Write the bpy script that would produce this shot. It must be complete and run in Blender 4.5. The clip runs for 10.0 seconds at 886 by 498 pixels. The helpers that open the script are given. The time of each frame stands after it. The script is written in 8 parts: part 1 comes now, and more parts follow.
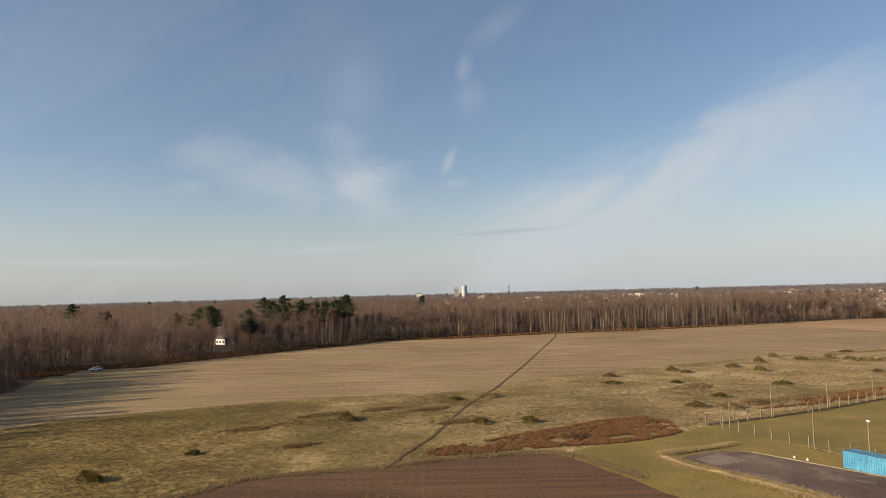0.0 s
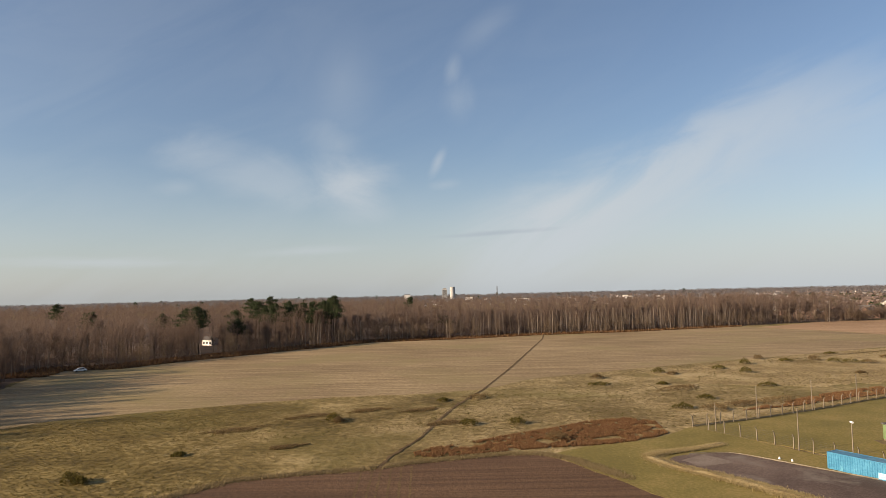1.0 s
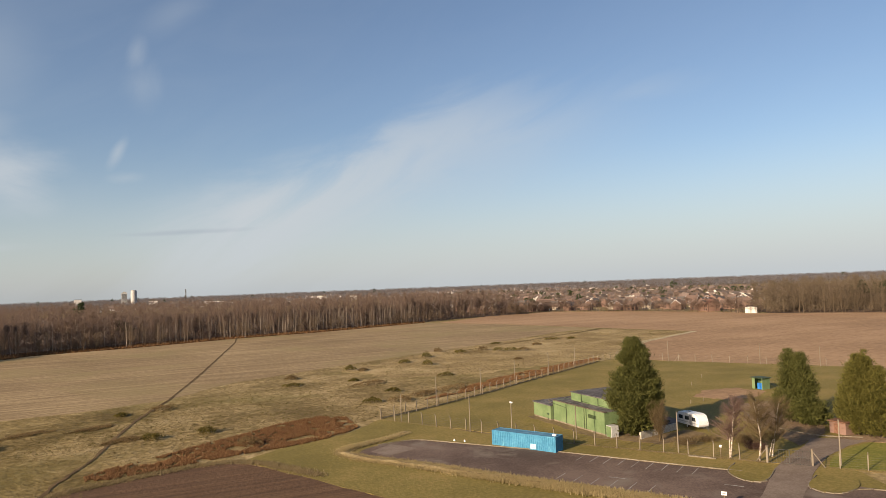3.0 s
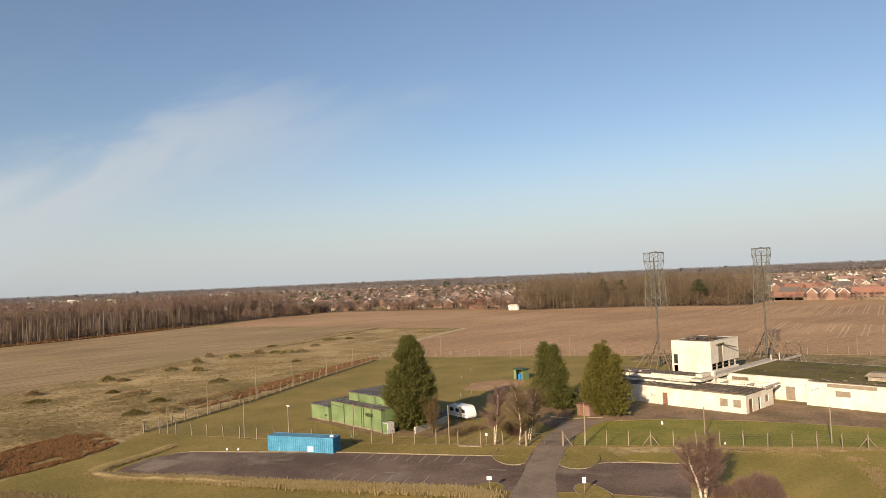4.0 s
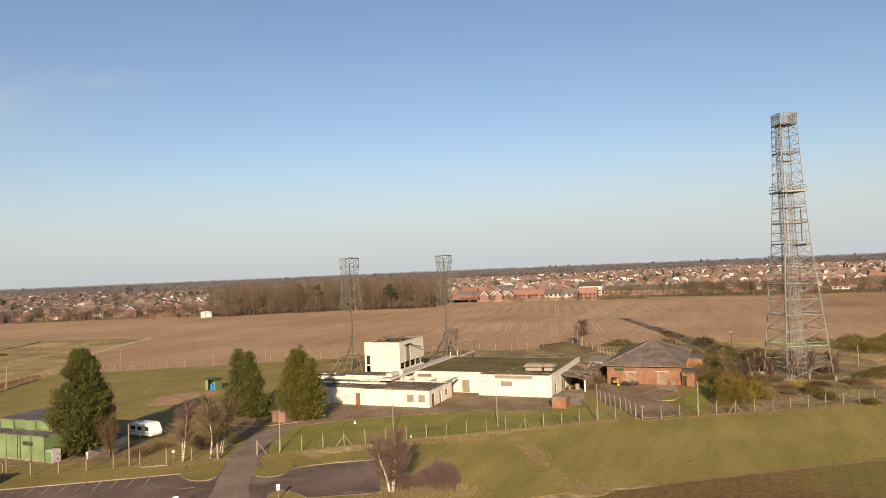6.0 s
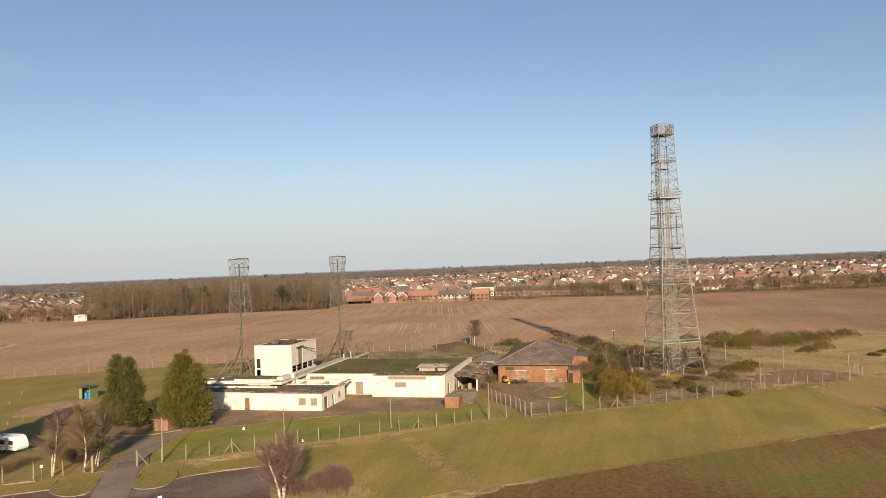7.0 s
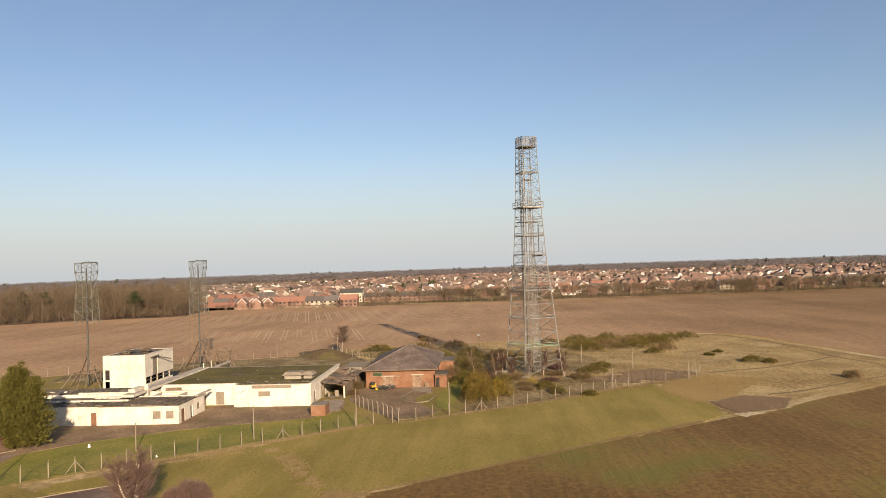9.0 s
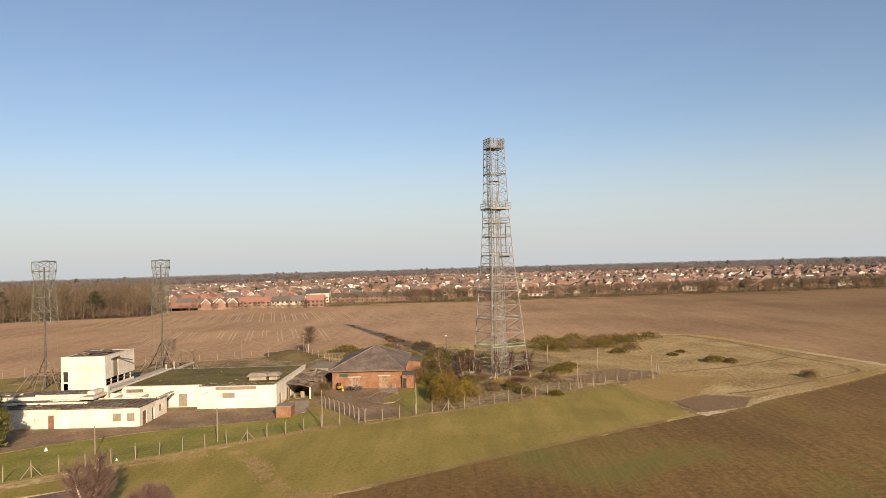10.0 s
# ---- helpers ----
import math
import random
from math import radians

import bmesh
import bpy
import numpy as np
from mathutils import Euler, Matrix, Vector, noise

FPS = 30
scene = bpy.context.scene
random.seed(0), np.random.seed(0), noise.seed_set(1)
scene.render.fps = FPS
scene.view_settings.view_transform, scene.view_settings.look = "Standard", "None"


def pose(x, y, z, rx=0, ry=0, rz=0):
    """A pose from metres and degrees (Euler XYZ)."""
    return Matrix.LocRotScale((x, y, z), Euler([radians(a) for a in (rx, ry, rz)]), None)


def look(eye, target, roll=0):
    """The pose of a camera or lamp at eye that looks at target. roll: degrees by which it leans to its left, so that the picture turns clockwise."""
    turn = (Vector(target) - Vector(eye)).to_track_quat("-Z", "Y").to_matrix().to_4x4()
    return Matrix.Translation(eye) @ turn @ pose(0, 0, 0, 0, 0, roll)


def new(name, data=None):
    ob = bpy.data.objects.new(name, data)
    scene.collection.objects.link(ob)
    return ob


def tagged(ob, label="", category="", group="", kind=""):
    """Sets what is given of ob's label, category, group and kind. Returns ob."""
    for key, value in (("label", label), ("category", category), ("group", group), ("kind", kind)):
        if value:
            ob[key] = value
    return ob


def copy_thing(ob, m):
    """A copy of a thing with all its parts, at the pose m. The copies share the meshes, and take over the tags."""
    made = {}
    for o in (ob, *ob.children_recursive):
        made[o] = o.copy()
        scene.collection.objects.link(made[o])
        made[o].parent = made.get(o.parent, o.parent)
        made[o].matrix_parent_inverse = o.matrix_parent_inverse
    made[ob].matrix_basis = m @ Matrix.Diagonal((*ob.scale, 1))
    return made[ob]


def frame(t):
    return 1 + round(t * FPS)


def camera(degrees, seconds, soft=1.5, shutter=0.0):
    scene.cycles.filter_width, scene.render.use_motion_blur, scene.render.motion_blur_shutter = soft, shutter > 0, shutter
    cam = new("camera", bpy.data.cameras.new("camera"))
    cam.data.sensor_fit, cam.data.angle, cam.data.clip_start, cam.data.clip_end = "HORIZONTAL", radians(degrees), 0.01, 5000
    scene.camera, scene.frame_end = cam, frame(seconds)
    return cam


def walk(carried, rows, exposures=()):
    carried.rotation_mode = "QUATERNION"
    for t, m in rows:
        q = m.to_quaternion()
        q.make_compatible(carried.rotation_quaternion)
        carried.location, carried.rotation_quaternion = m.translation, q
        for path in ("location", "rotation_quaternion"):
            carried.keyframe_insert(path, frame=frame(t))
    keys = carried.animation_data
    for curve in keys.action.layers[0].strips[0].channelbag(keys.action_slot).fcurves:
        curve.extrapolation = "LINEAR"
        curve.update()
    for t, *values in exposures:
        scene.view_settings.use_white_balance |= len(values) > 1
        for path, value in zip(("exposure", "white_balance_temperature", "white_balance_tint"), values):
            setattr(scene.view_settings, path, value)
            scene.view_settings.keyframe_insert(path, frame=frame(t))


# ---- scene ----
cam = camera(65.48, 10.0, soft=0.8)
EYE = (0.0, 0.0, 26.5)
# seconds, yaw, pitch, roll in degrees: a drone that hovers and turns
PATH = [
    (0.0, 1.82, 3.48, -1.52),
    (0.5, 1.47, 3.56, -1.44),
    (1.0, 0.85, 3.56, -1.36),
    (1.5, -0.29, 3.54, -1.30),
    (2.0, -6.09, 3.38, -1.49),
    (2.5, -14.85, 3.10, -1.91),
    (2.7, -18.65, 3.04, -2.05),
    (3.8, -38.51, 2.33, -2.39),
    (4.0, -42.32, 2.21, -2.50),
    (4.5, -50.05, 1.95, -2.66),
    (5.0, -57.23, 1.74, -2.68),
    (5.5, -60.73, 1.68, -2.58),
    (6.0, -67.05, 1.57, -2.40),
    (6.2, -70.04, 1.49, -2.44),
    (7.3, -77.86, 1.31, -2.25),
    (7.5, -79.82, 1.32, -2.31),
    (8.0, -83.16, 1.31, -2.13),
    (8.5, -84.60, 1.36, -2.03),
    (9.0, -86.67, 1.40, -1.89),
    (9.5, -89.51, 1.34, -1.82),
    (10.0, -89.36, 1.37, -1.64),
]
walk(cam, [(t, Matrix.Translation(EYE) @ pose(0, 0, 0, 0, 0, yaw) @ pose(0, 0, 0, 90 + pitch, 0, 0) @ pose(0, 0, 0, 0, 0, roll))
           for t, yaw, pitch, roll in PATH],
     exposures=[(0.0, 0.80, 6650, 17), (4.0, 0.82, 6700, 17), (10.0, 0.86, 6850, 19)])

# ---- light: low winter sun, thin cirrus ----
SUN_AZ, SUN_EL = 201.0, 19.0
to_sun = Vector((math.cos(radians(SUN_EL)) * math.cos(radians(SUN_AZ)), math.cos(radians(SUN_EL)) * math.sin(radians(SUN_AZ)), math.sin(radians(SUN_EL))))
sun_data = bpy.data.lights.new("sun", "SUN")
sun_data.energy, sun_data.angle, sun_data.color = 5.0, radians(0.6), (1.0, 0.82, 0.58)
sun = new("sun", sun_data)
sun.matrix_world = look(to_sun * 200, (0, 0, 0))

world = bpy.data.worlds.new("sky")
scene.world = world
world.use_nodes = True
wt = world.node_tree
wt.nodes.clear()


def wnode(kind, **values):
    n = wt.nodes.new(kind)
    for key, value in values.items():
        n.inputs[key].default_value = value
    return n


sky = wt.nodes.new("ShaderNodeTexSky")
sky.sky_type, sky.sun_disc = "NISHITA", False
sky.sun_elevation, sky.sun_rotation = radians(SUN_EL), radians(90 - SUN_AZ)
sky.air_density, sky.dust_density, sky.ozone_density = 1.0, 1.0, 3.0
coord = wt.nodes.new("ShaderNodeTexCoord")
# cirrus, placed by compass bearing and height in degrees
parts_xyz = wt.nodes.new("ShaderNodeSeparateXYZ")
wt.links.new(coord.outputs["Generated"], parts_xyz.inputs[0])


def wmath(op, *values):
    n = wnode("ShaderNodeMath")
    n.operation = op
    for k, v in enumerate(values):
        if isinstance(v, (int, float)):
            n.inputs[k].default_value = v
        else:
            wt.links.new(v, n.inputs[k])
    return n.outputs[0]


def wramp(value, a, b, c=0.0, d=1.0):
    n = wnode("ShaderNodeMapRange")
    n.interpolation_type = "SMOOTHSTEP"
    for k, v in zip(("From Min", "From Max", "To Min", "To Max"), (a, b, c, d)):
        n.inputs[k].default_value = v
    wt.links.new(value, n.inputs[0])
    return n.outputs[0]


AZ = wmath("MULTIPLY", wmath("ARCTAN2", parts_xyz.outputs[0], parts_xyz.outputs[1]), 57.2958)
EL = wmath("MULTIPLY", wmath("ARCSINE", parts_xyz.outputs[2]), 57.2958)


def streaks(scale, tilt, stretch, detail, seed, warp=0.0):
    """Fibrous noise on the sky, drawn out along a tilted line."""
    at = wt.nodes.new("ShaderNodeCombineXYZ")
    wt.links.new(AZ, at.inputs[0])
    wt.links.new(EL, at.inputs[1])
    at.inputs[2].default_value = seed
    turn_to = wt.nodes.new("ShaderNodeMapping")
    turn_to.vector_type = "TEXTURE"
    turn_to.inputs["Rotation"].default_value = (0, 0, radians(tilt))
    turn_to.inputs["Scale"].default_value = (stretch, 1.0, 1.0)
    wt.links.new(at.outputs[0], turn_to.inputs[0])
    n = wnode("ShaderNodeTexNoise", Scale=scale, Detail=detail, Roughness=0.58, Distortion=warp)
    wt.links.new(turn_to.outputs[0], n.inputs["Vector"])
    return n.outputs[0]


fibre = streaks(0.22, 24.0, 3.2, 7.0, 3.0, 0.8)
puff = streaks(0.16, 15.0, 1.5, 6.0, 9.0, 0.6)
haze_rows = streaks(0.5, 1.0, 9.0, 4.0, 5.0)


def blob(az, el, ra, re, tilt=0.0):
    """How far a spot of the sky lies from the middle of a cloud, in units of its half widths."""
    c, sn = math.cos(radians(tilt)), math.sin(radians(tilt))
    da, de = wmath("SUBTRACT", AZ, az), wmath("SUBTRACT", EL, el)
    u = wmath("ADD", wmath("MULTIPLY", da, c / ra), wmath("MULTIPLY", de, sn / ra))
    v = wmath("ADD", wmath("MULTIPLY", da, -sn / re), wmath("MULTIPLY", de, c / re))
    return wmath("SQRT", wmath("ADD", wmath("MULTIPLY", u, u), wmath("MULTIPLY", v, v)))


# the long bank: a crisp upper edge that climbs to the east, fraying out below
edge = wmath("MINIMUM", wmath("MULTIPLY_ADD", AZ, 0.37, 5.9), wmath("MULTIPLY_ADD", AZ, 0.05, 14.2))
under = wmath("SUBTRACT", wmath("ADD", edge, wmath("MULTIPLY_ADD", fibre, 7.0, -3.5)), EL)
bank = wmath("MULTIPLY", wramp(under, -1.6, 4.2), wramp(under, 3.0, 10.0, 1.0, 0.12))
bank = wmath("MULTIPLY", bank, wmath("MULTIPLY", wramp(AZ, -4.0, 10.0), wramp(wmath("ADD", AZ, wmath("MULTIPLY_ADD", fibre, 16.0, -8.0)), 20.0, 46.0, 1.0, 0.0)))
clouds = wmath("MULTIPLY", bank, wramp(fibre, 0.3, 0.6, 0.55, 1.05))
# loose puffs and mares' tails
for az, el, ra, re, tilt, amount, grain in (
        (-8.0, 9.3, 4.2, 3.2, -18, 1.0, puff), (-9.4, 12.2, 3.6, 2.2, -30, 0.35, puff), (-7.4, 6.9, 3.4, 1.4, 4, 0.4, puff), (-15.0, 9.4, 6.0, 2.2, -6, 0.5, puff), (-20.5, 11.2, 4.0, 1.6, 8, 0.5, puff),
                                            (-22.0, 8.6, 2.0, 0.8, 4, 0.3, puff), (0.3, 18.0, 0.9, 1.8, -14, 0.36, puff), (3.2, 21.2, 3.2, 1.2, 32, 0.2, fibre), (0.6, 15.8, 1.6, 2.0, 4, 0.24, puff),
                                            (-1.1, 10.8, 0.5, 1.5, -26, 0.6, puff), (-0.6, 8.9, 1.6, 0.5, 6, 0.3, puff), (-9.0, 17.0, 3.0, 5.0, -12, 0.22, fibre), (27.0, 12.4, 5.0, 0.8, 24, 0.4, fibre),
                                            (41.0, 14.6, 6.0, 1.4, 5, 0.25, fibre), (-28.0, 2.8, 9.0, 0.5, 0.5, 0.5, haze_rows), (-12.0, 3.6, 6.0, 0.5, 2.0, 0.35, haze_rows)):
    near = wmath("ADD", blob(az, el, ra, re, tilt), wmath("MULTIPLY_ADD", grain, 2.2, -1.1))
    clouds = wmath("MAXIMUM", clouds, wramp(near, -0.1, 1.25, amount, 0.0))
# thin high veil, thicker to the north
veil = wmath("MULTIPLY", wramp(AZ, -40.0, 30.0, 0.17, 0.05), wramp(fibre, 0.3, 0.7, 0.55, 1.3))
clouds = wmath("ADD", clouds, veil)
# one thin grey bar of low cloud
bar_near = wmath("ADD", blob(3.4, 4.75, 6.5, 0.26, 2.5), wmath("MULTIPLY_ADD", haze_rows, 2.4, -1.2))
grey_bar = wramp(bar_near, 0.1, 1.1, 0.4, 0.0)
both = clouds
# the white haze of the low air
low = wnode("ShaderNodeMapRange")
for k, v in zip(("From Min", "From Max", "To Min", "To Max"), (-0.02, 0.2, 0.74, 0.0)):
    low.inputs[k].default_value = v
low.interpolation_type = "SMOOTHSTEP"
wt.links.new(parts_xyz.outputs[2], low.inputs[0])
cover = wnode("ShaderNodeMath")
cover.operation = "MULTIPLY_ADD"
cover.use_clamp = True
cover.inputs[1].default_value = 0.66
wt.links.new(both, cover.inputs[0])
wt.links.new(wmath("MULTIPLY", low.outputs[0], wramp(AZ, -45.0, 75.0, 0.6, 1.2)), cover.inputs[2])
mix = wt.nodes.new("ShaderNodeMix")
mix.data_type = "RGBA"
wt.links.new(cover.outputs[0], mix.inputs[0])
clear_air = wt.nodes.new("ShaderNodeMix")
clear_air.data_type, clear_air.blend_type = "RGBA", "MULTIPLY"
clear_air.inputs[0].default_value = 1.0
clear_air.inputs[7].default_value = (1.05, 1.02, 0.97, 1.0)
wt.links.new(sky.outputs[0], clear_air.inputs[6])
wt.links.new(clear_air.outputs[2], mix.inputs[6])
mix.inputs[7].default_value = (4.3, 4.9, 5.1, 1.0)
grey = wt.nodes.new("ShaderNodeMix")
grey.data_type = "RGBA"
wt.links.new(grey_bar, grey.inputs[0])
wt.links.new(mix.outputs[2], grey.inputs[6])
grey.inputs[7].default_value = (2.7, 3.2, 3.7, 1.0)
back = wnode("ShaderNodeBackground", Strength=0.073)
wt.links.new(grey.outputs[2], back.inputs[0])
wout = wt.nodes.new("ShaderNodeOutputWorld")
wt.links.new(back.outputs[0], wout.inputs[0])

# ---- materials ----
def material(name, colours, rough=0.9, scales=(0.15, 3.0), bump=0.0, bump_scale=None, metal=0.0, streak=None, per_island=0.0,
             per_object=0.0, spec=0.2, mixing=(0.5, 0.5), detail=5.0, extra=None, thin=0.0, slow=None):
    """colours: from dark to light along two mixed noises. scales: their features per metre. streak: (degrees, across,
    along, weight).
    extra: (colour, scale, from, to) of stains with a shape of their own. thin: share of light that passes through leaf
    or twig.
    slow: (tint, axis, from, to) of a tint that fades in slowly along one axis."""
    m = bpy.data.materials.new(name)
    m.use_nodes = True
    nt = m.node_tree
    bsdf = nt.nodes["Principled BSDF"]
    bsdf.inputs["Roughness"].default_value = rough
    bsdf.inputs["Metallic"].default_value = metal
    bsdf.inputs["Specular IOR Level"].default_value = spec
    tc = nt.nodes.new("ShaderNodeTexCoord")

    def math2(op, a, b):
        n = nt.nodes.new("ShaderNodeMath")
        n.operation = op
        for k, v in enumerate((a, b)):
            if isinstance(v, (int, float)):
                n.inputs[k].default_value = v
            else:
                nt.links.new(v, n.inputs[k])
        return n.outputs[0]

    def noise_tex(scale, det, vec=None, dist=0.0):
        n = nt.nodes.new("ShaderNodeTexNoise")
        n.inputs["Scale"].default_value, n.inputs["Detail"].default_value = scale, det
        n.inputs["Roughness"].default_value, n.inputs["Distortion"].default_value = 0.62, dist
        nt.links.new(vec or tc.outputs["Object"], n.inputs["Vector"])
        return n.outputs[0]

    big, fine = noise_tex(scales[0], detail), noise_tex(scales[1], 4.0)
    fac = math2("ADD", math2("MULTIPLY", big, mixing[0]), math2("MULTIPLY", fine, mixing[1]))
    height = fine
    if streak:
        deg, across, along, weight = streak[:4]
        mp = nt.nodes.new("ShaderNodeMapping")
        mp.inputs["Rotation"].default_value = (0, 0, radians(-deg))
        mp.inputs["Scale"].default_value = (along, across, streak[4] if len(streak) > 4 else 1.0)
        mp.vector_type = "POINT"
        nt.links.new(tc.outputs["Object"], mp.inputs[0])
        rows = noise_tex(1.0, 3.0, mp.outputs[0])
        fac = math2("ADD", math2("MULTIPLY", fac, 1 - weight), math2("MULTIPLY", rows, weight))
        height = math2("ADD", fine, rows)
    if per_island:
        geo = nt.nodes.new("ShaderNodeNewGeometry")
        fac = math2("ADD", math2("MULTIPLY", fac, 1 - per_island), math2("MULTIPLY", geo.outputs["Random Per Island"], per_island))
    if per_object:
        info = nt.nodes.new("ShaderNodeObjectInfo")
        fac = math2("ADD", math2("MULTIPLY", fac, 1 - per_object), math2("MULTIPLY", info.outputs["Random"], per_object))
    ramp = nt.nodes.new("ShaderNodeValToRGB")
    lo, hi = (0.41, 0.59) if not (per_island or per_object) else (0.15, 0.85)
    els = ramp.color_ramp.elements
    while len(els) < len(colours):
        els.new(0.5)
    for k, c in enumerate(colours):
        els[k].position = lo + (hi - lo) * k / max(1, len(colours) - 1)
        els[k].color = (*c, 1)
    nt.links.new(fac, ramp.inputs[0])
    out = ramp.outputs[0]
    if extra:
        colour, scale, start, stop = extra
        spots = nt.nodes.new("ShaderNodeMapRange")
        spots.inputs["From Min"].default_value, spots.inputs["From Max"].default_value = start, stop
        nt.links.new(noise_tex(scale, 5.0, None, 0.4), spots.inputs[0])
        blend = nt.nodes.new("ShaderNodeMix")
        blend.data_type = "RGBA"
        nt.links.new(spots.outputs[0], blend.inputs[0])
        nt.links.new(out, blend.inputs[6])
        blend.inputs[7].default_value = (*colour, 1)
        out = blend.outputs[2]
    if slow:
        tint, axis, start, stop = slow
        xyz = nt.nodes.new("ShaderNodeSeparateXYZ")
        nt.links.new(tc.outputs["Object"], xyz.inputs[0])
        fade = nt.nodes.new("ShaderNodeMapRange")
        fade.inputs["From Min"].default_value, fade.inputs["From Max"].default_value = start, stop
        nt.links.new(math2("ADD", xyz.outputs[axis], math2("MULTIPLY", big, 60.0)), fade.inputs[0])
        tinted = nt.nodes.new("ShaderNodeMix")
        tinted.data_type, tinted.blend_type = "RGBA", "MULTIPLY"
        nt.links.new(fade.outputs[0], tinted.inputs[0])
        nt.links.new(out, tinted.inputs[6])
        tinted.inputs[7].default_value = (*tint, 1)
        out = tinted.outputs[2]
    nt.links.new(out, bsdf.inputs["Base Color"])
    if bump:
        bp = nt.nodes.new("ShaderNodeBump")
        bp.inputs["Strength"].default_value, bp.inputs["Distance"].default_value = 1.0, bump
        nt.links.new(height, bp.inputs["Height"])
        nt.links.new(bp.outputs[0], bsdf.inputs["Normal"])
    if thin:
        glow = nt.nodes.new("ShaderNodeBsdfTranslucent")
        nt.links.new(out, glow.inputs[0])
        join = nt.nodes.new("ShaderNodeMixShader")
        join.inputs[0].default_value = thin
        nt.links.new(bsdf.outputs[0], join.inputs[1])
        nt.links.new(glow.outputs[0], join.inputs[2])
        nt.links.new(join.outputs[0], nt.nodes["Material Output"].inputs[0])
    return m


M = {}
# ground covers
M["rough_grass"] = material("rough_grass", [(0.1456, 0.1057, 0.0396), (0.2287, 0.1672, 0.0683), (0.3182, 0.2373, 0.1079), (0.4315, 0.329, 0.1706)],
                            scales=(0.05, 0.7), bump=0.3, mixing=(0.55, 0.45), extra=((0.16, 0.132, 0.036), 0.016, 0.5, 0.68), slow=((0.64, 0.62, 0.42), "X", 55.0, -25.0))
M["stubble"] = material("stubble", [(0.1738, 0.1193, 0.0602), (0.256, 0.1832, 0.0957), (0.3672, 0.2719, 0.1461)], scales=(0.018, 0.8), bump=0.12,
                        streak=(25, 0.42, 0.02, 0.4), extra=((0.235, 0.185, 0.082), 0.014, 0.5, 0.66))
M["brown_field"] = material("brown_field", [(0.2363, 0.1469, 0.0768), (0.3135, 0.1989, 0.1073), (0.3976, 0.2599, 0.1446)], scales=(0.012, 0.5), bump=0.05,
                            streak=(100, 0.09, 0.008, 0.22), slow=((0.62, 0.6, 0.5), "Y", 30.0, -150.0))
M["plough"] = material("plough", [(0.0786, 0.0431, 0.0221), (0.1081, 0.0609, 0.0316), (0.1431, 0.084, 0.0442)], scales=(0.05, 1.6), bump=0.12,
                       streak=(97, 0.9, 0.02, 0.45))
M["crop_field"] = material("crop_field", [(0.1052, 0.0623, 0.0193), (0.1437, 0.0873, 0.0276), (0.1924, 0.1221, 0.0386)], scales=(0.03, 1.2), bump=0.15,
                           streak=(-57, 0.7, 0.03, 0.16), extra=((0.13, 0.115, 0.028), 0.03, 0.55, 0.68))
M["mown_grass"] = material("mown_grass", [(0.1649, 0.1356, 0.0299), (0.2127, 0.1695, 0.0408), (0.2714, 0.2054, 0.0599)], scales=(0.05, 2.0), bump=0.06,
                           streak=(-57, 0.25, 0.03, 0.3))
M["compound_grass"] = material("compound_grass", [(0.1458, 0.117, 0.0299), (0.1895, 0.1485, 0.0393), (0.2527, 0.1845, 0.0599)], scales=(0.07, 2.2), bump=0.08)
M["lush_grass"] = material("lush_grass", [(0.1232, 0.1276, 0.022), (0.1754, 0.1672, 0.0317), (0.2415, 0.198, 0.0484)], scales=(0.12, 2.5), bump=0.08)
M["dry_heath"] = material("dry_heath", [(0.1903, 0.1322, 0.0532), (0.2653, 0.1904, 0.083), (0.3461, 0.2576, 0.1192), (0.4268, 0.3248, 0.1617)], scales=(0.07, 1.2), bump=0.3)
M["trodden"] = material("trodden", [(0.1251, 0.088, 0.044), (0.1699, 0.122, 0.0621), (0.2251, 0.1649, 0.0851)], scales=(0.2, 2.0), bump=0.01)
M["path_soil"] = material("path_soil", [(0.0853, 0.0529, 0.0218), (0.1159, 0.0734, 0.0308), (0.1535, 0.0992, 0.0422)], scales=(0.2, 2.0), bump=0.01)
M["asphalt"] = material("asphalt", [(0.0765, 0.0512, 0.0387), (0.1173, 0.0809, 0.0612), (0.1683, 0.12, 0.0918)], rough=0.85, scales=(0.06, 4.0), bump=0.01, mixing=(0.62, 0.38),
                        extra=((0.19, 0.155, 0.12), 0.13, 0.55, 0.72))
M["road"] = material("road", [(0.15, 0.112, 0.083), (0.185, 0.142, 0.107), (0.225, 0.176, 0.135)], rough=0.85, scales=(0.2, 4.0), bump=0.01)
M["yard"] = material("yard", [(0.1361, 0.0916, 0.0536), (0.1906, 0.1292, 0.0782), (0.2586, 0.1819, 0.1095)], rough=0.9, scales=(0.15, 2.0), bump=0.02,
                     extra=((0.13, 0.112, 0.048), 0.16, 0.52, 0.66))
M["concrete"] = material("concrete", [(0.25, 0.22, 0.18), (0.33, 0.30, 0.25), (0.42, 0.38, 0.32)], scales=(0.4, 4.0), bump=0.01)
M["paving"] = material("paving", [(0.2, 0.16, 0.12), (0.25, 0.205, 0.155), (0.31, 0.26, 0.20)], scales=(0.3, 3.0), bump=0.01)
M["kerb"] = material("kerb", [(0.1382, 0.1152, 0.0749), (0.1901, 0.1613, 0.1152), (0.2419, 0.2074, 0.1555)], scales=(0.4, 3.0), bump=0.01)
M["line_paint"] = material("line_paint", [(0.156, 0.1404, 0.1196), (0.26, 0.2444, 0.2184), (0.3432, 0.3276, 0.3016)], scales=(0.6, 4.0))
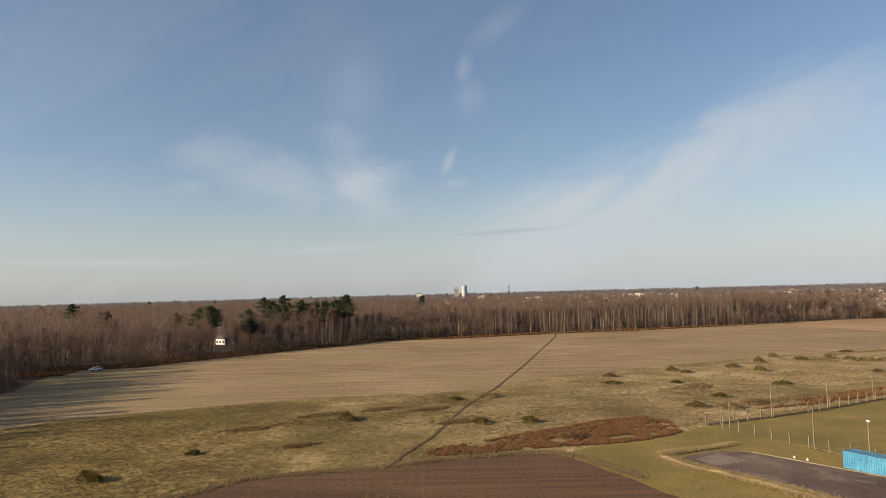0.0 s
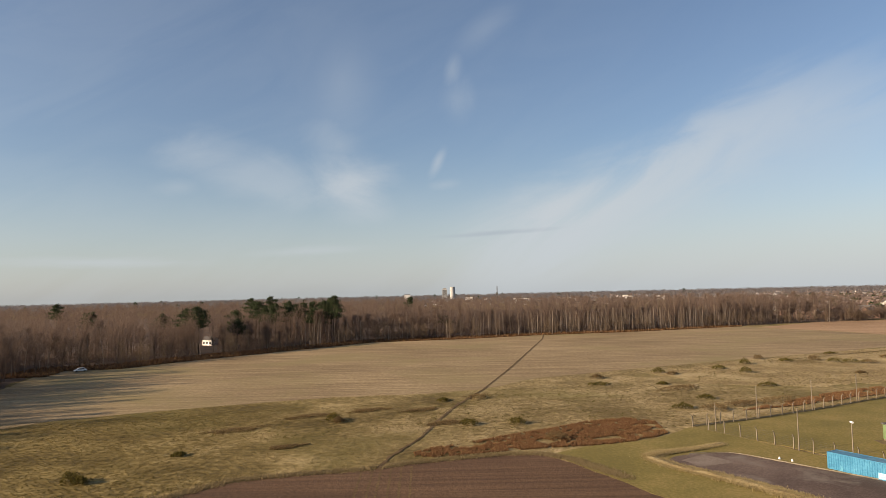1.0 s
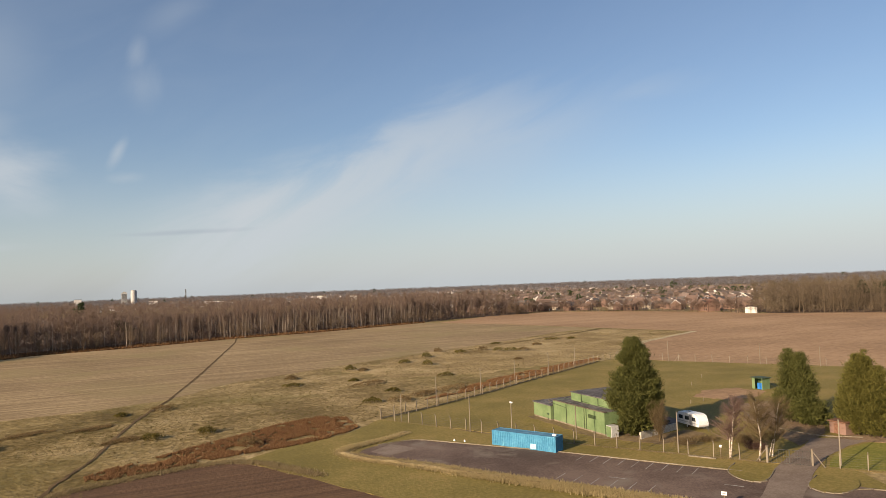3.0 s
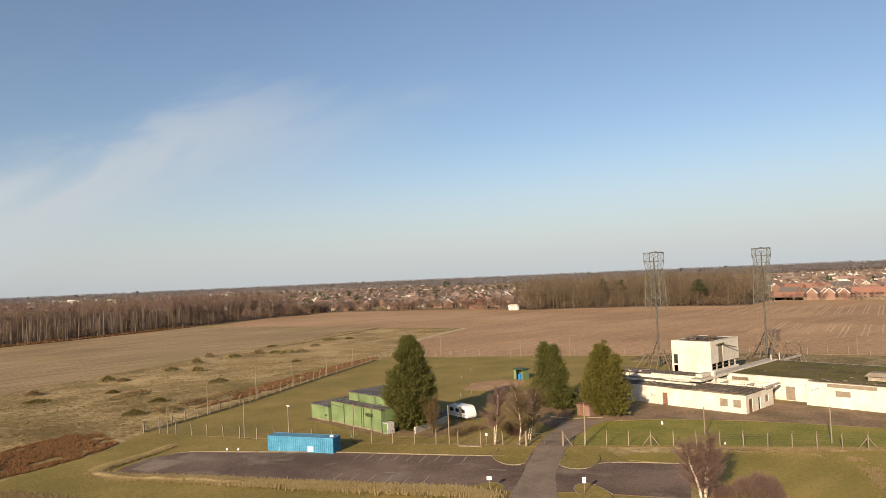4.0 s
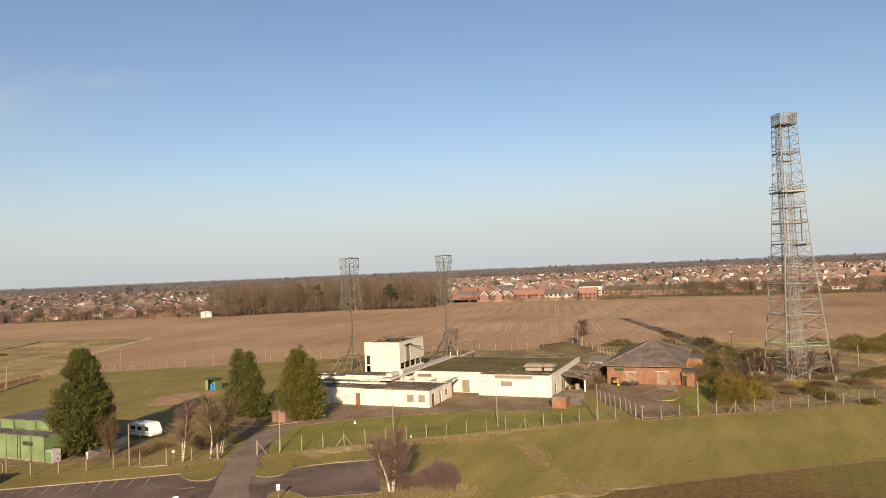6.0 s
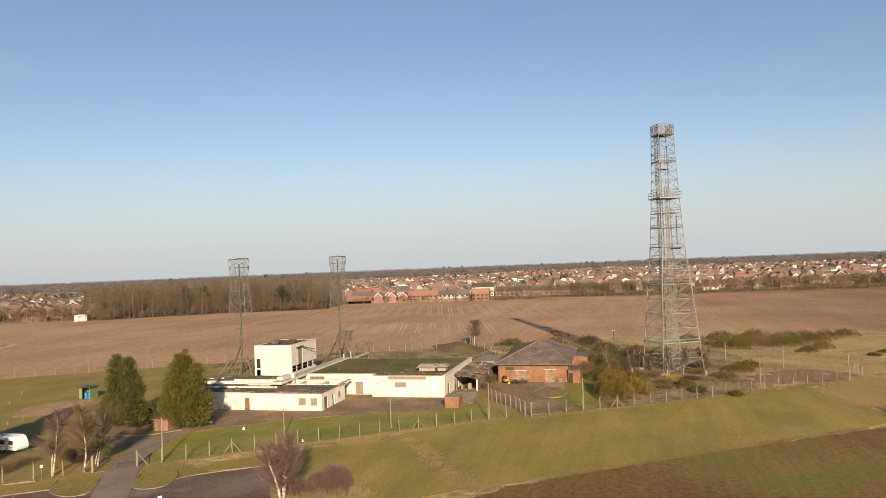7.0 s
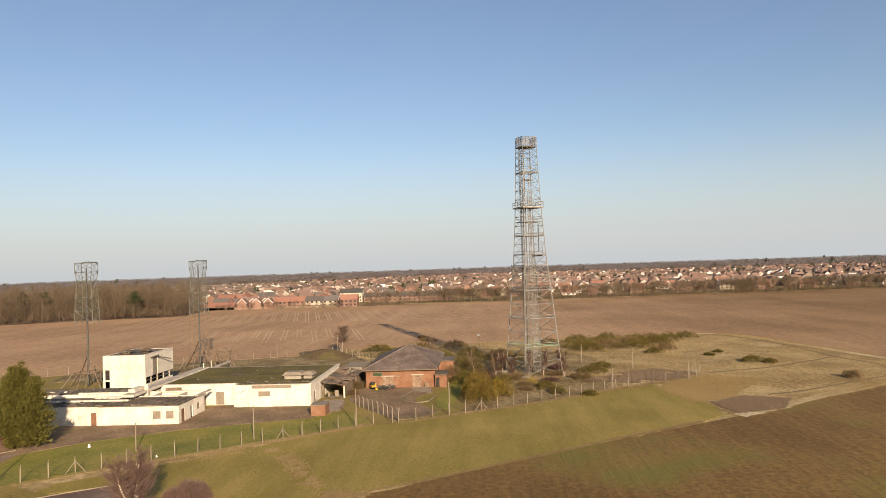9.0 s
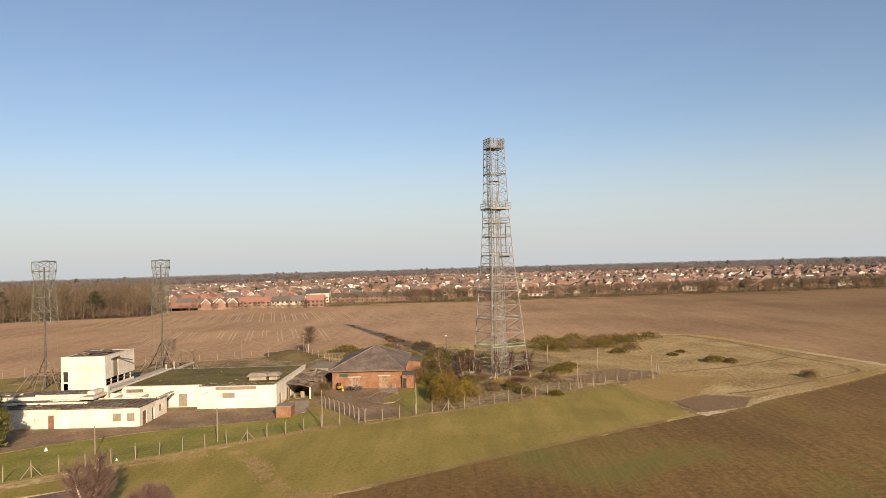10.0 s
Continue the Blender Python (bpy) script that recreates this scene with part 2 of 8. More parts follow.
M["wheel_dust"] = material("wheel_dust", [(0.3434, 0.2353, 0.1336), (0.4198, 0.2989, 0.1781), (0.5088, 0.3752, 0.229)], scales=(0.05, 0.8), bump=0.05)
M["mound_turf"] = material("mound_turf", [(0.09, 0.06, 0.028), (0.135, 0.095, 0.042), (0.18, 0.135, 0.058)], scales=(0.1, 1.4), bump=0.25, extra=((0.13, 0.12, 0.035), 0.12, 0.52, 0.64))
M["scrub_turf"] = material("scrub_turf", [(0.099, 0.0682, 0.0286), (0.154, 0.11, 0.0495), (0.2255, 0.1705, 0.0825), (0.3025, 0.2365, 0.1265)], scales=(0.12, 1.4), bump=0.2, extra=((0.1, 0.09, 0.028), 0.1, 0.54, 0.66))
M["straw_bank"] = material("straw_bank", [(0.1643, 0.116, 0.0523), (0.2688, 0.2001, 0.0909), (0.3734, 0.29, 0.1446)], scales=(0.3, 2.5), bump=0.12)
M["straw"] = material("straw", [(0.33, 0.275, 0.165), (0.418, 0.352, 0.22), (0.517, 0.44, 0.2915)], scales=(0.2, 1.6), bump=0.2)
# plants
M["tuft"] = material("tuft", [(0.1458, 0.11, 0.0506), (0.2099, 0.1593, 0.0792), (0.274, 0.2132, 0.1144), (0.344, 0.2727, 0.1595)], per_island=0.4, scales=(0.05, 1.0), thin=0.3)
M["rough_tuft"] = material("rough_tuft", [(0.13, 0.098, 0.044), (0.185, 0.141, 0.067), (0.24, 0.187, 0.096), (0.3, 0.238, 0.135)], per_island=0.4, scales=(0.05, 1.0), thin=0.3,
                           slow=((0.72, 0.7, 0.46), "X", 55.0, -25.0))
M["tuft_green"] = material("tuft_green", [(0.0983, 0.0816, 0.0204), (0.1285, 0.1058, 0.0302), (0.1663, 0.1323, 0.0438)], per_island=0.6, scales=(0.05, 1.0), thin=0.3)
M["straw_tuft"] = material("straw_tuft", [(0.1834, 0.1329, 0.0564), (0.269, 0.1995, 0.0902), (0.3546, 0.2671, 0.1297), (0.4524, 0.3502, 0.1861)], per_island=0.5, scales=(0.05, 1.0), thin=0.3)
M["verge_tuft"] = material("verge_tuft", [(0.1918, 0.1463, 0.0632), (0.2877, 0.2261, 0.1075), (0.3836, 0.3059, 0.1579), (0.4658, 0.379, 0.2148)], per_island=0.45, scales=(0.05, 1.0), thin=0.3)
M["bracken"] = material("bracken", [(0.1224, 0.0622, 0.0315), (0.1835, 0.0958, 0.0448), (0.2448, 0.1342, 0.0608), (0.3059, 0.1798, 0.0825)], per_island=0.7, scales=(0.1, 1.0), thin=0.3)
M["bark"] = material("bark", [(0.05, 0.036, 0.026), (0.10, 0.075, 0.054), (0.16, 0.125, 0.09)], per_island=0.5, scales=(0.3, 4.0))
M["birch_bark"] = material("birch_bark", [(0.15, 0.1125, 0.0875), (0.425, 0.3625, 0.2875), (0.625, 0.55, 0.45)], scales=(0.8, 3.0))
M["pale_bark"] = material("pale_bark", [(0.1606, 0.1262, 0.0918), (0.2869, 0.2295, 0.1721), (0.436, 0.3672, 0.2869)], per_island=0.6, scales=(0.4, 3.0))
M["twig"] = material("twig", [(0.1012, 0.0698, 0.0548), (0.1583, 0.1104, 0.0848), (0.2135, 0.1547, 0.1149), (0.2622, 0.1953, 0.1378)], per_island=0.35, per_object=0.0, scales=(0.02, 0.3), thin=0.42)
M["twig_olive"] = material("twig_olive", [(0.0882, 0.0678, 0.0456), (0.1469, 0.1124, 0.0742), (0.2057, 0.1571, 0.1026), (0.2572, 0.1964, 0.1284)], per_island=0.35, scales=(0.02, 0.3), thin=0.42)
M["twig_thicket"] = material("twig_thicket", [(0.12, 0.085, 0.055), (0.185, 0.135, 0.088), (0.25, 0.19, 0.122)], per_island=0.3, scales=(0.05, 0.5), thin=0.42)
M["twig_red"] = material("twig_red", [(0.06, 0.034, 0.028), (0.10, 0.056, 0.044), (0.14, 0.082, 0.062)], per_island=0.6, scales=(0.2, 2.0), thin=0.35)
M["twig_mauve"] = material("twig_mauve", [(0.135, 0.0862, 0.0702), (0.2025, 0.1335, 0.108), (0.27, 0.1877, 0.1485)], per_island=0.6, scales=(0.2, 2.0), thin=0.4)
M["twig_tan"] = material("twig_tan", [(0.10, 0.07, 0.035), (0.16, 0.115, 0.058), (0.21, 0.155, 0.085)], per_island=0.6, scales=(0.2, 2.0), thin=0.35)
M["cypress"] = material("cypress", [(0.0486, 0.0536, 0.014), (0.0787, 0.0817, 0.0211), (0.1144, 0.1098, 0.0293)], per_island=0.4, scales=(0.25, 2.0), rough=0.75, thin=0.22)
M["cypress_gold"] = material("cypress_gold", [(0.0604, 0.0598, 0.0135), (0.1026, 0.0943, 0.0207), (0.1449, 0.1242, 0.029)], per_island=0.4, scales=(0.25, 2.0), rough=0.75, thin=0.22)
M["pine"] = material("pine", [(0.0243, 0.035, 0.0156), (0.0432, 0.0575, 0.024), (0.0702, 0.0825, 0.036)], per_island=0.6, scales=(0.1, 1.0), rough=0.8, thin=0.22)
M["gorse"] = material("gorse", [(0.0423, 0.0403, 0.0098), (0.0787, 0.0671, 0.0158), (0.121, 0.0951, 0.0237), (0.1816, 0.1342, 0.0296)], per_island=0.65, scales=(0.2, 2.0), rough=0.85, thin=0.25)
# copy of gorse with sunlight painted in: brighter and warmer tones
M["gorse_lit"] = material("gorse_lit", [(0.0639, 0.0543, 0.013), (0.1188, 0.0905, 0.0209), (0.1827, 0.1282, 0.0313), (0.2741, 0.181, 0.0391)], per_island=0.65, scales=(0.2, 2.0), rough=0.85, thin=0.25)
M["gorse_bloom"] = material("gorse_bloom", [(0.14, 0.10, 0.012), (0.24, 0.17, 0.02), (0.32, 0.24, 0.03)], per_island=0.6, scales=(0.3, 2.0), rough=0.85)
M["heather"] = material("heather", [(0.0917, 0.0652, 0.0323), (0.1631, 0.1121, 0.0524), (0.2447, 0.1669, 0.0767)], per_island=0.6, scales=(0.2, 2.0), thin=0.3)
# buildings
M["whitewash"] = material("whitewash", [(0.432, 0.3945, 0.3164), (0.54, 0.5053, 0.4275), (0.621, 0.5895, 0.513)], scales=(0.25, 2.5), bump=0.006, rough=0.85, streak=(0, 0.9, 1.3, 0.14, 0.14),
                          extra=((0.33, 0.3, 0.22), 0.55, 0.62, 0.8))
M["stained_white"] = material("stained_white", [(0.36, 0.325, 0.26), (0.47, 0.435, 0.36), (0.57, 0.535, 0.46)], scales=(0.5, 3.0), bump=0.008, rough=0.85,
                              extra=((0.30, 0.26, 0.17), 0.5, 0.56, 0.72))
M["felt_roof"] = material("felt_roof", [(0.06, 0.048, 0.036), (0.105, 0.086, 0.064), (0.17, 0.142, 0.106)], scales=(0.25, 2.0), bump=0.03, rough=0.8,
                          extra=((0.20, 0.17, 0.12), 0.4, 0.6, 0.7))
M["blue_felt"] = material("blue_felt", [(0.06, 0.055, 0.053), (0.10, 0.092, 0.088), (0.16, 0.148, 0.14)], scales=(0.25, 2.0), bump=0.02, rough=0.85)
M["moss_roof"] = material("moss_roof", [(0.0559, 0.0486, 0.0138), (0.0966, 0.0806, 0.0202), (0.1372, 0.1127, 0.0312)], scales=(0.1, 1.8), bump=0.04,
                          extra=((0.11, 0.08, 0.042), 0.16, 0.55, 0.66))
M["rust_panel"] = material("rust_panel", [(0.13, 0.085, 0.055), (0.19, 0.135, 0.09), (0.27, 0.2, 0.14)], scales=(0.8, 4.0))
M["board"] = material("board", [(0.17, 0.145, 0.11), (0.2, 0.17, 0.13), (0.235, 0.2, 0.155)], scales=(0.8, 5.0))
M["red_door"] = material("red_door", [(0.11, 0.055, 0.033), (0.16, 0.082, 0.05), (0.21, 0.115, 0.072)], scales=(0.8, 5.0))
# near-black that paints the shade inside doorways and the open storey
M["dark_void"] = material("dark_void", [(0.02, 0.018, 0.015), (0.03, 0.026, 0.022), (0.045, 0.04, 0.032)], scales=(0.6, 3.0))
M["brick"] = material("brick", [(0.145, 0.07, 0.04), (0.195, 0.1, 0.058), (0.24, 0.135, 0.082)], scales=(0.5, 5.0), bump=0.012,
                      extra=((0.2, 0.12, 0.08), 0.5, 0.58, 0.72))
M["slate_tile"] = material("slate_tile", [(0.085, 0.066, 0.053), (0.125, 0.098, 0.08), (0.175, 0.14, 0.116)], scales=(0.35, 3.5), bump=0.03, extra=((0.2, 0.165, 0.12), 0.5, 0.58, 0.74))
M["ridge_tile"] = material("ridge_tile", [(0.14, 0.105, 0.08), (0.2, 0.155, 0.12), (0.26, 0.205, 0.16)], scales=(0.6, 4.0))
M["green_paint"] = material("green_paint", [(0.10, 0.15, 0.065), (0.122, 0.178, 0.078), (0.15, 0.208, 0.096)], scales=(0.3, 3.0), rough=0.6, spec=0.3, mixing=(0.8, 0.2),
                            extra=((0.2, 0.235, 0.125), 0.5, 0.64, 0.78))
M["green_dark"] = material("green_dark", [(0.03, 0.045, 0.02), (0.045, 0.065, 0.03), (0.06, 0.085, 0.04)], scales=(0.6, 3.0), rough=0.6)
M["container_blue"] = material("container_blue", [(0.0298, 0.16, 0.2706), (0.0408, 0.2, 0.328), (0.0595, 0.24, 0.3772)], scales=(0.4, 3.0), rough=0.5, spec=0.4,
                               extra=((0.10, 0.31, 0.42), 0.8, 0.62, 0.72))
M["container_top"] = material("container_top", [(0.0595, 0.1615, 0.2465), (0.0765, 0.1955, 0.289), (0.102, 0.2295, 0.323)], scales=(0.6, 3.0), rough=0.6,
                              extra=((0.16, 0.12, 0.08), 0.7, 0.6, 0.75))
M["pale_blue"] = material("pale_blue", [(0.25, 0.5, 0.62), (0.32, 0.57, 0.68), (0.4, 0.63, 0.73)], scales=(0.8, 4.0))
M["steel"] = material("steel", [(0.17, 0.1658, 0.1513), (0.2465, 0.2422, 0.2227), (0.34, 0.3315, 0.306)], scales=(0.6, 4.0), metal=0.25, rough=0.6)
M["steel_dark"] = material("steel_dark", [(0.048, 0.048, 0.044), (0.08, 0.08, 0.072), (0.12, 0.112, 0.096)], scales=(0.6, 4.0), metal=0.2, rough=0.6)
M["mast_steel"] = material("mast_steel", [(0.09, 0.0945, 0.0765), (0.135, 0.1395, 0.1152), (0.18, 0.1845, 0.153)], scales=(0.6, 4.0), metal=0.2, rough=0.65)
M["steel_green"] = material("steel_green", [(0.17, 0.238, 0.153), (0.238, 0.3145, 0.2125), (0.306, 0.374, 0.272)], scales=(0.6, 4.0), rough=0.6)
M["post"] = material("post", [(0.1408, 0.1162, 0.0845), (0.1971, 0.1654, 0.1232), (0.2605, 0.2253, 0.176)], scales=(0.5, 4.0), per_object=0.3)
M["timber"] = material("timber", [(0.10, 0.075, 0.05), (0.15, 0.115, 0.08), (0.21, 0.165, 0.12)], scales=(0.6, 5.0))
M["wire"] = material("wire", [(0.10, 0.09, 0.075), (0.15, 0.135, 0.11), (0.2, 0.18, 0.15)], scales=(0.6, 4.0), metal=0.3, rough=0.6)
M["white_paint"] = material("white_paint", [(0.66, 0.66, 0.64), (0.76, 0.76, 0.74), (0.82, 0.82, 0.8)], scales=(0.6, 3.0), rough=0.4, spec=0.4)
M["grey_panel"] = material("grey_panel", [(0.3, 0.3, 0.29), (0.4, 0.4, 0.38), (0.48, 0.48, 0.46)], scales=(0.6, 3.0), rough=0.6)
M["window_dark"] = material("window_dark", [(0.02, 0.022, 0.026), (0.035, 0.038, 0.042), (0.05, 0.055, 0.06)], scales=(0.6, 3.0), rough=0.15, spec=0.5)
M["tyre"] = material("tyre", [(0.015, 0.015, 0.015), (0.022, 0.022, 0.022), (0.03, 0.03, 0.03)], scales=(1, 6.0))
M["blue_drum"] = material("blue_drum", [(0.01, 0.11, 0.36), (0.015, 0.15, 0.45), (0.03, 0.19, 0.52)], scales=(1, 6.0), rough=0.4, spec=0.4)
M["yellow_paint"] = material("yellow_paint", [(0.42, 0.24, 0.02), (0.55, 0.33, 0.03), (0.62, 0.4, 0.05)], scales=(1, 6.0), rough=0.5)
M["rubble"] = material("rubble", [(0.056, 0.048, 0.0384), (0.096, 0.084, 0.068), (0.16, 0.14, 0.116)], per_island=0.7, scales=(0.6, 3.0))
# town
for key, tones in (("render_white", [(0.5, 0.47, 0.42), (0.6, 0.57, 0.52), (0.7, 0.67, 0.62)]), ("render_cream", [(0.32, 0.27, 0.2), (0.4, 0.345, 0.27), (0.47, 0.415, 0.335)]),
                   ("town_brick", [(0.15, 0.09, 0.068), (0.21, 0.13, 0.1), (0.27, 0.178, 0.14)]), ("tile_red", [(0.17, 0.08, 0.057), (0.235, 0.118, 0.084), (0.3, 0.162, 0.12)]),
                   ("tile_brown", [(0.115, 0.076, 0.06), (0.16, 0.11, 0.088), (0.21, 0.15, 0.122)]), ("tile_grey", [(0.075, 0.066, 0.06), (0.11, 0.098, 0.09), (0.15, 0.135, 0.125)])):
    M[key] = material(key, tones, scales=(0.2, 2.0), per_object=0.35)
M["far_wall"] = material("far_wall", [(0.115, 0.0805, 0.0633), (0.161, 0.1207, 0.0978), (0.23, 0.1898, 0.161), (0.6325, 0.598, 0.552)], per_island=0.85, scales=(0.1, 1.0))
M["far_roof"] = material("far_roof", [(0.0904, 0.0726, 0.0647), (0.1265, 0.0907, 0.0757), (0.1746, 0.109, 0.0855), (0.2228, 0.1513, 0.122)], per_island=0.85, scales=(0.1, 1.0))
M["far_roof_dull"] = material("far_roof_dull", [(0.085, 0.07, 0.062), (0.115, 0.093, 0.08), (0.15, 0.115, 0.097), (0.2, 0.145, 0.12)], per_island=0.85, scales=(0.1, 1.0))
# distant haze is painted into this twig colour: paler, greyer, bluer
M["far_twig_haze"] = material("far_twig_haze", [(0.142, 0.13, 0.1361), (0.1614, 0.1499, 0.1531), (0.1807, 0.1698, 0.1684), (0.2001, 0.1896, 0.1821)], per_island=0.4, scales=(0.004, 0.05), thin=0.4)
M["litter"] = material("litter", [(0.069, 0.046, 0.0299), (0.1092, 0.0736, 0.0483), (0.161, 0.1104, 0.0713)], scales=(0.05, 0.6), bump=0.1)
# near-black earth tone that paints the hedge shadow along the fence
M["ditch"] = material("ditch", [(0.04, 0.034, 0.015), (0.065, 0.052, 0.022), (0.10, 0.078, 0.035)], scales=(0.2, 2.0), bump=0.05)
M["reed"] = material("reed", [(0.1654, 0.1235, 0.086), (0.2228, 0.1684, 0.1189), (0.2875, 0.2245, 0.1581)], per_island=0.6, scales=(0.2, 2.0), thin=0.3)


# ---- mesh tools ----
def mesh_object(name, verts, faces, mats, parent=None, label="", mat_ids=None, smooth=False):
    me = bpy.data.meshes.new(name)
    me.from_pydata([tuple(v) for v in verts], [], [tuple(f) for f in faces])
    for m in (mats if isinstance(mats, (list, tuple)) else [mats]):
        me.materials.append(m)
    if mat_ids is not None:
        me.polygons.foreach_set("material_index", np.array(mat_ids, dtype=np.int32))
    if smooth:
        me.polygons.foreach_set("use_smooth", np.ones(len(me.polygons), dtype=bool))
    me.update()
    ob = new(name, me)
    if parent:
        ob.parent = parent
    if label:
        ob["label"] = label
    return ob


def tri_mesh(name, verts, tris, mat):
    """A large mesh out of numpy arrays of points and triangles."""
    me = bpy.data.meshes.new(name)
    n, k = len(verts), len(tris)
    me.vertices.add(n)
    me.vertices.foreach_set("co", np.asarray(verts, dtype=np.float32).ravel())
    me.loops.add(3 * k)
    me.loops.foreach_set("vertex_index", np.asarray(tris, dtype=np.int32).ravel())
    me.polygons.add(k)
    me.polygons.foreach_set("loop_start", np.arange(0, 3 * k, 3, dtype=np.int32))
    me.polygons.foreach_set("loop_total", np.full(k, 3, dtype=np.int32))
    me.polygons.foreach_set("use_smooth", np.zeros(k, dtype=bool))
    me.materials.append(mat)
    me.update(calc_edges=True)
    return me


def part(name, bm, mat, parent=None, label="", smooth=False):
    me = bpy.data.meshes.new(name)
    bm.normal_update()
    bm.to_mesh(me)
    bm.free()
    for m in (mat if isinstance(mat, (list, tuple)) else [mat]):
        me.materials.append(m)
    if smooth:
        me.polygons.foreach_set("use_smooth", np.ones(len(me.polygons), dtype=bool))
    ob = new(name, me)
    if parent:
        ob.parent = parent
    if label:
        ob["label"] = label
    return ob


def box(bm, x0, y0, z0, x1, y1, z1, m=None):
    vs = [bm.verts.new((x, y, z)) for z in (z0, z1) for x, y in ((x0, y0), (x1, y0), (x1, y1), (x0, y1))]
    if m is not None:
        for v in vs:
            v.co = m @ v.co
    fs = [bm.faces.new([vs[k] for k in f]) for f in ((3, 2, 1, 0), (4, 5, 6, 7), (0, 1, 5, 4), (1, 2, 6, 5), (2, 3, 7, 6), (3, 0, 4, 7))]
    return vs, fs


def bevelled(bm, width):
    bmesh.ops.bevel(bm, geom=bm.edges[:], offset=width, segments=1, affect="EDGES", clamp_overlap=True)
    return bm


def boxes(*rows, bevel=0.0):
    bm = bmesh.new()
    for r in rows:
        box(bm, *r)
    return bevelled(bm, bevel) if bevel else bm


def bar(bm, a, b, r0, r1=None, sides=4):
    """A tapered bar from a to b."""
    a, b, r1 = Vector(a), Vector(b), r0 if r1 is None else r1
    d = (b - a).normalized()
    u = d.orthogonal().normalized()
    v = d.cross(u)
    rings = []
    for p, r in ((a, r0), (b, r1)):
        rings.append([bm.verts.new(p + r * (math.cos(2 * math.pi * (k + 0.5) / sides) * u + math.sin(2 * math.pi * (k + 0.5) / sides) * v)) for k in range(sides)])
    for k in range(sides):
        bm.faces.new((rings[0][k], rings[0][(k + 1) % sides], rings[1][(k + 1) % sides], rings[1][k]))
    bm.faces.new(rings[0][::-1])
    bm.faces.new(rings[1])


def pole(points, radius, sides=4):
    """One unbroken bar through several points."""
    bm = bmesh.new()
    pts = [Vector(p) for p in points]
    d = (pts[-1] - pts[0]).normalized()
    u = d.orthogonal().normalized()
    v = d.cross(u)
    rings = [[bm.verts.new(p + radius * (math.cos(2 * math.pi * (k + 0.5) / sides) * u + math.sin(2 * math.pi * (k + 0.5) / sides) * v)) for k in range(sides)] for p in pts]
    for a, b in zip(rings, rings[1:]):
        for k in range(sides):
            bm.faces.new((a[k], a[(k + 1) % sides], b[(k + 1) % sides], b[k]))
    bm.faces.new(rings[0][::-1])
    bm.faces.new(rings[-1])
    return bm


def bars(*rows, sides=4):
    bm = bmesh.new()
    for r in rows:
        bar(bm, *r, sides=sides)
    return bm


def empty(name, place, turn=0.0, label="", category="", group="", kind=""):
    ob = new(name)
    ob.matrix_world = pose(*place, 0, 0, turn)
    return tagged(ob, label, category, group, kind)


def wall_with_holes(x0, x1, z0, z1, holes, thick):
    """A wall in the plane y = 0 to thick, from x0 to x1, with rectangular openings (xa, za, xb, zb) through it."""
    bm = bmesh.new()
    xs = sorted({x0, x1, *[v for h in holes for v in (h[0], h[2])]})
    zs = sorted({z0, z1, *[v for h in holes for v in (h[1], h[3])]})
    for a, b in zip(xs, xs[1:]):
        for c, d in zip(zs, zs[1:]):
            mx, mz = (a + b) / 2, (c + d) / 2
            if not any(h[0] < mx < h[2] and h[1] < mz < h[3] for h in holes):
                box(bm, a, 0, c, b, thick, d)
    bmesh.ops.remove_doubles(bm, verts=bm.verts[:], dist=1e-4)
    bm.verts.index_update()
    shared = {}
    for f in bm.faces:
        shared.setdefault(tuple(sorted(v.index for v in f.verts)), []).append(f)
    bmesh.ops.delete(bm, geom=[f for fs in shared.values() if len(fs) > 1 for f in fs], context="FACES_ONLY")
    return bm


def inside(px, py, poly):
    """Which of the points lie in the polygon."""
    px, py = np.asarray(px, float), np.asarray(py, float)
    odd = np.zeros(px.shape, bool)
    for (xa, ya), (xb, yb) in zip(poly, poly[1:] + poly[:1]):
        cross = ((ya > py) != (yb > py)) & (px < (xb - xa) * (py - ya) / ((yb - ya) or 1e-9) + xa)
        odd ^= cross
    return odd


def scatter(poly, count, seed):
    """Random points in a polygon."""
    rng = np.random.default_rng(seed)
    p = np.array(poly)
    lo, hi = p.min(0), p.max(0)
    got = np.zeros((0, 2))
    while len(got) < count:
        q = rng.uniform(lo, hi, (count * 2, 2))
        got = np.r_[got, q[inside(q[:, 0], q[:, 1], poly)]]
    return got[:count]


def along(points, step):
    """Points every step metres along a line of points, with the direction there."""
    out = []
    left = 0.0
    for (xa, ya), (xb, yb) in zip(points, points[1:]):
        length = math.hypot(xb - xa, yb - ya)
        s = left
        while s < length:
            out.append((xa + (xb - xa) * s / length, ya + (yb - ya) * s / length, math.degrees(math.atan2(yb - ya, xb - xa))))
            s += step
        left = s - length
    return out


def ragged(poly, step, wobble, seed, closed=True):
    """A polygon with its edges cut into steps and shaken a little."""
    rng = random.Random(seed)
    pts = [(x + rng.uniform(-wobble, wobble), y + rng.uniform(-wobble, wobble)) for x, y, _ in along(poly + poly[:1] if closed else poly, step)]
    return pts


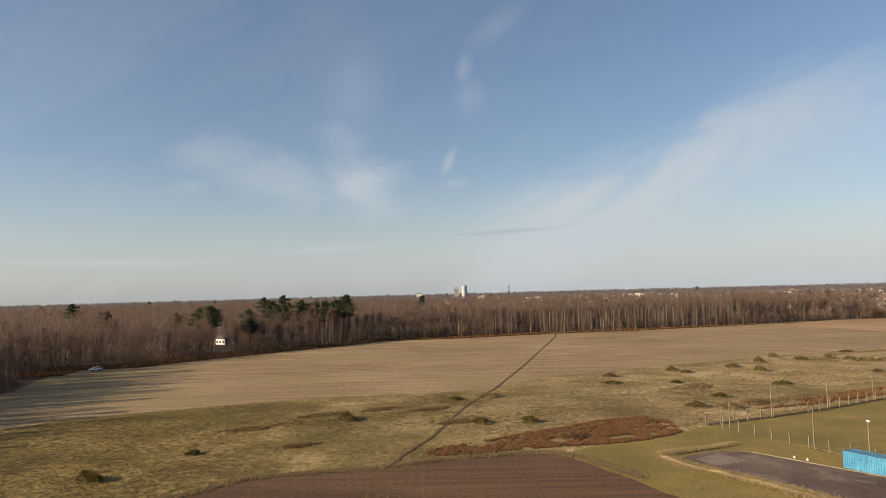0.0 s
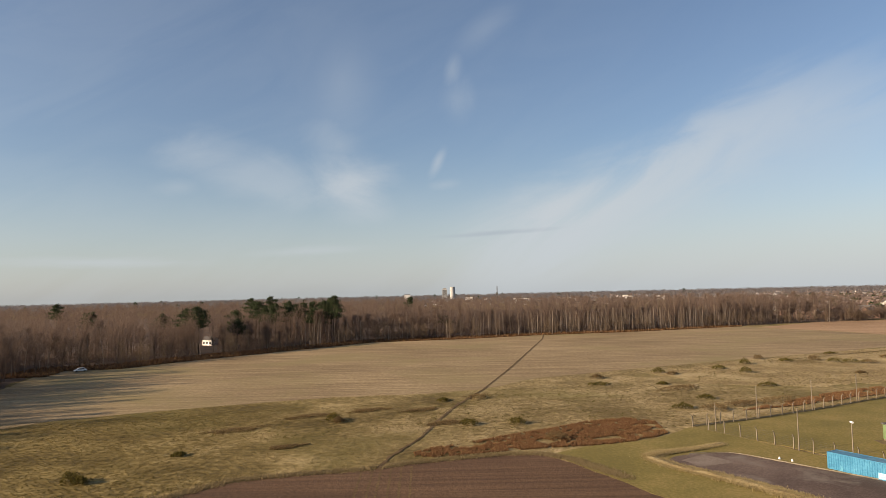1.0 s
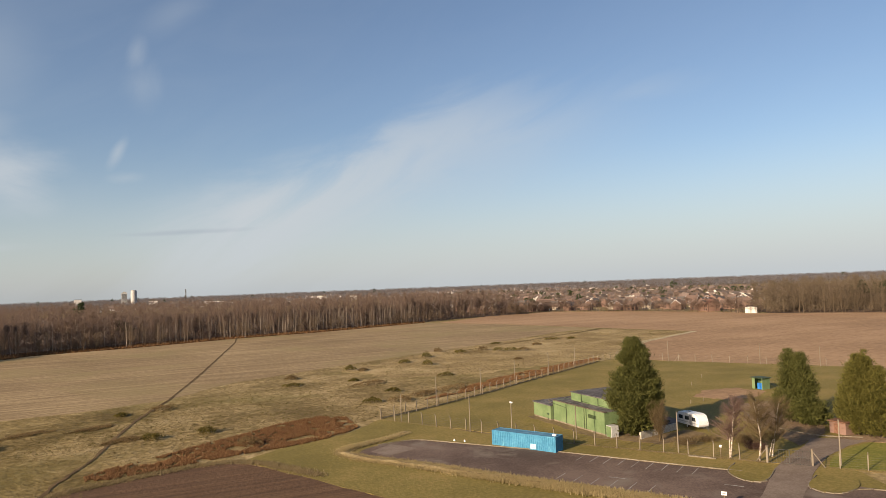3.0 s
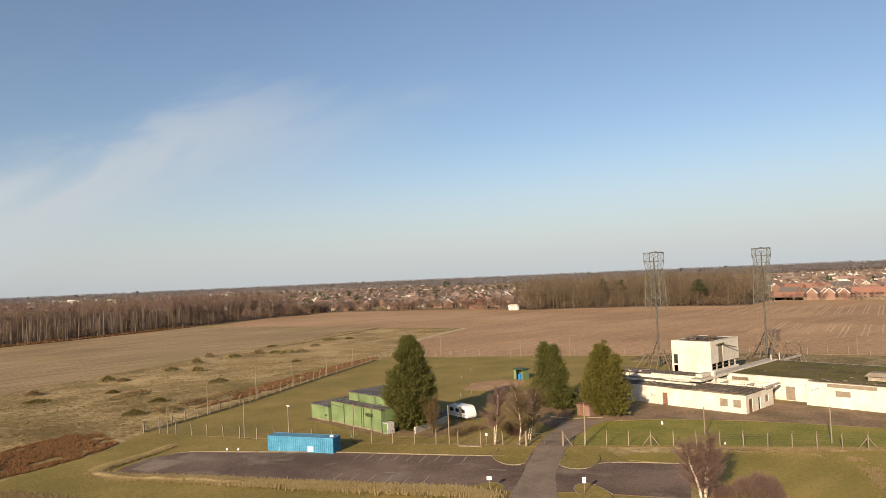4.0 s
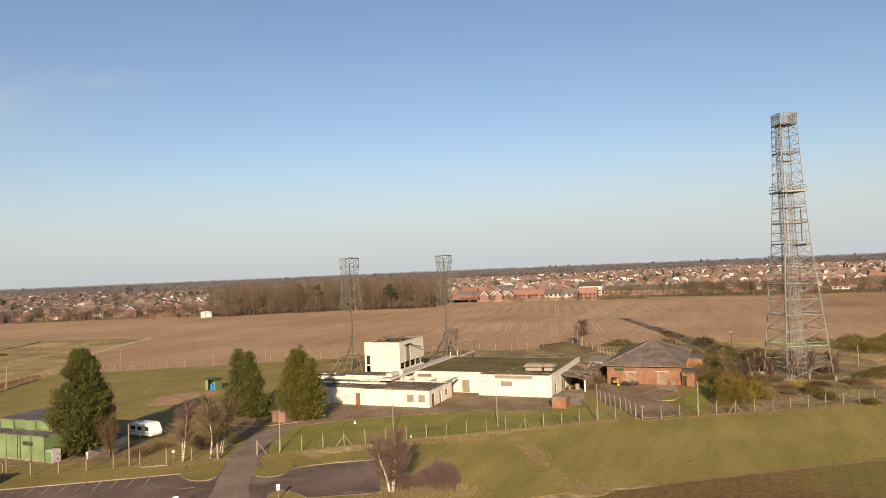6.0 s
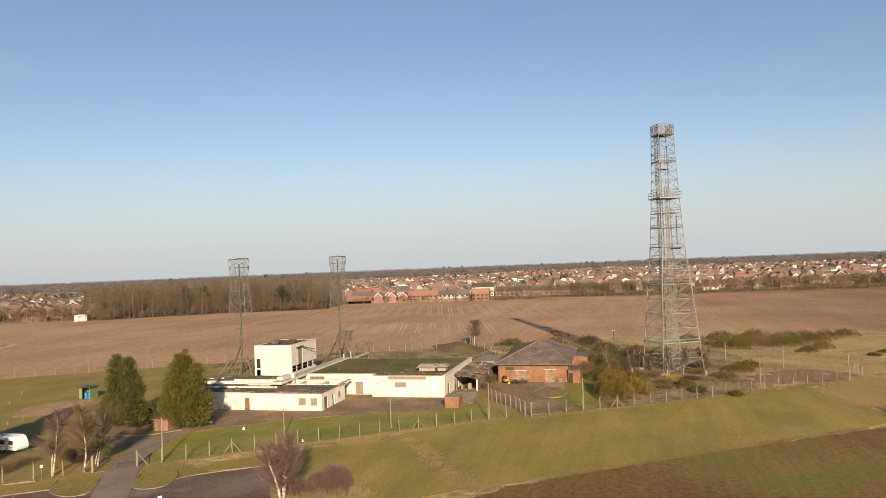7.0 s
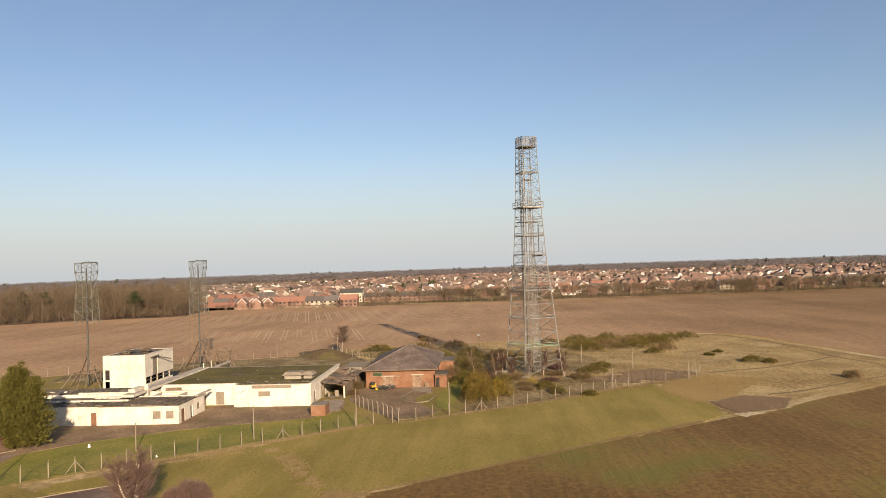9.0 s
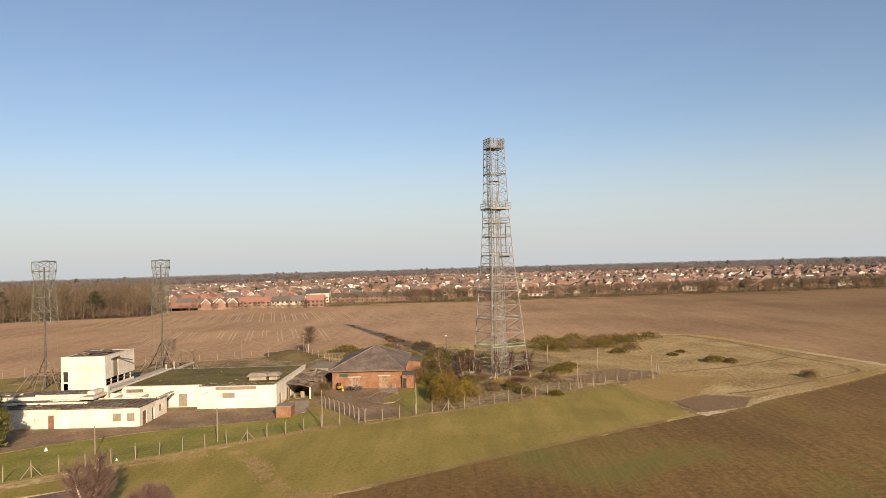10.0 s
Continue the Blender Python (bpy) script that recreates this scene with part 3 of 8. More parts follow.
def patch(name, poly, z, mat, label, category, step=0, wobble=0.0, seed=1):
    """A piece of ground cover as a thin slab whose edges go down into the ground."""
    pts = ragged(poly, step, wobble, seed) if step else poly
    bm = bmesh.new()
    top = [bm.verts.new((x, y, z)) for x, y in pts]
    bot = [bm.verts.new((x, y, -0.3)) for x, y in pts]
    f = bm.faces.new(top)
    f.normal_update()
    flip = f.normal.z < 0
    if flip:
        f.normal_flip()
    n = len(pts)
    for k in range(n):
        quad = (bot[k], bot[(k + 1) % n], top[(k + 1) % n], top[k])
        bm.faces.new(quad[::-1] if flip else quad)
    bmesh.ops.triangulate(bm, faces=[f])
    return tagged(part(name, bm, mat), label, category, kind="structure")


def ribbon(name, line, width, z, mat, label, category, step=2.0, wobble=0.15, seed=1, parent=None):
    """A strip along a line, ragged at both edges."""
    rng = random.Random(seed)
    bm = bmesh.new()
    last = None
    for x, y, deg in along(line, step):
        nx, ny = -math.sin(radians(deg)), math.cos(radians(deg))
        w1, w2 = width / 2 + rng.uniform(-wobble, wobble), width / 2 + rng.uniform(-wobble, wobble)
        pair = [bm.verts.new((x + nx * w1, y + ny * w1, z)), bm.verts.new((x - nx * w2, y - ny * w2, z))]
        if last:
            bm.faces.new((last[1], pair[1], pair[0], last[0]))
        last = pair
    ob = part(name, bm, mat, parent)
    return ob if parent else tagged(ob, label, category, kind="structure")


def rounded(line, closed=False, times=2):
    """A plan line with its corners cut round."""
    for _ in range(times):
        pairs = list(zip(line, line[1:] + line[:1] if closed else line[1:]))
        cut = [q for a, b in pairs for q in ((a[0] * 0.75 + b[0] * 0.25, a[1] * 0.75 + b[1] * 0.25), (a[0] * 0.25 + b[0] * 0.75, a[1] * 0.25 + b[1] * 0.75))]
        line = cut if closed else [line[0]] + cut[1:-1] + [line[-1]]
    return line


def inward(line, back):
    """A line of points moved to its left side by back metres."""
    out = []
    for k, (x, y) in enumerate(line):
        a, b = line[max(0, k - 1)], line[min(len(line) - 1, k + 1)]
        d = math.hypot(b[0] - a[0], b[1] - a[1])
        out.append((x - (b[1] - a[1]) / d * back, y + (b[0] - a[0]) / d * back))
    return out


# ---- ground: one sheet to the horizon, and the covers on it ----
bm = bmesh.new()
bmesh.ops.create_circle(bm, cap_ends=True, segments=96, radius=4900)
tagged(part("ground", bm, M["rough_grass"]), "wide flat ground of rough winter grass", "ground", kind="structure")

WOOD_EDGE = [(-118, 60), (-124, 120), (-130, 160), (-135, 200), (-150, 240), (-154, 264), (-133, 268), (-120, 291), (-94, 324), (-84, 337), (-49, 381), (-2, 391), (48, 411), (100, 421),
             (181, 451), (248, 476), (292, 481)]
STUBBLE = [(-118, 100), (-95.8, 144.8), (-88.9, 153.6), (-56.6, 169.9), (-30.5, 179.8), (-8.6, 181.5), (6.4, 187.6), (24, 208.7), (53, 225), (99, 248), (150, 271), (195, 296),
           (222, 300), (208, 374), (187, 429), (181, 449), (100, 419), (48, 409), (-2, 389), (-49, 379), (-84, 335), (-94, 322), (-120, 289), (-133, 266), (-154, 262), (-135, 198), (-130, 150)]
patch("field_stubble", STUBBLE, 0.03, M["stubble"], "wide pale brown stubble field beside bare woods", "field", 3, 0.5, 2)
BROWN = [(187, 431), (208, 374), (226, 290), (237, 247), (190, 225), (165, 210), (146, 186), (149, 171), (162, 148), (172, 133), (182, 115), (202, 86), (212, 58), (226, 42), (236, 0),
         (246, -50), (243.5, -80.9), (226, -88.3), (206, -92.3), (184.5, -97.3), (166, -102), (157.5, -101), (168, -140), (175, -300), (150, -900), (620, -900), (560, -500), (525, -325), (505, -120), (490, -26), (482, 90),
         (482, 212), (424, 186), (407, 252), (381, 297), (363, 322), (366, 363), (346, 428), (310, 495), (292, 481), (248, 476)]
patch("field_brown", BROWN, 0.04, M["brown_field"], "huge bare brown drilled field reaching the houses", "field", 4, 0.5, 3)
patch("dry_sward", [(60, 216), (99, 245), (150, 268), (195, 293), (221, 297), (235, 248), (190, 227), (150, 200), (118, 186), (90, 180), (66, 190)], 0.024, M["dry_heath"], "pale dry grass in the rough field", "grass", 2, 2.0, 33)
PLOUGH = [(-46, 88), (-38.5, 93), (-33, 99.8), (-26, 102.3), (-13.7, 105), (-8, 108), (-1, 110.4), (8, 113), (13.5, 112.5), (16.5, 109), (22.4, 97), (25, 90.4), (40, 60), (45, 30), (0, -20), (-80, 20)]
patch("field_ploughed", PLOUGH, 0.05, M["plough"], "dark ploughed field with drill rows and wheel ruts", "field", 1.5, 0.3, 4)
MOWN = [(86, 56), (116, 20.5), (117.5, 14), (129, -5.5), (144, -27.5), (150, -37), (141.8, -36), (135.8, -37.5), (129, -39.6), (118.5, -39.8), (113.6, -33.8), (89.8, 2.5), (81, 17), (70, 30),
        (56, 46), (66, 49), (73, 38), (86.5, 46.5), (81, 57)]
patch("field_mown", MOWN, 0.05, M["mown_grass"], "smooth mown green field outside the fence", "field", 2, 0.3, 5)
CROP = [(81, 14), (89.8, 1.5), (102, -16.5), (113.6, -35), (117.5, -41.8), (122.3, -49.4), (129.4, -57.7), (139.5, -73.4), (156.2, -96.2), (157.5, -101), (168, -140), (175, -300), (0, -300), (0, -30), (55, 30)]
patch("field_crop", CROP, 0.045, M["crop_field"], "brown drilled field with a green haze of seedlings", "field", 2, 0.3, 6)
VERGE = [(14, 112.5), (22, 118), (34, 122.5), (40, 128), (44, 132.5), (47.7, 126), (55.5, 109), (65, 92), (74.6, 78.5), (80.6, 69), (86, 62), (80, 50), (60, 50), (42, 62), (28, 84), (25, 90), (22, 97), (16.5, 109)]
patch("verge", VERGE, 0.06, M["compound_grass"], "short olive-green grass round the car park", "grass", 1.5, 0.2, 7)
COMPOUND = [(44.2, 132), (59, 139), (74, 147), (105, 165), (135, 182), (147, 184), (149, 171), (172, 133), (182, 115), (202, 88), (210, 60), (205, 40), (185, 25), (172, 8), (150, 2), (124, 5.3),
            (117, 15.2), (115.7, 21.8), (101.6, 41), (82.5, 66.5), (65.4, 92), (47.7, 126)]
patch("compound_ground", COMPOUND, 0.05, M["compound_grass"], "short grass inside the fenced compound", "grass", 3, 0.2, 8)
HEATH = [(124, 4.8), (129, -4.8), (136.6, -17), (144, -26.6), (148.5, -34.5), (141.8, -36), (128.7, -39.8), (117.6, -41), (122.5, -49), (129.6, -57.3), (139.7, -73), (156.4, -95.8), (158, -100.8), (166, -101.5), (184.5, -96.8), (206, -91.8), (226, -87.8),
         (243, -80.4), (246, -50), (237, -10), (228, 25), (225, 42), (212, 52), (200, 32), (180, 6), (150, 1)]
patch("heath", HEATH, 0.06, M["dry_heath"], "dry pale heath grass round the lattice tower", "heath", 2, 0.4, 9)
SCRUB_GROUND = [(124.6, 4.4), (129, -4.4), (136.6, -16.6), (143, -24.5), (152, -26), (163, -22), (176, -27), (190, -30), (204, -24), (212, -8), (222, 6), (226, 30), (214, 48), (203, 34), (184, 8), (172, 9), (152, 4)]
patch("scrub_ground", SCRUB_GROUND, 0.075, M["scrub_turf"], "dull brown scrubby turf round the tower", "heath", 1.5, 0.7, 46)
patch("rough_strip", [(170, 112), (182, 114), (201, 87), (209, 60), (216, 48), (204, 38), (186, 29), (174, 30), (163, 36), (161.5, 66), (170, 80)], 0.078, M["scrub_turf"], "dull rough turf behind the hall", "grass", 2, 0.6, 47)
patch("lawn", [(128.4, 9.9), (140, 10.2), (150, 8.4), (156, 8.6), (162.8, 7.4), (172, 7.2), (172, 5.2), (158, 4.6), (146, 5.4), (137, 6.2), (127.4, 7.0)], 0.085, M["lush_grass"], "fresh green grass strip beside the brick building", "lawn", 1.2, 0.25, 48)
LUSH = [(84.5, 65), (89, 68), (95, 70), (101.3, 70.5), (108.4, 63.8), (115, 52), (124.5, 32), (127, 26), (119, 20), (115.7, 22.5), (101.6, 41.5), (90, 58)]
patch("lawn", LUSH, 0.08, M["lush_grass"], "fresh green lawn strip before the white building", "lawn", 1.5, 0.2, 10)

CARPARK = [(31.8, 107.2), (33.5, 109.5), (36.4, 110.9), (40, 111.4), (43.5, 111.1), (48.9, 103.9), (58.8, 91.1), (67.2, 77.9), (72.9, 69.4), (76, 65.6), (80, 60), (79.7, 57.1), (85.4, 47.3), (73, 40.4), (67.7, 50),
           (62, 58), (58, 62.2), (44.7, 84.7), (38.3, 96), (33, 103)]
patch("car_park", CARPARK, 0.09, M["asphalt"], "worn dark asphalt car park with faded bays", "car park", 0.8, 0.08, 11)
patch("tarmac_repair", [(33.9, 107.2), (35.5, 103.2), (41.4, 105.4), (38.5, 110.6)], 0.096, M["road"], "paler tarmac repair in the car park", "tarmac", 0.8, 0.1, 34)
ROADL = [(54, 50.5), (60.2, 56.5), (68.3, 61.4), (77.6, 67.8), (82, 70), (85.4, 71.7), (91.4, 74.2), (97, 77.3)]
ROADR = [(57.5, 45.5), (63.3, 51.7), (70.5, 57.8), (80, 63.8), (84.5, 66.2), (89, 68.6), (97, 71), (102, 71.4)]
patch("road", ROADL + ROADR[::-1], 0.11, M["road"], "pale worn access road through the gate", "road", 0.8, 0.06, 12)
YARD = [(91.4, 74.0), (97, 76.2), (103, 75.5), (107, 77), (112, 84), (119.5, 86), (119.5, 55), (124, 55), (133, 57), (136, 51), (133.3, 49.5), (133.3, 34.5), (139, 33.5), (139.5, 29), (130, 27.5), (126.5, 29), (122.4, 31.7), (115, 52.4), (108, 64.2), (101.3, 71)]
patch("yard", YARD, 0.10, M["yard"], "old brown tarmac yard before the white building", "yard", 1, 0.1, 13)
patch("yard_side", [(118.8, 16.2), (127, 21.3), (139, 28.6), (150, 28.3), (151.2, 27), (151.2, 12), (146, 11.6), (139, 14.6), (133, 13.6), (126, 9.0), (121.5, 11)], 0.12, M["yard"],
      "cracked dark tarmac before the brick building", "yard", 1, 0.1, 14)
patch("compound_track", [(91, 75), (97, 86), (99.5, 93), (104, 97), (108, 104.5), (119, 103.5), (122, 99), (117, 92), (108, 84), (104, 80), (99, 77)], 0.075, M["yard"], "old dark tarmac apron in the compound", "track", 1, 0.3, 15)
patch("worn_ground", [(110, 116), (118, 121), (126, 119), (127, 112), (120, 108), (113, 109)], 0.07, M["brown_field"], "worn bare patch in the compound grass", "track", 1, 0.5, 16)
patch("building_surround", [(69, 96), (69.6, 118), (72, 118), (78, 92), (86, 92), (86, 88), (75, 86.5)], 0.07, M["trodden"], "trodden earth round the green building", "track", 1, 0.3, 17)
patch("island_left", rounded([(75.6, 72.6), (71.9, 70.6), (70.5, 68), (70.2, 65.8), (71.3, 64.4), (73.5, 65), (76.6, 67)], True), 0.19, M["compound_grass"], "grass island with a kerb in the car park", "grass", 0.6, 0.03, 18)
patch("island_right", rounded([(79.5, 63), (74.8, 60.8), (74.0, 58.8), (74.4, 57.2), (75.7, 56.4), (79.5, 56.9), (83, 60)], True), 0.19, M["compound_grass"], "grass island with a kerb beside the road", "grass", 0.6, 0.03, 19)
patch("island_near", rounded([(58.5, 62.2), (60.5, 62.9), (63.2, 61.7), (63, 59.8), (60, 57.5), (56, 60)], True), 0.19, M["compound_grass"], "grass island with a kerb at the road", "grass", 0.6, 0.03, 20)
patch("island_corner", rounded([(66, 50.5), (67.3, 52.4), (69, 53.3), (70.5, 52), (69, 48.5), (66, 45.5), (62, 47)], True), 0.19, M["compound_grass"], "grass corner with a kerb at the road", "grass", 0.6, 0.03, 21)


def kerb(line):
    """A row of kerb stones along a line."""
    bm = bmesh.new()
    for (x, y, deg) in along(rounded(line), 0.915):
        box(bm, 0.005, -0.06, 0.0, 0.91, 0.06, 0.205, pose(x, y, 0, 0, 0, deg))
    tagged(part("kerb", bm, M["kerb"]), "weathered pale concrete kerb of the car park", "kerb", group="kerbs", kind="structure")


kerb([(36.4, 111.1), (40, 111.6), (43.7, 111.3), (48.9, 104.2), (58.9, 91.3), (67.3, 78.1), (73, 69.6)])
kerb([(75.6, 72.6), (71.9, 70.6), (70.5, 68), (70.2, 65.8), (71.3, 64.4), (73.5, 65), (76.6, 67)])
kerb([(79.5, 63), (74.8, 60.8), (74.0, 58.8), (74.4, 57.2), (75.7, 56.4), (79.5, 56.9), (85.6, 47.2)])
kerb([(58.5, 62.2), (60.5, 62.9), (63.2, 61.7), (63, 59.8), (60, 57.5)])
kerb([(66, 50.5), (67.3, 52.4), (69, 53.3), (70.5, 52), (69, 48.5)])
kerb([(104.5, 96), (101, 93.6), (98.9, 88.1), (98.4, 82), (98.9, 77.3), (102.7, 73.6)])

kerb([(146.5, 16), (141, 17.6), (137.5, 17.4), (134.6, 15.4), (134, 13), (136, 11.4), (140, 11)])
patch("door_slab", [(143.5, 11.8), (151.1, 12.4), (151.1, 16.8), (147.5, 16.2)], 0.14, M["paving"], "pale concrete slab before the brick doors", "paving", 0.8, 0.06, 22)

# paths and lines worn into the fields, and dark strips on shadow lines
PATH_LINE = [(-12.2, 105.4), (-11.1, 113.1), (-6.7, 127.8), (-4.0, 144.0), (-0.5, 161.1), (7.1, 187.4), (19.1, 240.6), (46.9, 374.2), (52, 410)]
ribbon("footpath", PATH_LINE, 0.62, 0.10, M["path_soil"], "narrow trodden footpath across the fields", "path", 1.5, 0.2)
for k, (line, w) in enumerate((([(161.7, -50.8), (164.5, -59), (167.6, -67.6), (174, -77), (181.8, -88)], 1.0), ([(242, -77), (226, -84), (206, -87.6), (195, -88.6), (181.8, -88), (170, -92), (158.5, -93.3), (153, -86), (147.9, -77.5), (142, -68), (136.8, -59.4), (134.5, -52)], 0.8))):
    ribbon("trail", rounded(line), w, 0.10, M["trodden"], "narrow trodden trail in the dry heath", "path", 1.5, 0.2, k)
for line in ([(117.6, -41.4), (122.5, -49.2), (129.6, -57.5), (139.7, -73.2), (156.4, -96), (157.6, -100.5)], [(157.6, -100.8), (166, -101.6), (184.5, -96.8), (206, -91.8), (226, -87.8), (243, -80.4), (246, -62)]):
    ribbon("field_margin", rounded(line, False, 1), 2.6, 0.085, M["straw"], "bleached tall grass margin round the heath", "field margin", 1.5, 0.35)
ribbon("field_margin", [(237, 247), (213, 236), (190, 225), (172, 212), (158, 200)], 3.0, 0.09, M["straw"], "pale grass margin at the field corner", "field margin", 2, 0.4)
ribbon("field_margin", [(187, 431), (208, 374), (226, 290), (237, 247)], 1.6, 0.09, M["dry_heath"], "pale grass margin between two fields", "field margin", 2, 0.4)
# the hedge's shadow at the fence foot, painted as a dark ribbon
ribbon("fence_strip", [(44.5, 133), (59.4, 139.4), (74.3, 147.2), (105, 165.4), (135, 182.5)], 1.3, 0.10, M["ditch"], "dark strip painting the hedge shadow under the fence", "field margin", 1.5, 0.25)
track_rng = random.Random(4)
for x0, x1, y_top, count in ((354, 428, 186, 26), (262, 312, 122, 13)):
    for k in range(count):
        xa, xb, y = x0 + track_rng.uniform(-10, 10), x1 + track_rng.uniform(-8, 8), y_top - 6.2 * k + track_rng.uniform(-0.6, 0.6)
        for side in (-0.85, 0.85):
            ribbon("wheel_track", [(xa, y + side + (xa - x0) * 0.26), (xb, y + side + (xb - x0) * 0.26)], 0.5, 0.055, M["wheel_dust"], "pale wheel track in the drilled field", "wheel track", 6, 0.12, k)
for k in range(9):
    x, y = 440 - 13 * k, -8 + 2.2 * k
    ribbon("wheel_track", [(x - 62 + 3 * k, y + 60), (x, y), (x + 34, y - 46)], 0.7, 0.055, M["wheel_dust"], "pale wheel track in the drilled field", "wheel track", 5, 0.25, 40 + k)
# dark ribbon painted along the line of the lattice tower's shadow
ribbon("field_ditch", [(325, 50.5), (312, 45), (294.1, 37.1), (284, 33.5), (274.6, 28.5), (262, 25), (248.9, 21.3), (240, 20)], 1.5, 0.06, M["yard"], "dark ragged strip painted on the tower shadow line in the field", "ditch", 2.0, 0.9, 5)
for k, dx in enumerate((-14.2, -12.6, -11.4, -9.9, -8.4, -6.9)):
    ribbon("rut", [(dx - 0.3 + 0.01 * k, 104.5 + k * 0.5), (dx + 0.4, 92), (dx + 1.2, 80)], 0.3, 0.06, M["path_soil"], "dark wheel rut in the ploughed field", "rut", 1.2, 0.08, k)

patch("store_pad", [(75, 91.3), (84.4, 93.7), (90, 98.5), (91, 103.5), (84.5, 106), (84.2, 95.9), (75, 95.5)], 0.085, M["asphalt"], "dark tarmac pad beside the green building", "yard", 0.8, 0.15, 30)
patch("bin_paving", [(128, 28), (139, 29.2), (139, 33.3), (128.5, 32.8)], 0.13, M["paving"], "pale broken paving beside the hall", "paving", 0.8, 0.25, 31)
# low grassy mound behind the hall
rng = random.Random(12)
bm = bmesh.new()
rows = []
for i in range(11):
    r = i / 10
    rows.append([bm.verts.new((math.cos(a) * r * 15 * (1 + 0.12 * math.sin(3 * a)), math.sin(a) * r * 7.5, 1.9 * (0.5 + 0.5 * math.cos(math.pi * r)) + rng.uniform(-0.06, 0.06) * (r < 1) - 0.02 * (r == 1))) for a in [2 * math.pi * k / 28 for k in range(28 if i else 1)]])
for k in range(28):
    bm.faces.new((rows[0][0], rows[1][k], rows[1][(k + 1) % 28]))
    for i in range(1, 10):
        bm.faces.new((rows[i][k], rows[i + 1][k], rows[i + 1][(k + 1) % 28], rows[i][(k + 1) % 28]))
mound = part("mound", bm, M["mound_turf"], None, smooth=True)
mound.matrix_world = pose(211, 49, 0.06, 0, 0, 35)
tagged(mound, "low turf-covered earth mound at the field edge", "mound", kind="structure")

# painted bays, long faded
bm = bmesh.new()
for k in range(9):
    x, y = 66.9 - 2.05 * k * 0.53 * 2.4 / 2.4 * 1.0, 71.6 + 2.05 * k * 0.85
    box(bm, 0, -0.06, 0.092, 3.6, 0.06, 0.097, pose(x, y, 0, 0, 0, 32))
for k in range(6):
    x, y = 58.3 - 1.3 * k, 67.0 + 2.1 * k
    box(bm, 0, -0.06, 0.092, 3.4, 0.06, 0.097, pose(x - 1.5, y + 1.5, 0, 0, 0, 32))
for x, y, l in ((57.0, 76.4, 2.6), (67.0, 66.2, 2.3)):
    box(bm, 0, -0.12, 0.092, l, 0.12, 0.097, pose(x, y, 0, 0, 0, -58))
tagged(part("bay_markings", bm, M["line_paint"]), "faded white bay lines on the car park", "road marking", kind="structure")


# ---- buildings ----
def facade(parent, name, a, b, z0, z1, holes=(), thick=0.3, mat=None, label=""):
    """A wall from plan point a to b, with the building on its left. Openings are (from, bottom, to, top), metres along it."""
    length = math.hypot(b[0] - a[0], b[1] - a[1])
    ob = part(name, wall_with_holes(0, length, z0, z1, holes, thick), mat, parent, label)
    ob.matrix_parent_inverse = Matrix()
    ob.matrix_local = parent.matrix_world.inverted() @ pose(a[0], a[1], 0, 0, 0, math.degrees(math.atan2(b[1] - a[1], b[0] - a[0])))
    return ob


def fill(wall, name, hole, mat, depth=0.12, frame_mat=None, bars_in=0):
    """What closes an opening of a wall: a leaf or pane, set back, with a frame round it."""
    x0, z0, x1, z1 = hole
    leaf = part(name, boxes((x0 + 0.02, depth, z0 + 0.02, x1 - 0.02, depth + 0.06, z1 - 0.02)), mat, wall)
    if frame_mat:
        bm = bmesh.new()
        for r in ((x0, z0, x0 + 0.07, z1), (x1 - 0.07, z0, x1, z1), (x0, z0, x1, z0 + 0.07), (x0, z1 - 0.07, x1, z1)):
            box(bm, r[0], depth - 0.04, r[1], r[2], depth + 0.08, r[3])
        for k in range(bars_in):
            xm = x0 + (x1 - x0) * (k + 1) / (bars_in + 1)
            box(bm, xm - 0.03, depth - 0.03, z0, xm + 0.03, depth + 0.03, z1)
        part("frame", bm, frame_mat, leaf)
    return leaf


def local_part(name, bm, mat, parent, label=""):
    """A part built in world coordinates, put under its thing."""
    for v in bm.verts:
        v.co = parent.matrix_world.inverted() @ v.co
    return part(name, bm, mat, parent, label)


def flat_roof(parent, x0, y0, x1, y1, z, mat, over=0.25, thick=0.22, name="roof"):
    bm = boxes((x0 - over, y0 - over, z, x1 + over, y1 + over, z + thick), bevel=0.03)
    return local_part(name, bm, mat, parent)


def debris(parent, x0, y0, x1, y1, z, count, seed, mat, size=(0.2, 0.7), name="debris"):
    """Loose slabs and scraps lying about on a roof or the ground, as one heap."""
    rng = random.Random(seed)
    bm = bmesh.new()
    for _ in range(count):
        x, y, s = rng.uniform(x0, x1), rng.uniform(y0, y1), rng.uniform(*size)
        box(bm, -s, -s * rng.uniform(0.2, 0.6), 0, s, s * rng.uniform(0.2, 0.6), rng.uniform(0.04, 0.16), pose(x, y, z, rng.uniform(-8, 8), rng.uniform(-8, 8), rng.uniform(0, 180)))
    return tagged(local_part(name, bm, mat, parent), kind="stuff")


# white derelict office range, low front block
low = empty("low_white_building", (119.7, 54.8, 0), 0, "low derelict whitewashed building with ragged felt roof", "building")
H1 = 3.35
win_front = [(15.3, 1.05, 16.7, 2.4), (17.7, 1.05, 19.05, 2.4)]
door_front = (3.9, 0.05, 4.95, 2.35)
vent_front = (1.5, 0.9, 2.3, 1.9)
wall = facade(low, "front_wall", (119.7, 74.8), (119.7, 54.8), 0, H1, win_front + [door_front, vent_front], 0.3, M["whitewash"])
for h in win_front:
    fill(wall, "window", h, M["board"], 0.1, M["board"], 1)
fill(wall, "door", door_front, M["red_door"], 0.1)
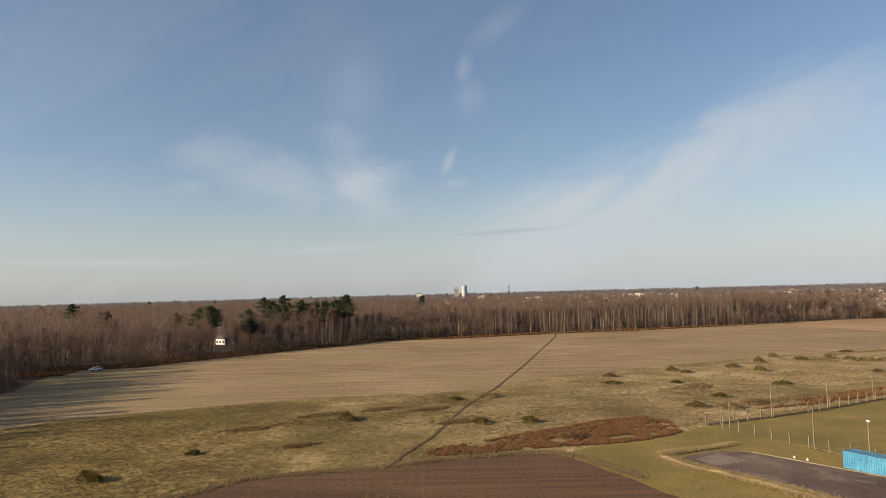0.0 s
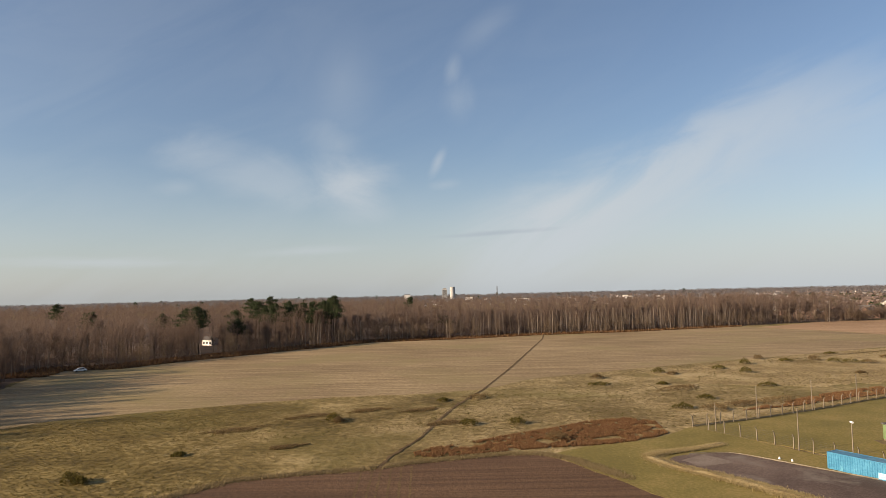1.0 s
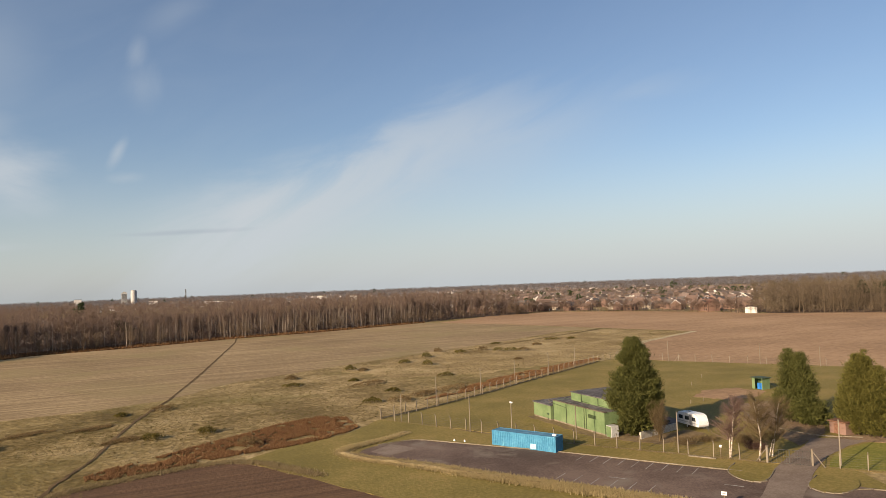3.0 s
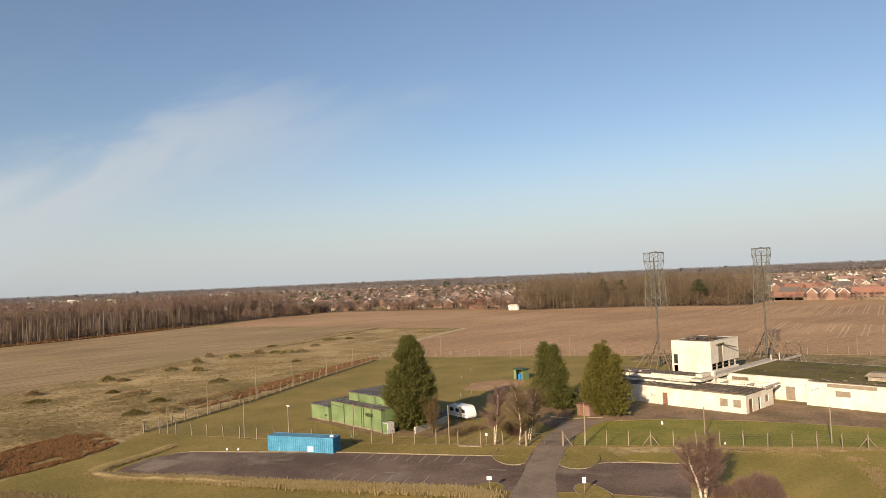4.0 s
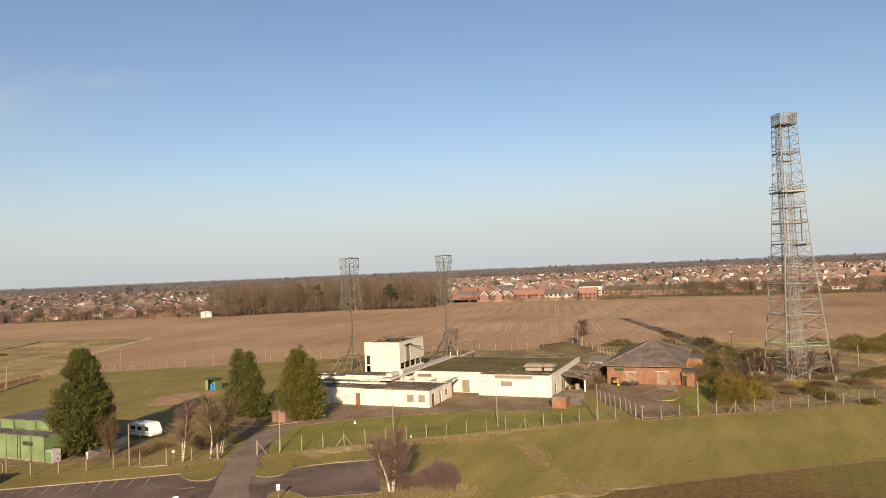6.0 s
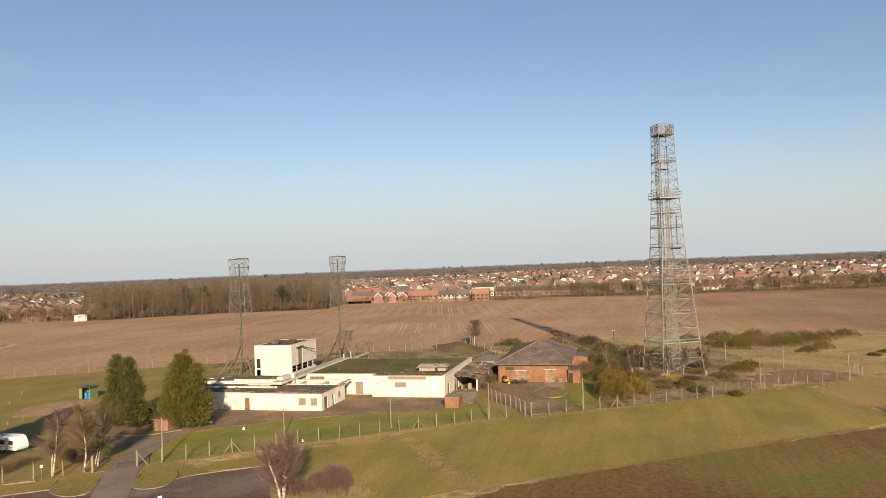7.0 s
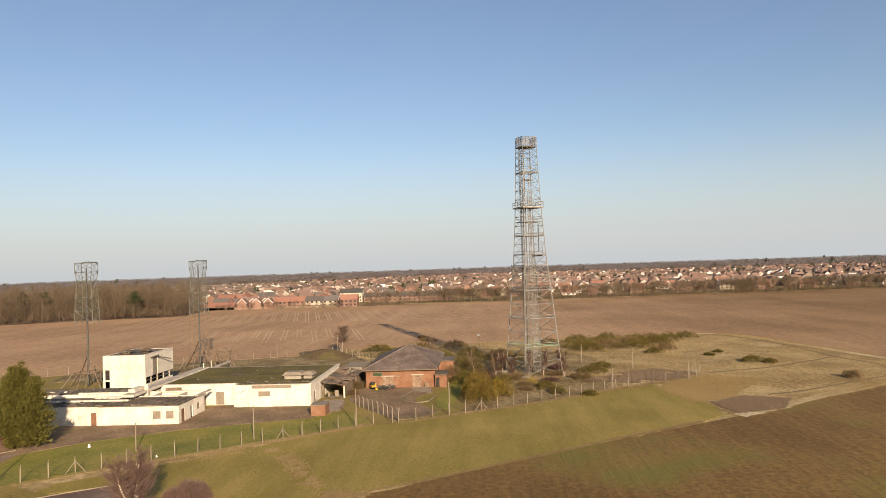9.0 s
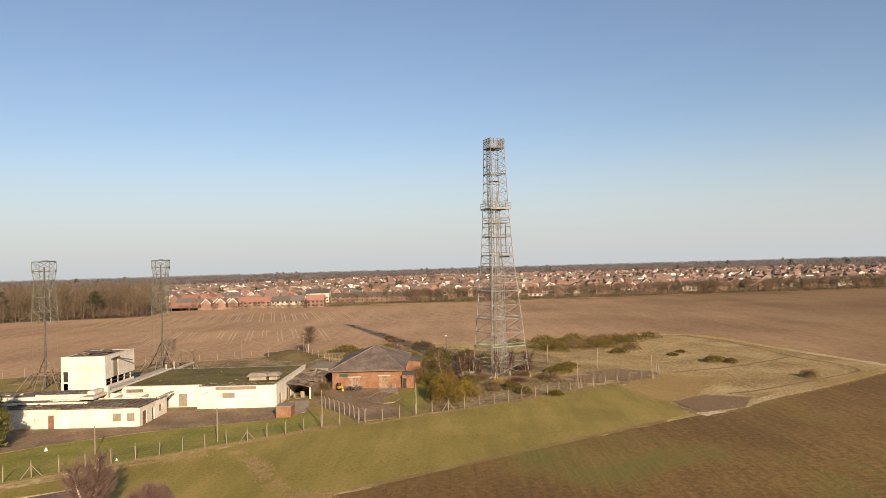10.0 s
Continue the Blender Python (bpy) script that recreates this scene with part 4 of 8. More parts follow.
fill(wall, "window", vent_front, M["stained_white"], 0.1)
end_doors = [(0.8, 0.05, 2.3, 2.45)]
wall = facade(low, "end_wall", (120.0, 54.8), (131.0, 54.8), 0, H1, end_doors + [(4.6, 0.1, 5.6, 2.3), (7.5, 1.0, 8.9, 2.2)], 0.3, M["whitewash"])
fill(wall, "door", end_doors[0], M["red_door"], 0.1)
fill(wall, "door", (4.6, 0.1, 5.6, 2.3), M["dark_void"], 0.2)
fill(wall, "window", (7.5, 1.0, 8.9, 2.2), M["board"], 0.1)
facade(low, "rear_wall", (131.0, 55.1), (131.0, 86.0), 0, H1 + 0.3, [], 0.3, M["whitewash"])
wall = facade(low, "side_wall", (119.9, 86.0), (119.9, 74.8), 0, H1, [(1.5, 0.1, 2.7, 2.3), (5.0, 1.0, 6.4, 2.2)], 0.3, M["whitewash"])
fill(wall, "door", (1.5, 0.1, 2.7, 2.3), M["dark_void"], 0.1)
fill(wall, "window", (5.0, 1.0, 6.4, 2.2), M["board"], 0.1)
flat_roof(low, 119.7, 55.0, 127.0, 69.0, H1, M["felt_roof"], 0.3, 0.2)
flat_roof(low, 120.4, 69.0, 126.6, 86.0, H1 - 0.12, M["felt_roof"], 0.25, 0.2)
local_part("roof_curb", boxes((127.3, 55.2, H1, 127.7, 75, H1 + 0.42), (131.0, 55.0, H1, 131.35, 80, H1 + 0.62), bevel=0.03), M["stained_white"], low)
flat_roof(low, 127.6, 56.0, 131.0, 86.0, H1 - 0.5, M["felt_roof"], 0.0, 0.2)
for beam_box in ((127.5, 58.0, H1 + 0.05, 131.2, 58.4, H1 + 0.4), (127.5, 63.0, H1 + 0.05, 131.2, 63.4, H1 + 0.4), (126.9, 54.3, H1 + 0.2, 133.4, 54.9, H1 + 0.42)):
    local_part("roof_beam", boxes(beam_box, bevel=0.02), M["concrete"], low)
local_part("parapet", boxes((123.4, 66.0, H1 + 0.204, 123.75, 86.0, H1 + 0.55), bevel=0.03), M["stained_white"], low)
for k in range(8):
    local_part("rafter", boxes((120.2, 56.4 + 1.2 * k, H1 + 0.204, 126.8, 56.52 + 1.2 * k, H1 + 0.32)), M["timber"], low)
debris(low, 120, 55, 127, 85, H1 + 0.21, 110, 5, M["rubble"], (0.12, 0.5))
debris(low, 128, 57, 131, 75, H1 - 0.25, 50, 6, M["rubble"], (0.12, 0.45))

rng = random.Random(61)
for k in range(34):
    y = rng.uniform(55, 86)
    w, d = rng.uniform(0.5, 1.6), rng.uniform(0.25, 0.7)
    bm = bmesh.new()
    box(bm, -d, -w / 2, 0, d, w / 2, 0.05, pose(119.75 if y < 69 else 120.3, y, H1 + (0.22 if y < 69 else 0.1), rng.uniform(-4, 4), rng.uniform(4, 22), rng.uniform(-12, 12)))
    local_part("torn_felt", bm, M["felt_roof"], low)
for k in range(16):
    bm = bmesh.new()
    box(bm, -rng.uniform(0.4, 1.0), -0.2, 0, rng.uniform(0.4, 1.0), 0.3, 0.05, pose(rng.uniform(120.5, 130.5), 54.75, H1 + 0.2, rng.uniform(4, 18), rng.uniform(-4, 4), rng.uniform(-8, 8)))
    local_part("torn_felt", bm, M["felt_roof"], low)

# rear range between the low block and the tower
rear = empty("rear_white_building", (132.0, 66.5, 0), 0, "flat-roofed white rear wing with pale blue-grey felt", "building")
wall = facade(rear, "front_wall", (131.6, 92.0), (131.6, 66.5), 0, 3.5, [(3, 1.2, 6, 2.6)], 0.3, M["whitewash"])
fill(wall, "window", (3, 1.2, 6, 2.6), M["board"], 0.1, M["board"], 2)
facade(rear, "side_wall", (137.6, 92.0), (131.9, 92.0), 0, 3.5, [], 0.3, M["whitewash"])
facade(rear, "rear_wall", (137.6, 66.8), (137.6, 91.7), 0, 3.5, [], 0.3, M["whitewash"])
flat_roof(rear, 131.6, 68.3, 137.3, 92.0, 3.5, M["felt_roof"], 0.2, 0.2)
debris(rear, 132, 69, 137, 91, 3.71, 60, 8, M["rubble"], (0.15, 0.6))
debris(rear, 131.8, 84, 135, 91, 3.71, 3, 9, M["stained_white"], (0.4, 1.0), "fallen_panel")

# covered way along the hall
way = empty("covered_way", (124.5, 66.2, 0), 0, "long white concrete covered way with flat canopy roof", "covered way")
local_part("wall", boxes((129.0, 66.0, 0, 158.0, 66.9, 3.6)), M["stained_white"], way)
local_part("canopy", boxes((124.5, 65.4, 4.05, 160.0, 67.9, 4.5), bevel=0.04), M["stained_white"], way)
local_part("roof_sheet", boxes((124.8, 65.7, 4.504, 159.7, 67.6, 4.56)), M["concrete"], way)
for x in (139.2, 141.4, 144.0, 147.0, 150.5, 154.0):
    local_part("post", boxes((x, 65.5, 3.6, x + 0.25, 65.8, 4.05)), M["concrete"], way)
local_part("pier", boxes((129.6, 65.3, 0, 130.3, 66.0, 5.6), (126.6, 66.3, 4.56, 130.4, 67.6, 5.2), bevel=0.03), M["stained_white"], way)
for x in (157.5, 162.0):
    local_part("roof_post", boxes((x, 65.8, 4.0, x + 0.2, 66.0, 5.7), bevel=0.02), M["stained_white"], way)
local_part("kerb_beam", boxes((160.0, 65.6, 3.6, 174, 66.2, 4.0)), M["concrete"], way)

# main hall
hall = empty("white_hall", (133.5, 34.5, 0), 0, "large whitewashed derelict hall with mossy flat roof", "building")
H2 = 4.25
wall = facade(hall, "front_wall", (133.5, 49.9), (133.5, 34.5), 0, H2, [(4.9, 2.05, 7.3, 3.05)], 0.35, M["whitewash"])
fill(wall, "window", (4.9, 2.05, 7.3, 3.05), M["board"], 0.1, M["board"], 1)
part("fascia_panel", boxes((3.6, -0.07, H2 - 0.62, 11.5, -0.003, H2 + 0.22)), M["board"], wall, "weathered brown fascia board")
part("conduit", bars(((0.8, -0.06, 2.7), (2.2, -0.06, 3.3), 0.04)), M["timber"], wall)
wall = facade(hall, "recess_wall", (136.0, 65.8), (136.0, 49.9), 0, H2, [(0.9, 3.1, 4.3, 3.8), (8.0, 0.1, 9.3, 2.6), (11.3, 0.15, 13.0, 2.7)], 0.35, M["whitewash"])
for h in ((8.0, 0.1, 9.3, 2.6), (11.3, 0.15, 13.0, 2.7)):
    fill(wall, "door", h, M["board"], 0.1, M["board"], 1)
fill(wall, "window", (0.9, 3.1, 4.3, 3.8), M["timber"], 0.1, M["board"], 2)
wall = facade(hall, "recess_side", (133.85, 49.9), (136.0, 49.9), 0, H2, [(0.7, 0.1, 1.7, 2.6)], 0.3, M["whitewash"])
wall.matrix_local = hall.matrix_world.inverted() @ pose(136.0, 49.9, 0, 0, 0, 180)
fill(wall, "door", (0.7, 0.1, 1.7, 2.6), M["timber"], 0.1)
wall = facade(hall, "side_wall", (133.85, 34.5), (160.0, 34.5), 0, H2, [(2.0, 0.1, 3.4, 2.4), (9.0, 0.1, 11.5, 2.6)], 0.35, M["whitewash"])
fill(wall, "door", (2.0, 0.1, 3.4, 2.4), M["timber"], 0.1)
fill(wall, "door", (9.0, 0.1, 11.5, 2.6), M["timber"], 0.1)
facade(hall, "rear_wall", (160.0, 34.85), (160.0, 65.5), 0, H2, [], 0.35, M["whitewash"])
local_part("roof", boxes((133.9, 34.9, H2 - 0.25, 159.6, 49.6, H2 + 0.02), (136.4, 49.6, H2 - 0.25, 159.6, 65.4, H2 + 0.02)), M["moss_roof"], hall)
local_part("coping", boxes((133.4, 34.35, H2 + 0.004, 160.2, 34.95, H2 + 0.2), (133.4, 34.95, H2 + 0.004, 133.95, 50.0, H2 + 0.12), (135.9, 50.0, H2 + 0.004, 136.45, 65.4, H2 + 0.12), bevel=0.02), M["stained_white"], hall)
debris(hall, 134, 35, 138, 50, H2 + 0.02, 80, 11, M["rubble"], (0.12, 0.45))
debris(hall, 140, 36, 158, 64, H2 + 0.02, 25, 12, M["rubble"], (0.1, 0.35))


def roof_vent(x, y, lx, ly):
    """A louvred box on the roof under a splayed lid."""
    v = empty("roof_vent", (x, y, H2 + 0.02), 0, "weathered brown roof vent with a hipped lid", "roof vent", "roof vents")
    part("base", boxes((-lx / 2, -ly / 2, 0, lx / 2, ly / 2, 0.75)), M["concrete"], v)
    bm = bmesh.new()
    lo = [bm.verts.new((sx * (lx / 2 + 0.5), sy * (ly / 2 + 0.5), 0.78)) for sx, sy in ((-1, -1), (1, -1), (1, 1), (-1, 1))]
    hi = [bm.verts.new((sx * (lx / 2 - 0.2), sy * (ly / 2 - 0.15), 1.4)) for sx, sy in ((-1, -1), (1, -1), (1, 1), (-1, 1))]
    bm.faces.new(lo[::-1])
    bm.faces.new(hi)
    for k in range(4):
        bm.faces.new((lo[k], lo[(k + 1) % 4], hi[(k + 1) % 4], hi[k]))
    part("lid", bm, M["board"], v)
    for k in range(3):
        part("louvre", boxes((-lx / 2 - 0.05, -ly / 2 - 0.05, 0.15 + 0.2 * k, lx / 2 + 0.05, ly / 2 + 0.05, 0.21 + 0.2 * k)), M["board"], v)


roof_vent(141.5, 40.0, 2.6, 3.4)
roof_vent(141.5, 36.9, 2.0, 1.7)

# white tower block
tower = empty("white_tower_block", (147.9, 75.0, 0), 0, "tall white concrete block with an overhanging upper storey", "building")
H3 = 9.0
win = [(0.5, 3.7, 1.5, 5.9), (0.5, 1.5, 1.5, 3.4)]
wall = facade(tower, "front_wall", (147.9, 84.6), (147.9, 75.0), 0.0, H3, win, 0.35, M["whitewash"])
fill(wall, "window", win[0], M["board"], 0.12, M["board"])
fill(wall, "window", win[1], M["stained_white"], 0.05)
wall = facade(tower, "side_wall", (148.25, 75.0), (161.5, 75.0), 4.1, H3, [(3.2, 4.1, 5.4, 8.3)], 0.35, M["whitewash"])
fill(wall, "loading_door", (3.2, 4.1, 5.4, 8.3), M["board"], 0.12)
part("hoist_beam", bars(((1.6, -0.35, 8.25), (5.4, -0.35, 8.35), 0.14), ((4.0, 0.1, 8.3), (9.3, -1.4, 7.0), 0.12), ((2.4, 0.1, 8.2), (2.4, -0.4, 8.2), 0.09)), M["timber"], wall)
facade(tower, "rear_wall", (161.5, 75.35), (161.5, 84.6), 4.0, H3, [], 0.35, M["whitewash"])
facade(tower, "far_wall", (161.15, 84.6), (148.25, 84.6), 4.0, H3, [], 0.35, M["whitewash"])
# closed box whose black colour stands in for the storey's inner shade
local_part("podium", boxes((147.95, 77.5, 0, 161.4, 84.5, 6.0)), M["dark_void"], tower, "dark solid box painting the shade of an open storey")
local_part("corner_wall", boxes((148.0, 75.05, 0, 148.3, 77.5, 6.0)), M["whitewash"], tower)
for k in range(4):
    local_part("pillar", boxes((150.8 + 3.0 * k, 75.12, 2.604, 151.0 + 3.0 * k, 75.4, 4.096)), M["concrete"], tower)
local_part("window_rail", boxes((148.3, 75.15, 3.3, 161.3, 75.25, 3.4)), M["board"], tower)
local_part("lower_wall", boxes((148.3, 75.12, 0, 161.45, 75.42, 2.6)), M["whitewash"], tower)
local_part("roof", boxes((148.3, 75.4, H3 - 0.3, 161.1, 84.2, H3 - 0.05)), M["felt_roof"], tower)
local_part("roof_curb", boxes((147.85, 74.95, H3 + 0.004, 161.55, 75.4, H3 + 0.16), (147.85, 75.4, H3 + 0.004, 148.3, 84.6, H3 + 0.1), bevel=0.02), M["stained_white"], tower)
for x, y in ((152, 81.2), (154, 77.8)):
    local_part("roof_cowl", boxes((x - 0.7, y - 0.8, H3 - 0.05, x + 0.7, y + 0.8, H3 + 0.35), (x - 1.1, y - 1.4, H3 + 0.35, x + 1.1, y + 1.4, H3 + 0.5), (x - 0.7, y - 0.9, H3 + 0.5, x + 0.7, y + 0.9, H3 + 0.75), bevel=0.04), M["felt_roof"], tower)

# tumbledown lean-to behind the hall
shed = empty("derelict_lean_to", (141, 29, 0), 0, "tumbledown lean-to with a broken sheet roof", "shed")
local_part("wall", boxes((152, 29.0, 0, 172, 29.3, 2.6), (141.2, 29.4, 0, 152, 29.7, 2.3)), M["timber"], shed)
local_part("front_post", boxes((141, 33.8, 0, 141.3, 34.1, 2.7)), M["timber"], shed)
local_part("front_post", boxes((141, 29.4, 0, 141.3, 29.7, 2.4)), M["stained_white"], shed)
rng = random.Random(3)
for k in range(15):
    for j in range(3):
        if rng.random() < 0.9:
            x, y = 140.8 + 1.5 * k, 29.1 + 1.75 * j
            bm = bmesh.new()
            box(bm, 0, 0, 0, 1.55, 1.8, 0.05, pose(x, y, 2.45 + 0.3 * j + rng.uniform(-0.08, 0.14), 9 + rng.uniform(-4, 5), rng.uniform(-5, 5), rng.uniform(-6, 6)))
            local_part("roof_sheet", bm, M["rust_panel" if rng.random() < 0.6 else "felt_roof"], shed)
debris(shed, 141, 30, 163, 34, 2.95, 60, 15, M["rubble"], (0.12, 0.5))
debris(shed, 141.3, 30, 144, 33.6, 0.1, 60, 16, M["rubble"], (0.12, 0.5))
local_part("back_room", boxes((162, 29.5, 0, 172, 34.2, 3.2), bevel=0.05), M["board"], shed)
for r in ((141.8, 30.9, 0, 142.1, 31.7, 1.5), (142, 32.8, 0, 142.8, 33.2, 1.0)):
    local_part("ruined_wall", boxes(r, bevel=0.04), M["board"], shed)


# brick store with a hipped tiled roof
store = empty("brick_building", (151.5, 11.5, 0), 0, "single-storey red brick building with hipped tiled roof", "building")
H4 = 4.05
BRICK_HOLES = [(1.5, 2.6, 3.7, 3.5), (3.7, 0.05, 6.1, 2.5), (6.7, 2.2, 7.6, 2.8), (10.3, 0.05, 12.5, 2.7)]
wall_f = facade(store, "front_wall", (151.5, 26.8), (151.5, 11.5), 0, H4, BRICK_HOLES, 0.35, M["brick"])
fill(wall_f, "window", BRICK_HOLES[0], M["green_dark"], 0.08, M["board"])
fill(wall_f, "door", BRICK_HOLES[1], M["rust_panel"], 0.1, M["rust_panel"], 1)
fill(wall_f, "vent", BRICK_HOLES[2], M["rust_panel"], 0.1)
fill(wall_f, "door", BRICK_HOLES[3], M["rust_panel"], 0.1, M["rust_panel"], 1)
part("lintel", boxes((3.4, -0.05, 2.5, 6.4, 0.1, 2.72)), M["concrete"], wall_f)
part("lintel", boxes((10.0, -0.05, 2.7, 12.8, 0.1, 2.92)), M["concrete"], wall_f)
part("meter_box", boxes((13.0, -0.5, 0, 14.0, -0.004, 1.1), bevel=0.02), M["rust_panel"], wall_f)
facade(store, "side_wall", (151.85, 11.5), (177.5, 11.5), 0, H4, [], 0.35, M["brick"])
facade(store, "rear_wall", (177.5, 11.85), (177.5, 26.8), 0, H4, [], 0.35, M["brick"])
facade(store, "far_wall", (177.15, 26.8), (151.85, 26.8), 0, H4, [], 0.35, M["brick"])
EAVES = [(150.8, 10.8), (178.2, 10.8), (178.2, 27.5), (150.8, 27.5)]
APEX = Vector((164.3, 18.3, 8.1))
bm = bmesh.new()
lo = [bm.verts.new((x, y, H4 + 0.05)) for x, y in EAVES]
lo2 = [bm.verts.new((x, y, H4 - 0.12)) for x, y in EAVES]
top = bm.verts.new(APEX)
for k in range(4):
    bm.faces.new((lo[k], lo[(k + 1) % 4], top))
    bm.faces.new((lo2[k], lo2[(k + 1) % 4], lo[(k + 1) % 4], lo[k]))
bm.faces.new(lo2[::-1])
roof = local_part("roof", bm, M["slate_tile"], store)
local_part("hip_ridge", bars(*[((x, y, H4 + 0.08), APEX + Vector((0, 0, 0.03)), 0.085) for x, y in EAVES]), M["ridge_tile"], store)
local_part("gutter", boxes((150.55, 10.7, H4 - 0.16, 150.75, 27.6, H4 - 0.02)), M["timber"], store)
annex = empty("brick_annex", (151.5, 8.6, 0), 0, "small brick annex with a flat concrete roof", "building")
local_part("wall", boxes((150.6, 8.9, 0, 156.5, 11.4, 2.7)), M["brick"], annex)
local_part("rear_wall", boxes((163.5, 8.0, 0, 170.5, 11.4, 3.9)), M["brick"], annex)
local_part("roof", boxes((150.4, 8.7, 2.704, 156.6, 11.45, 2.9), bevel=0.03), M["felt_roof"], annex)
local_part("rear_roof", boxes((163.3, 7.8, 3.904, 170.7, 11.45, 4.1), bevel=0.03), M["felt_roof"], annex)
local_part("door", boxes((150.55, 10.5, 0, 150.596, 11.3, 2.2)), M["dark_void"], annex)

bunker = empty("brick_bin", (123.9, 29.4, 0), 0, "small square red brick store with a flat lid", "brick store")
local_part("wall", boxes((123.9, 29.5, 0, 127.3, 32.2, 1.95), bevel=0.02), M["brick"], bunker)
local_part("lid", boxes((123.8, 29.4, 1.954, 127.4, 32.3, 2.1), bevel=0.02), M["board"], bunker)

kiosk = empty("brick_kiosk", (102.6, 76.6, 0), 0, "small red brick kiosk under a tree", "kiosk")
local_part("wall", boxes((102.6, 75.5, 0, 104.6, 78.3, 1.9)), M["town_brick"], kiosk)
local_part("roof", boxes((102.3, 75.3, 1.904, 104.9, 78.5, 2.1), bevel=0.03), M["red_door"], kiosk)
local_part("door", boxes((102.53, 76.6, 0.1, 102.596, 77.5, 1.7)), M["red_door"], kiosk)

# green plant building
green = empty("green_building", (71.3, 95.8, 0), 0, "pale green painted flat-roofed building with stepped blocks", "building")
wall = facade(green, "front_wall", (71.4, 111.6), (71.4, 96.0), 0.35, 3.85, [(11.0, 2.35, 13.3, 3.0)], 0.25, M["green_paint"])
fill(wall, "louvre", (11.0, 2.35, 13.3, 3.0), M["green_dark"], 0.08, M["green_dark"], 4)
for x in (0.1, 4.4, 9.9, 10.5):
    part("downpipe", bars(((x, -0.08, 0.3), (x, -0.08, 3.8), 0.06)), M["green_dark"], wall)
part("pipe", bars(((0.2, -0.09, 3.35), (4.3, -0.09, 3.1), 0.05)), M["green_dark"], wall)
part("flashing", boxes((-0.1, -0.12, 3.854, 15.75, 0.5, 3.98)), M["felt_roof"], wall)
facade(green, "end_wall", (71.65, 96.0), (84.0, 96.0), 0.35, 3.85, [], 0.25, M["green_paint"])
facade(green, "rear_wall", (84.0, 96.25), (84.0, 111.6), 0.35, 3.85, [], 0.25, M["green_paint"])
facade(green, "far_wall", (83.75, 111.6), (71.65, 111.6), 0.35, 3.85, [], 0.25, M["green_paint"])
local_part("plinth", boxes((71.45, 96.05, 0, 83.95, 111.55, 0.35)), M["kerb"], green)
local_part("roof", boxes((71.6, 96.2, 3.6, 83.8, 111.4, 3.84)), M["blue_felt"], green)
local_part("low_block", boxes((71.0, 111.9, 0.35, 80.5, 117.9, 2.75)), M["green_paint"], green)
local_part("low_plinth", boxes((71.05, 111.95, 0, 80.45, 117.85, 0.346)), M["kerb"], green)
local_part("low_roof", boxes((70.8, 111.75, 2.754, 80.7, 118.1, 2.95), bevel=0.03), M["blue_felt"], green)
local_part("upper_block", boxes((74.4, 97.5, 3.84, 83.0, 109.9, 5.3)), M["green_paint"], green)
local_part("upper_roof", boxes((74.2, 97.3, 5.304, 83.2, 110.1, 5.45), bevel=0.03), M["blue_felt"], green)
for y in (101.6, 106.6):
    local_part("downpipe", bars(((74.3, y, 3.9), (74.3, y, 5.2), 0.06), ((74.3, y, 4.05), (74.3, y - 2.4, 4.0), 0.05)), M["green_dark"], green)
debris(green, 72, 112, 80, 117.5, 2.95, 30, 21, M["rubble"], (0.1, 0.4))
cab = empty("green_cabinet", (72.0, 94.4, 0), 0, "pale green metal cabinet beside the green building", "cabinet")
local_part("body", boxes((71.4, 94.3, 0, 72.9, 95.7, 1.9), bevel=0.03), M["grey_panel"], cab)
local_part("door", boxes((71.36, 94.4, 0.1, 71.397, 95.6, 1.8)), M["green_paint"], cab)
low_wall = empty("low_wall", (75.0, 91.5, 0), 0, "low white rendered wall of the store yard", "wall")
local_part("wall", boxes((0, 0, 0, 10.1, 0.35, 1.15), bevel=0.03), M["stained_white"], low_wall)
low_wall.matrix_world = pose(74.6, 90.8, 0, 0, 0, 14.3)
for ch in low_wall.children:
    ch.matrix_local = Matrix()
    for v in ch.data.vertices:
        v.co = Vector((v.co.x + 75.0, v.co.y + 91.5, v.co.z))
hut = empty("green_hut", (127.5, 114.0, 0), 0, "small green hut with blue drums in its open front", "hut")
local_part("wall", boxes((128.0, 116.2, 0, 130.3, 116.4, 2.5), (128.0, 113.6, 0, 130.3, 113.8, 2.5), (130.1, 113.8, 0, 130.3, 116.2, 2.5), (127.9, 115.6, 0, 128.0, 116.4, 2.5)), M["green_paint"], hut)
local_part("roof", boxes((127.6, 113.3, 2.504, 130.6, 116.7, 2.68), bevel=0.03), M["green_dark"], hut)
for y in (114.25, 115.1):
    local_part("drum", bars(((128.6, y, 0), (128.6, y, 1.4), 0.38), sides=12), M["blue_drum"], hut)


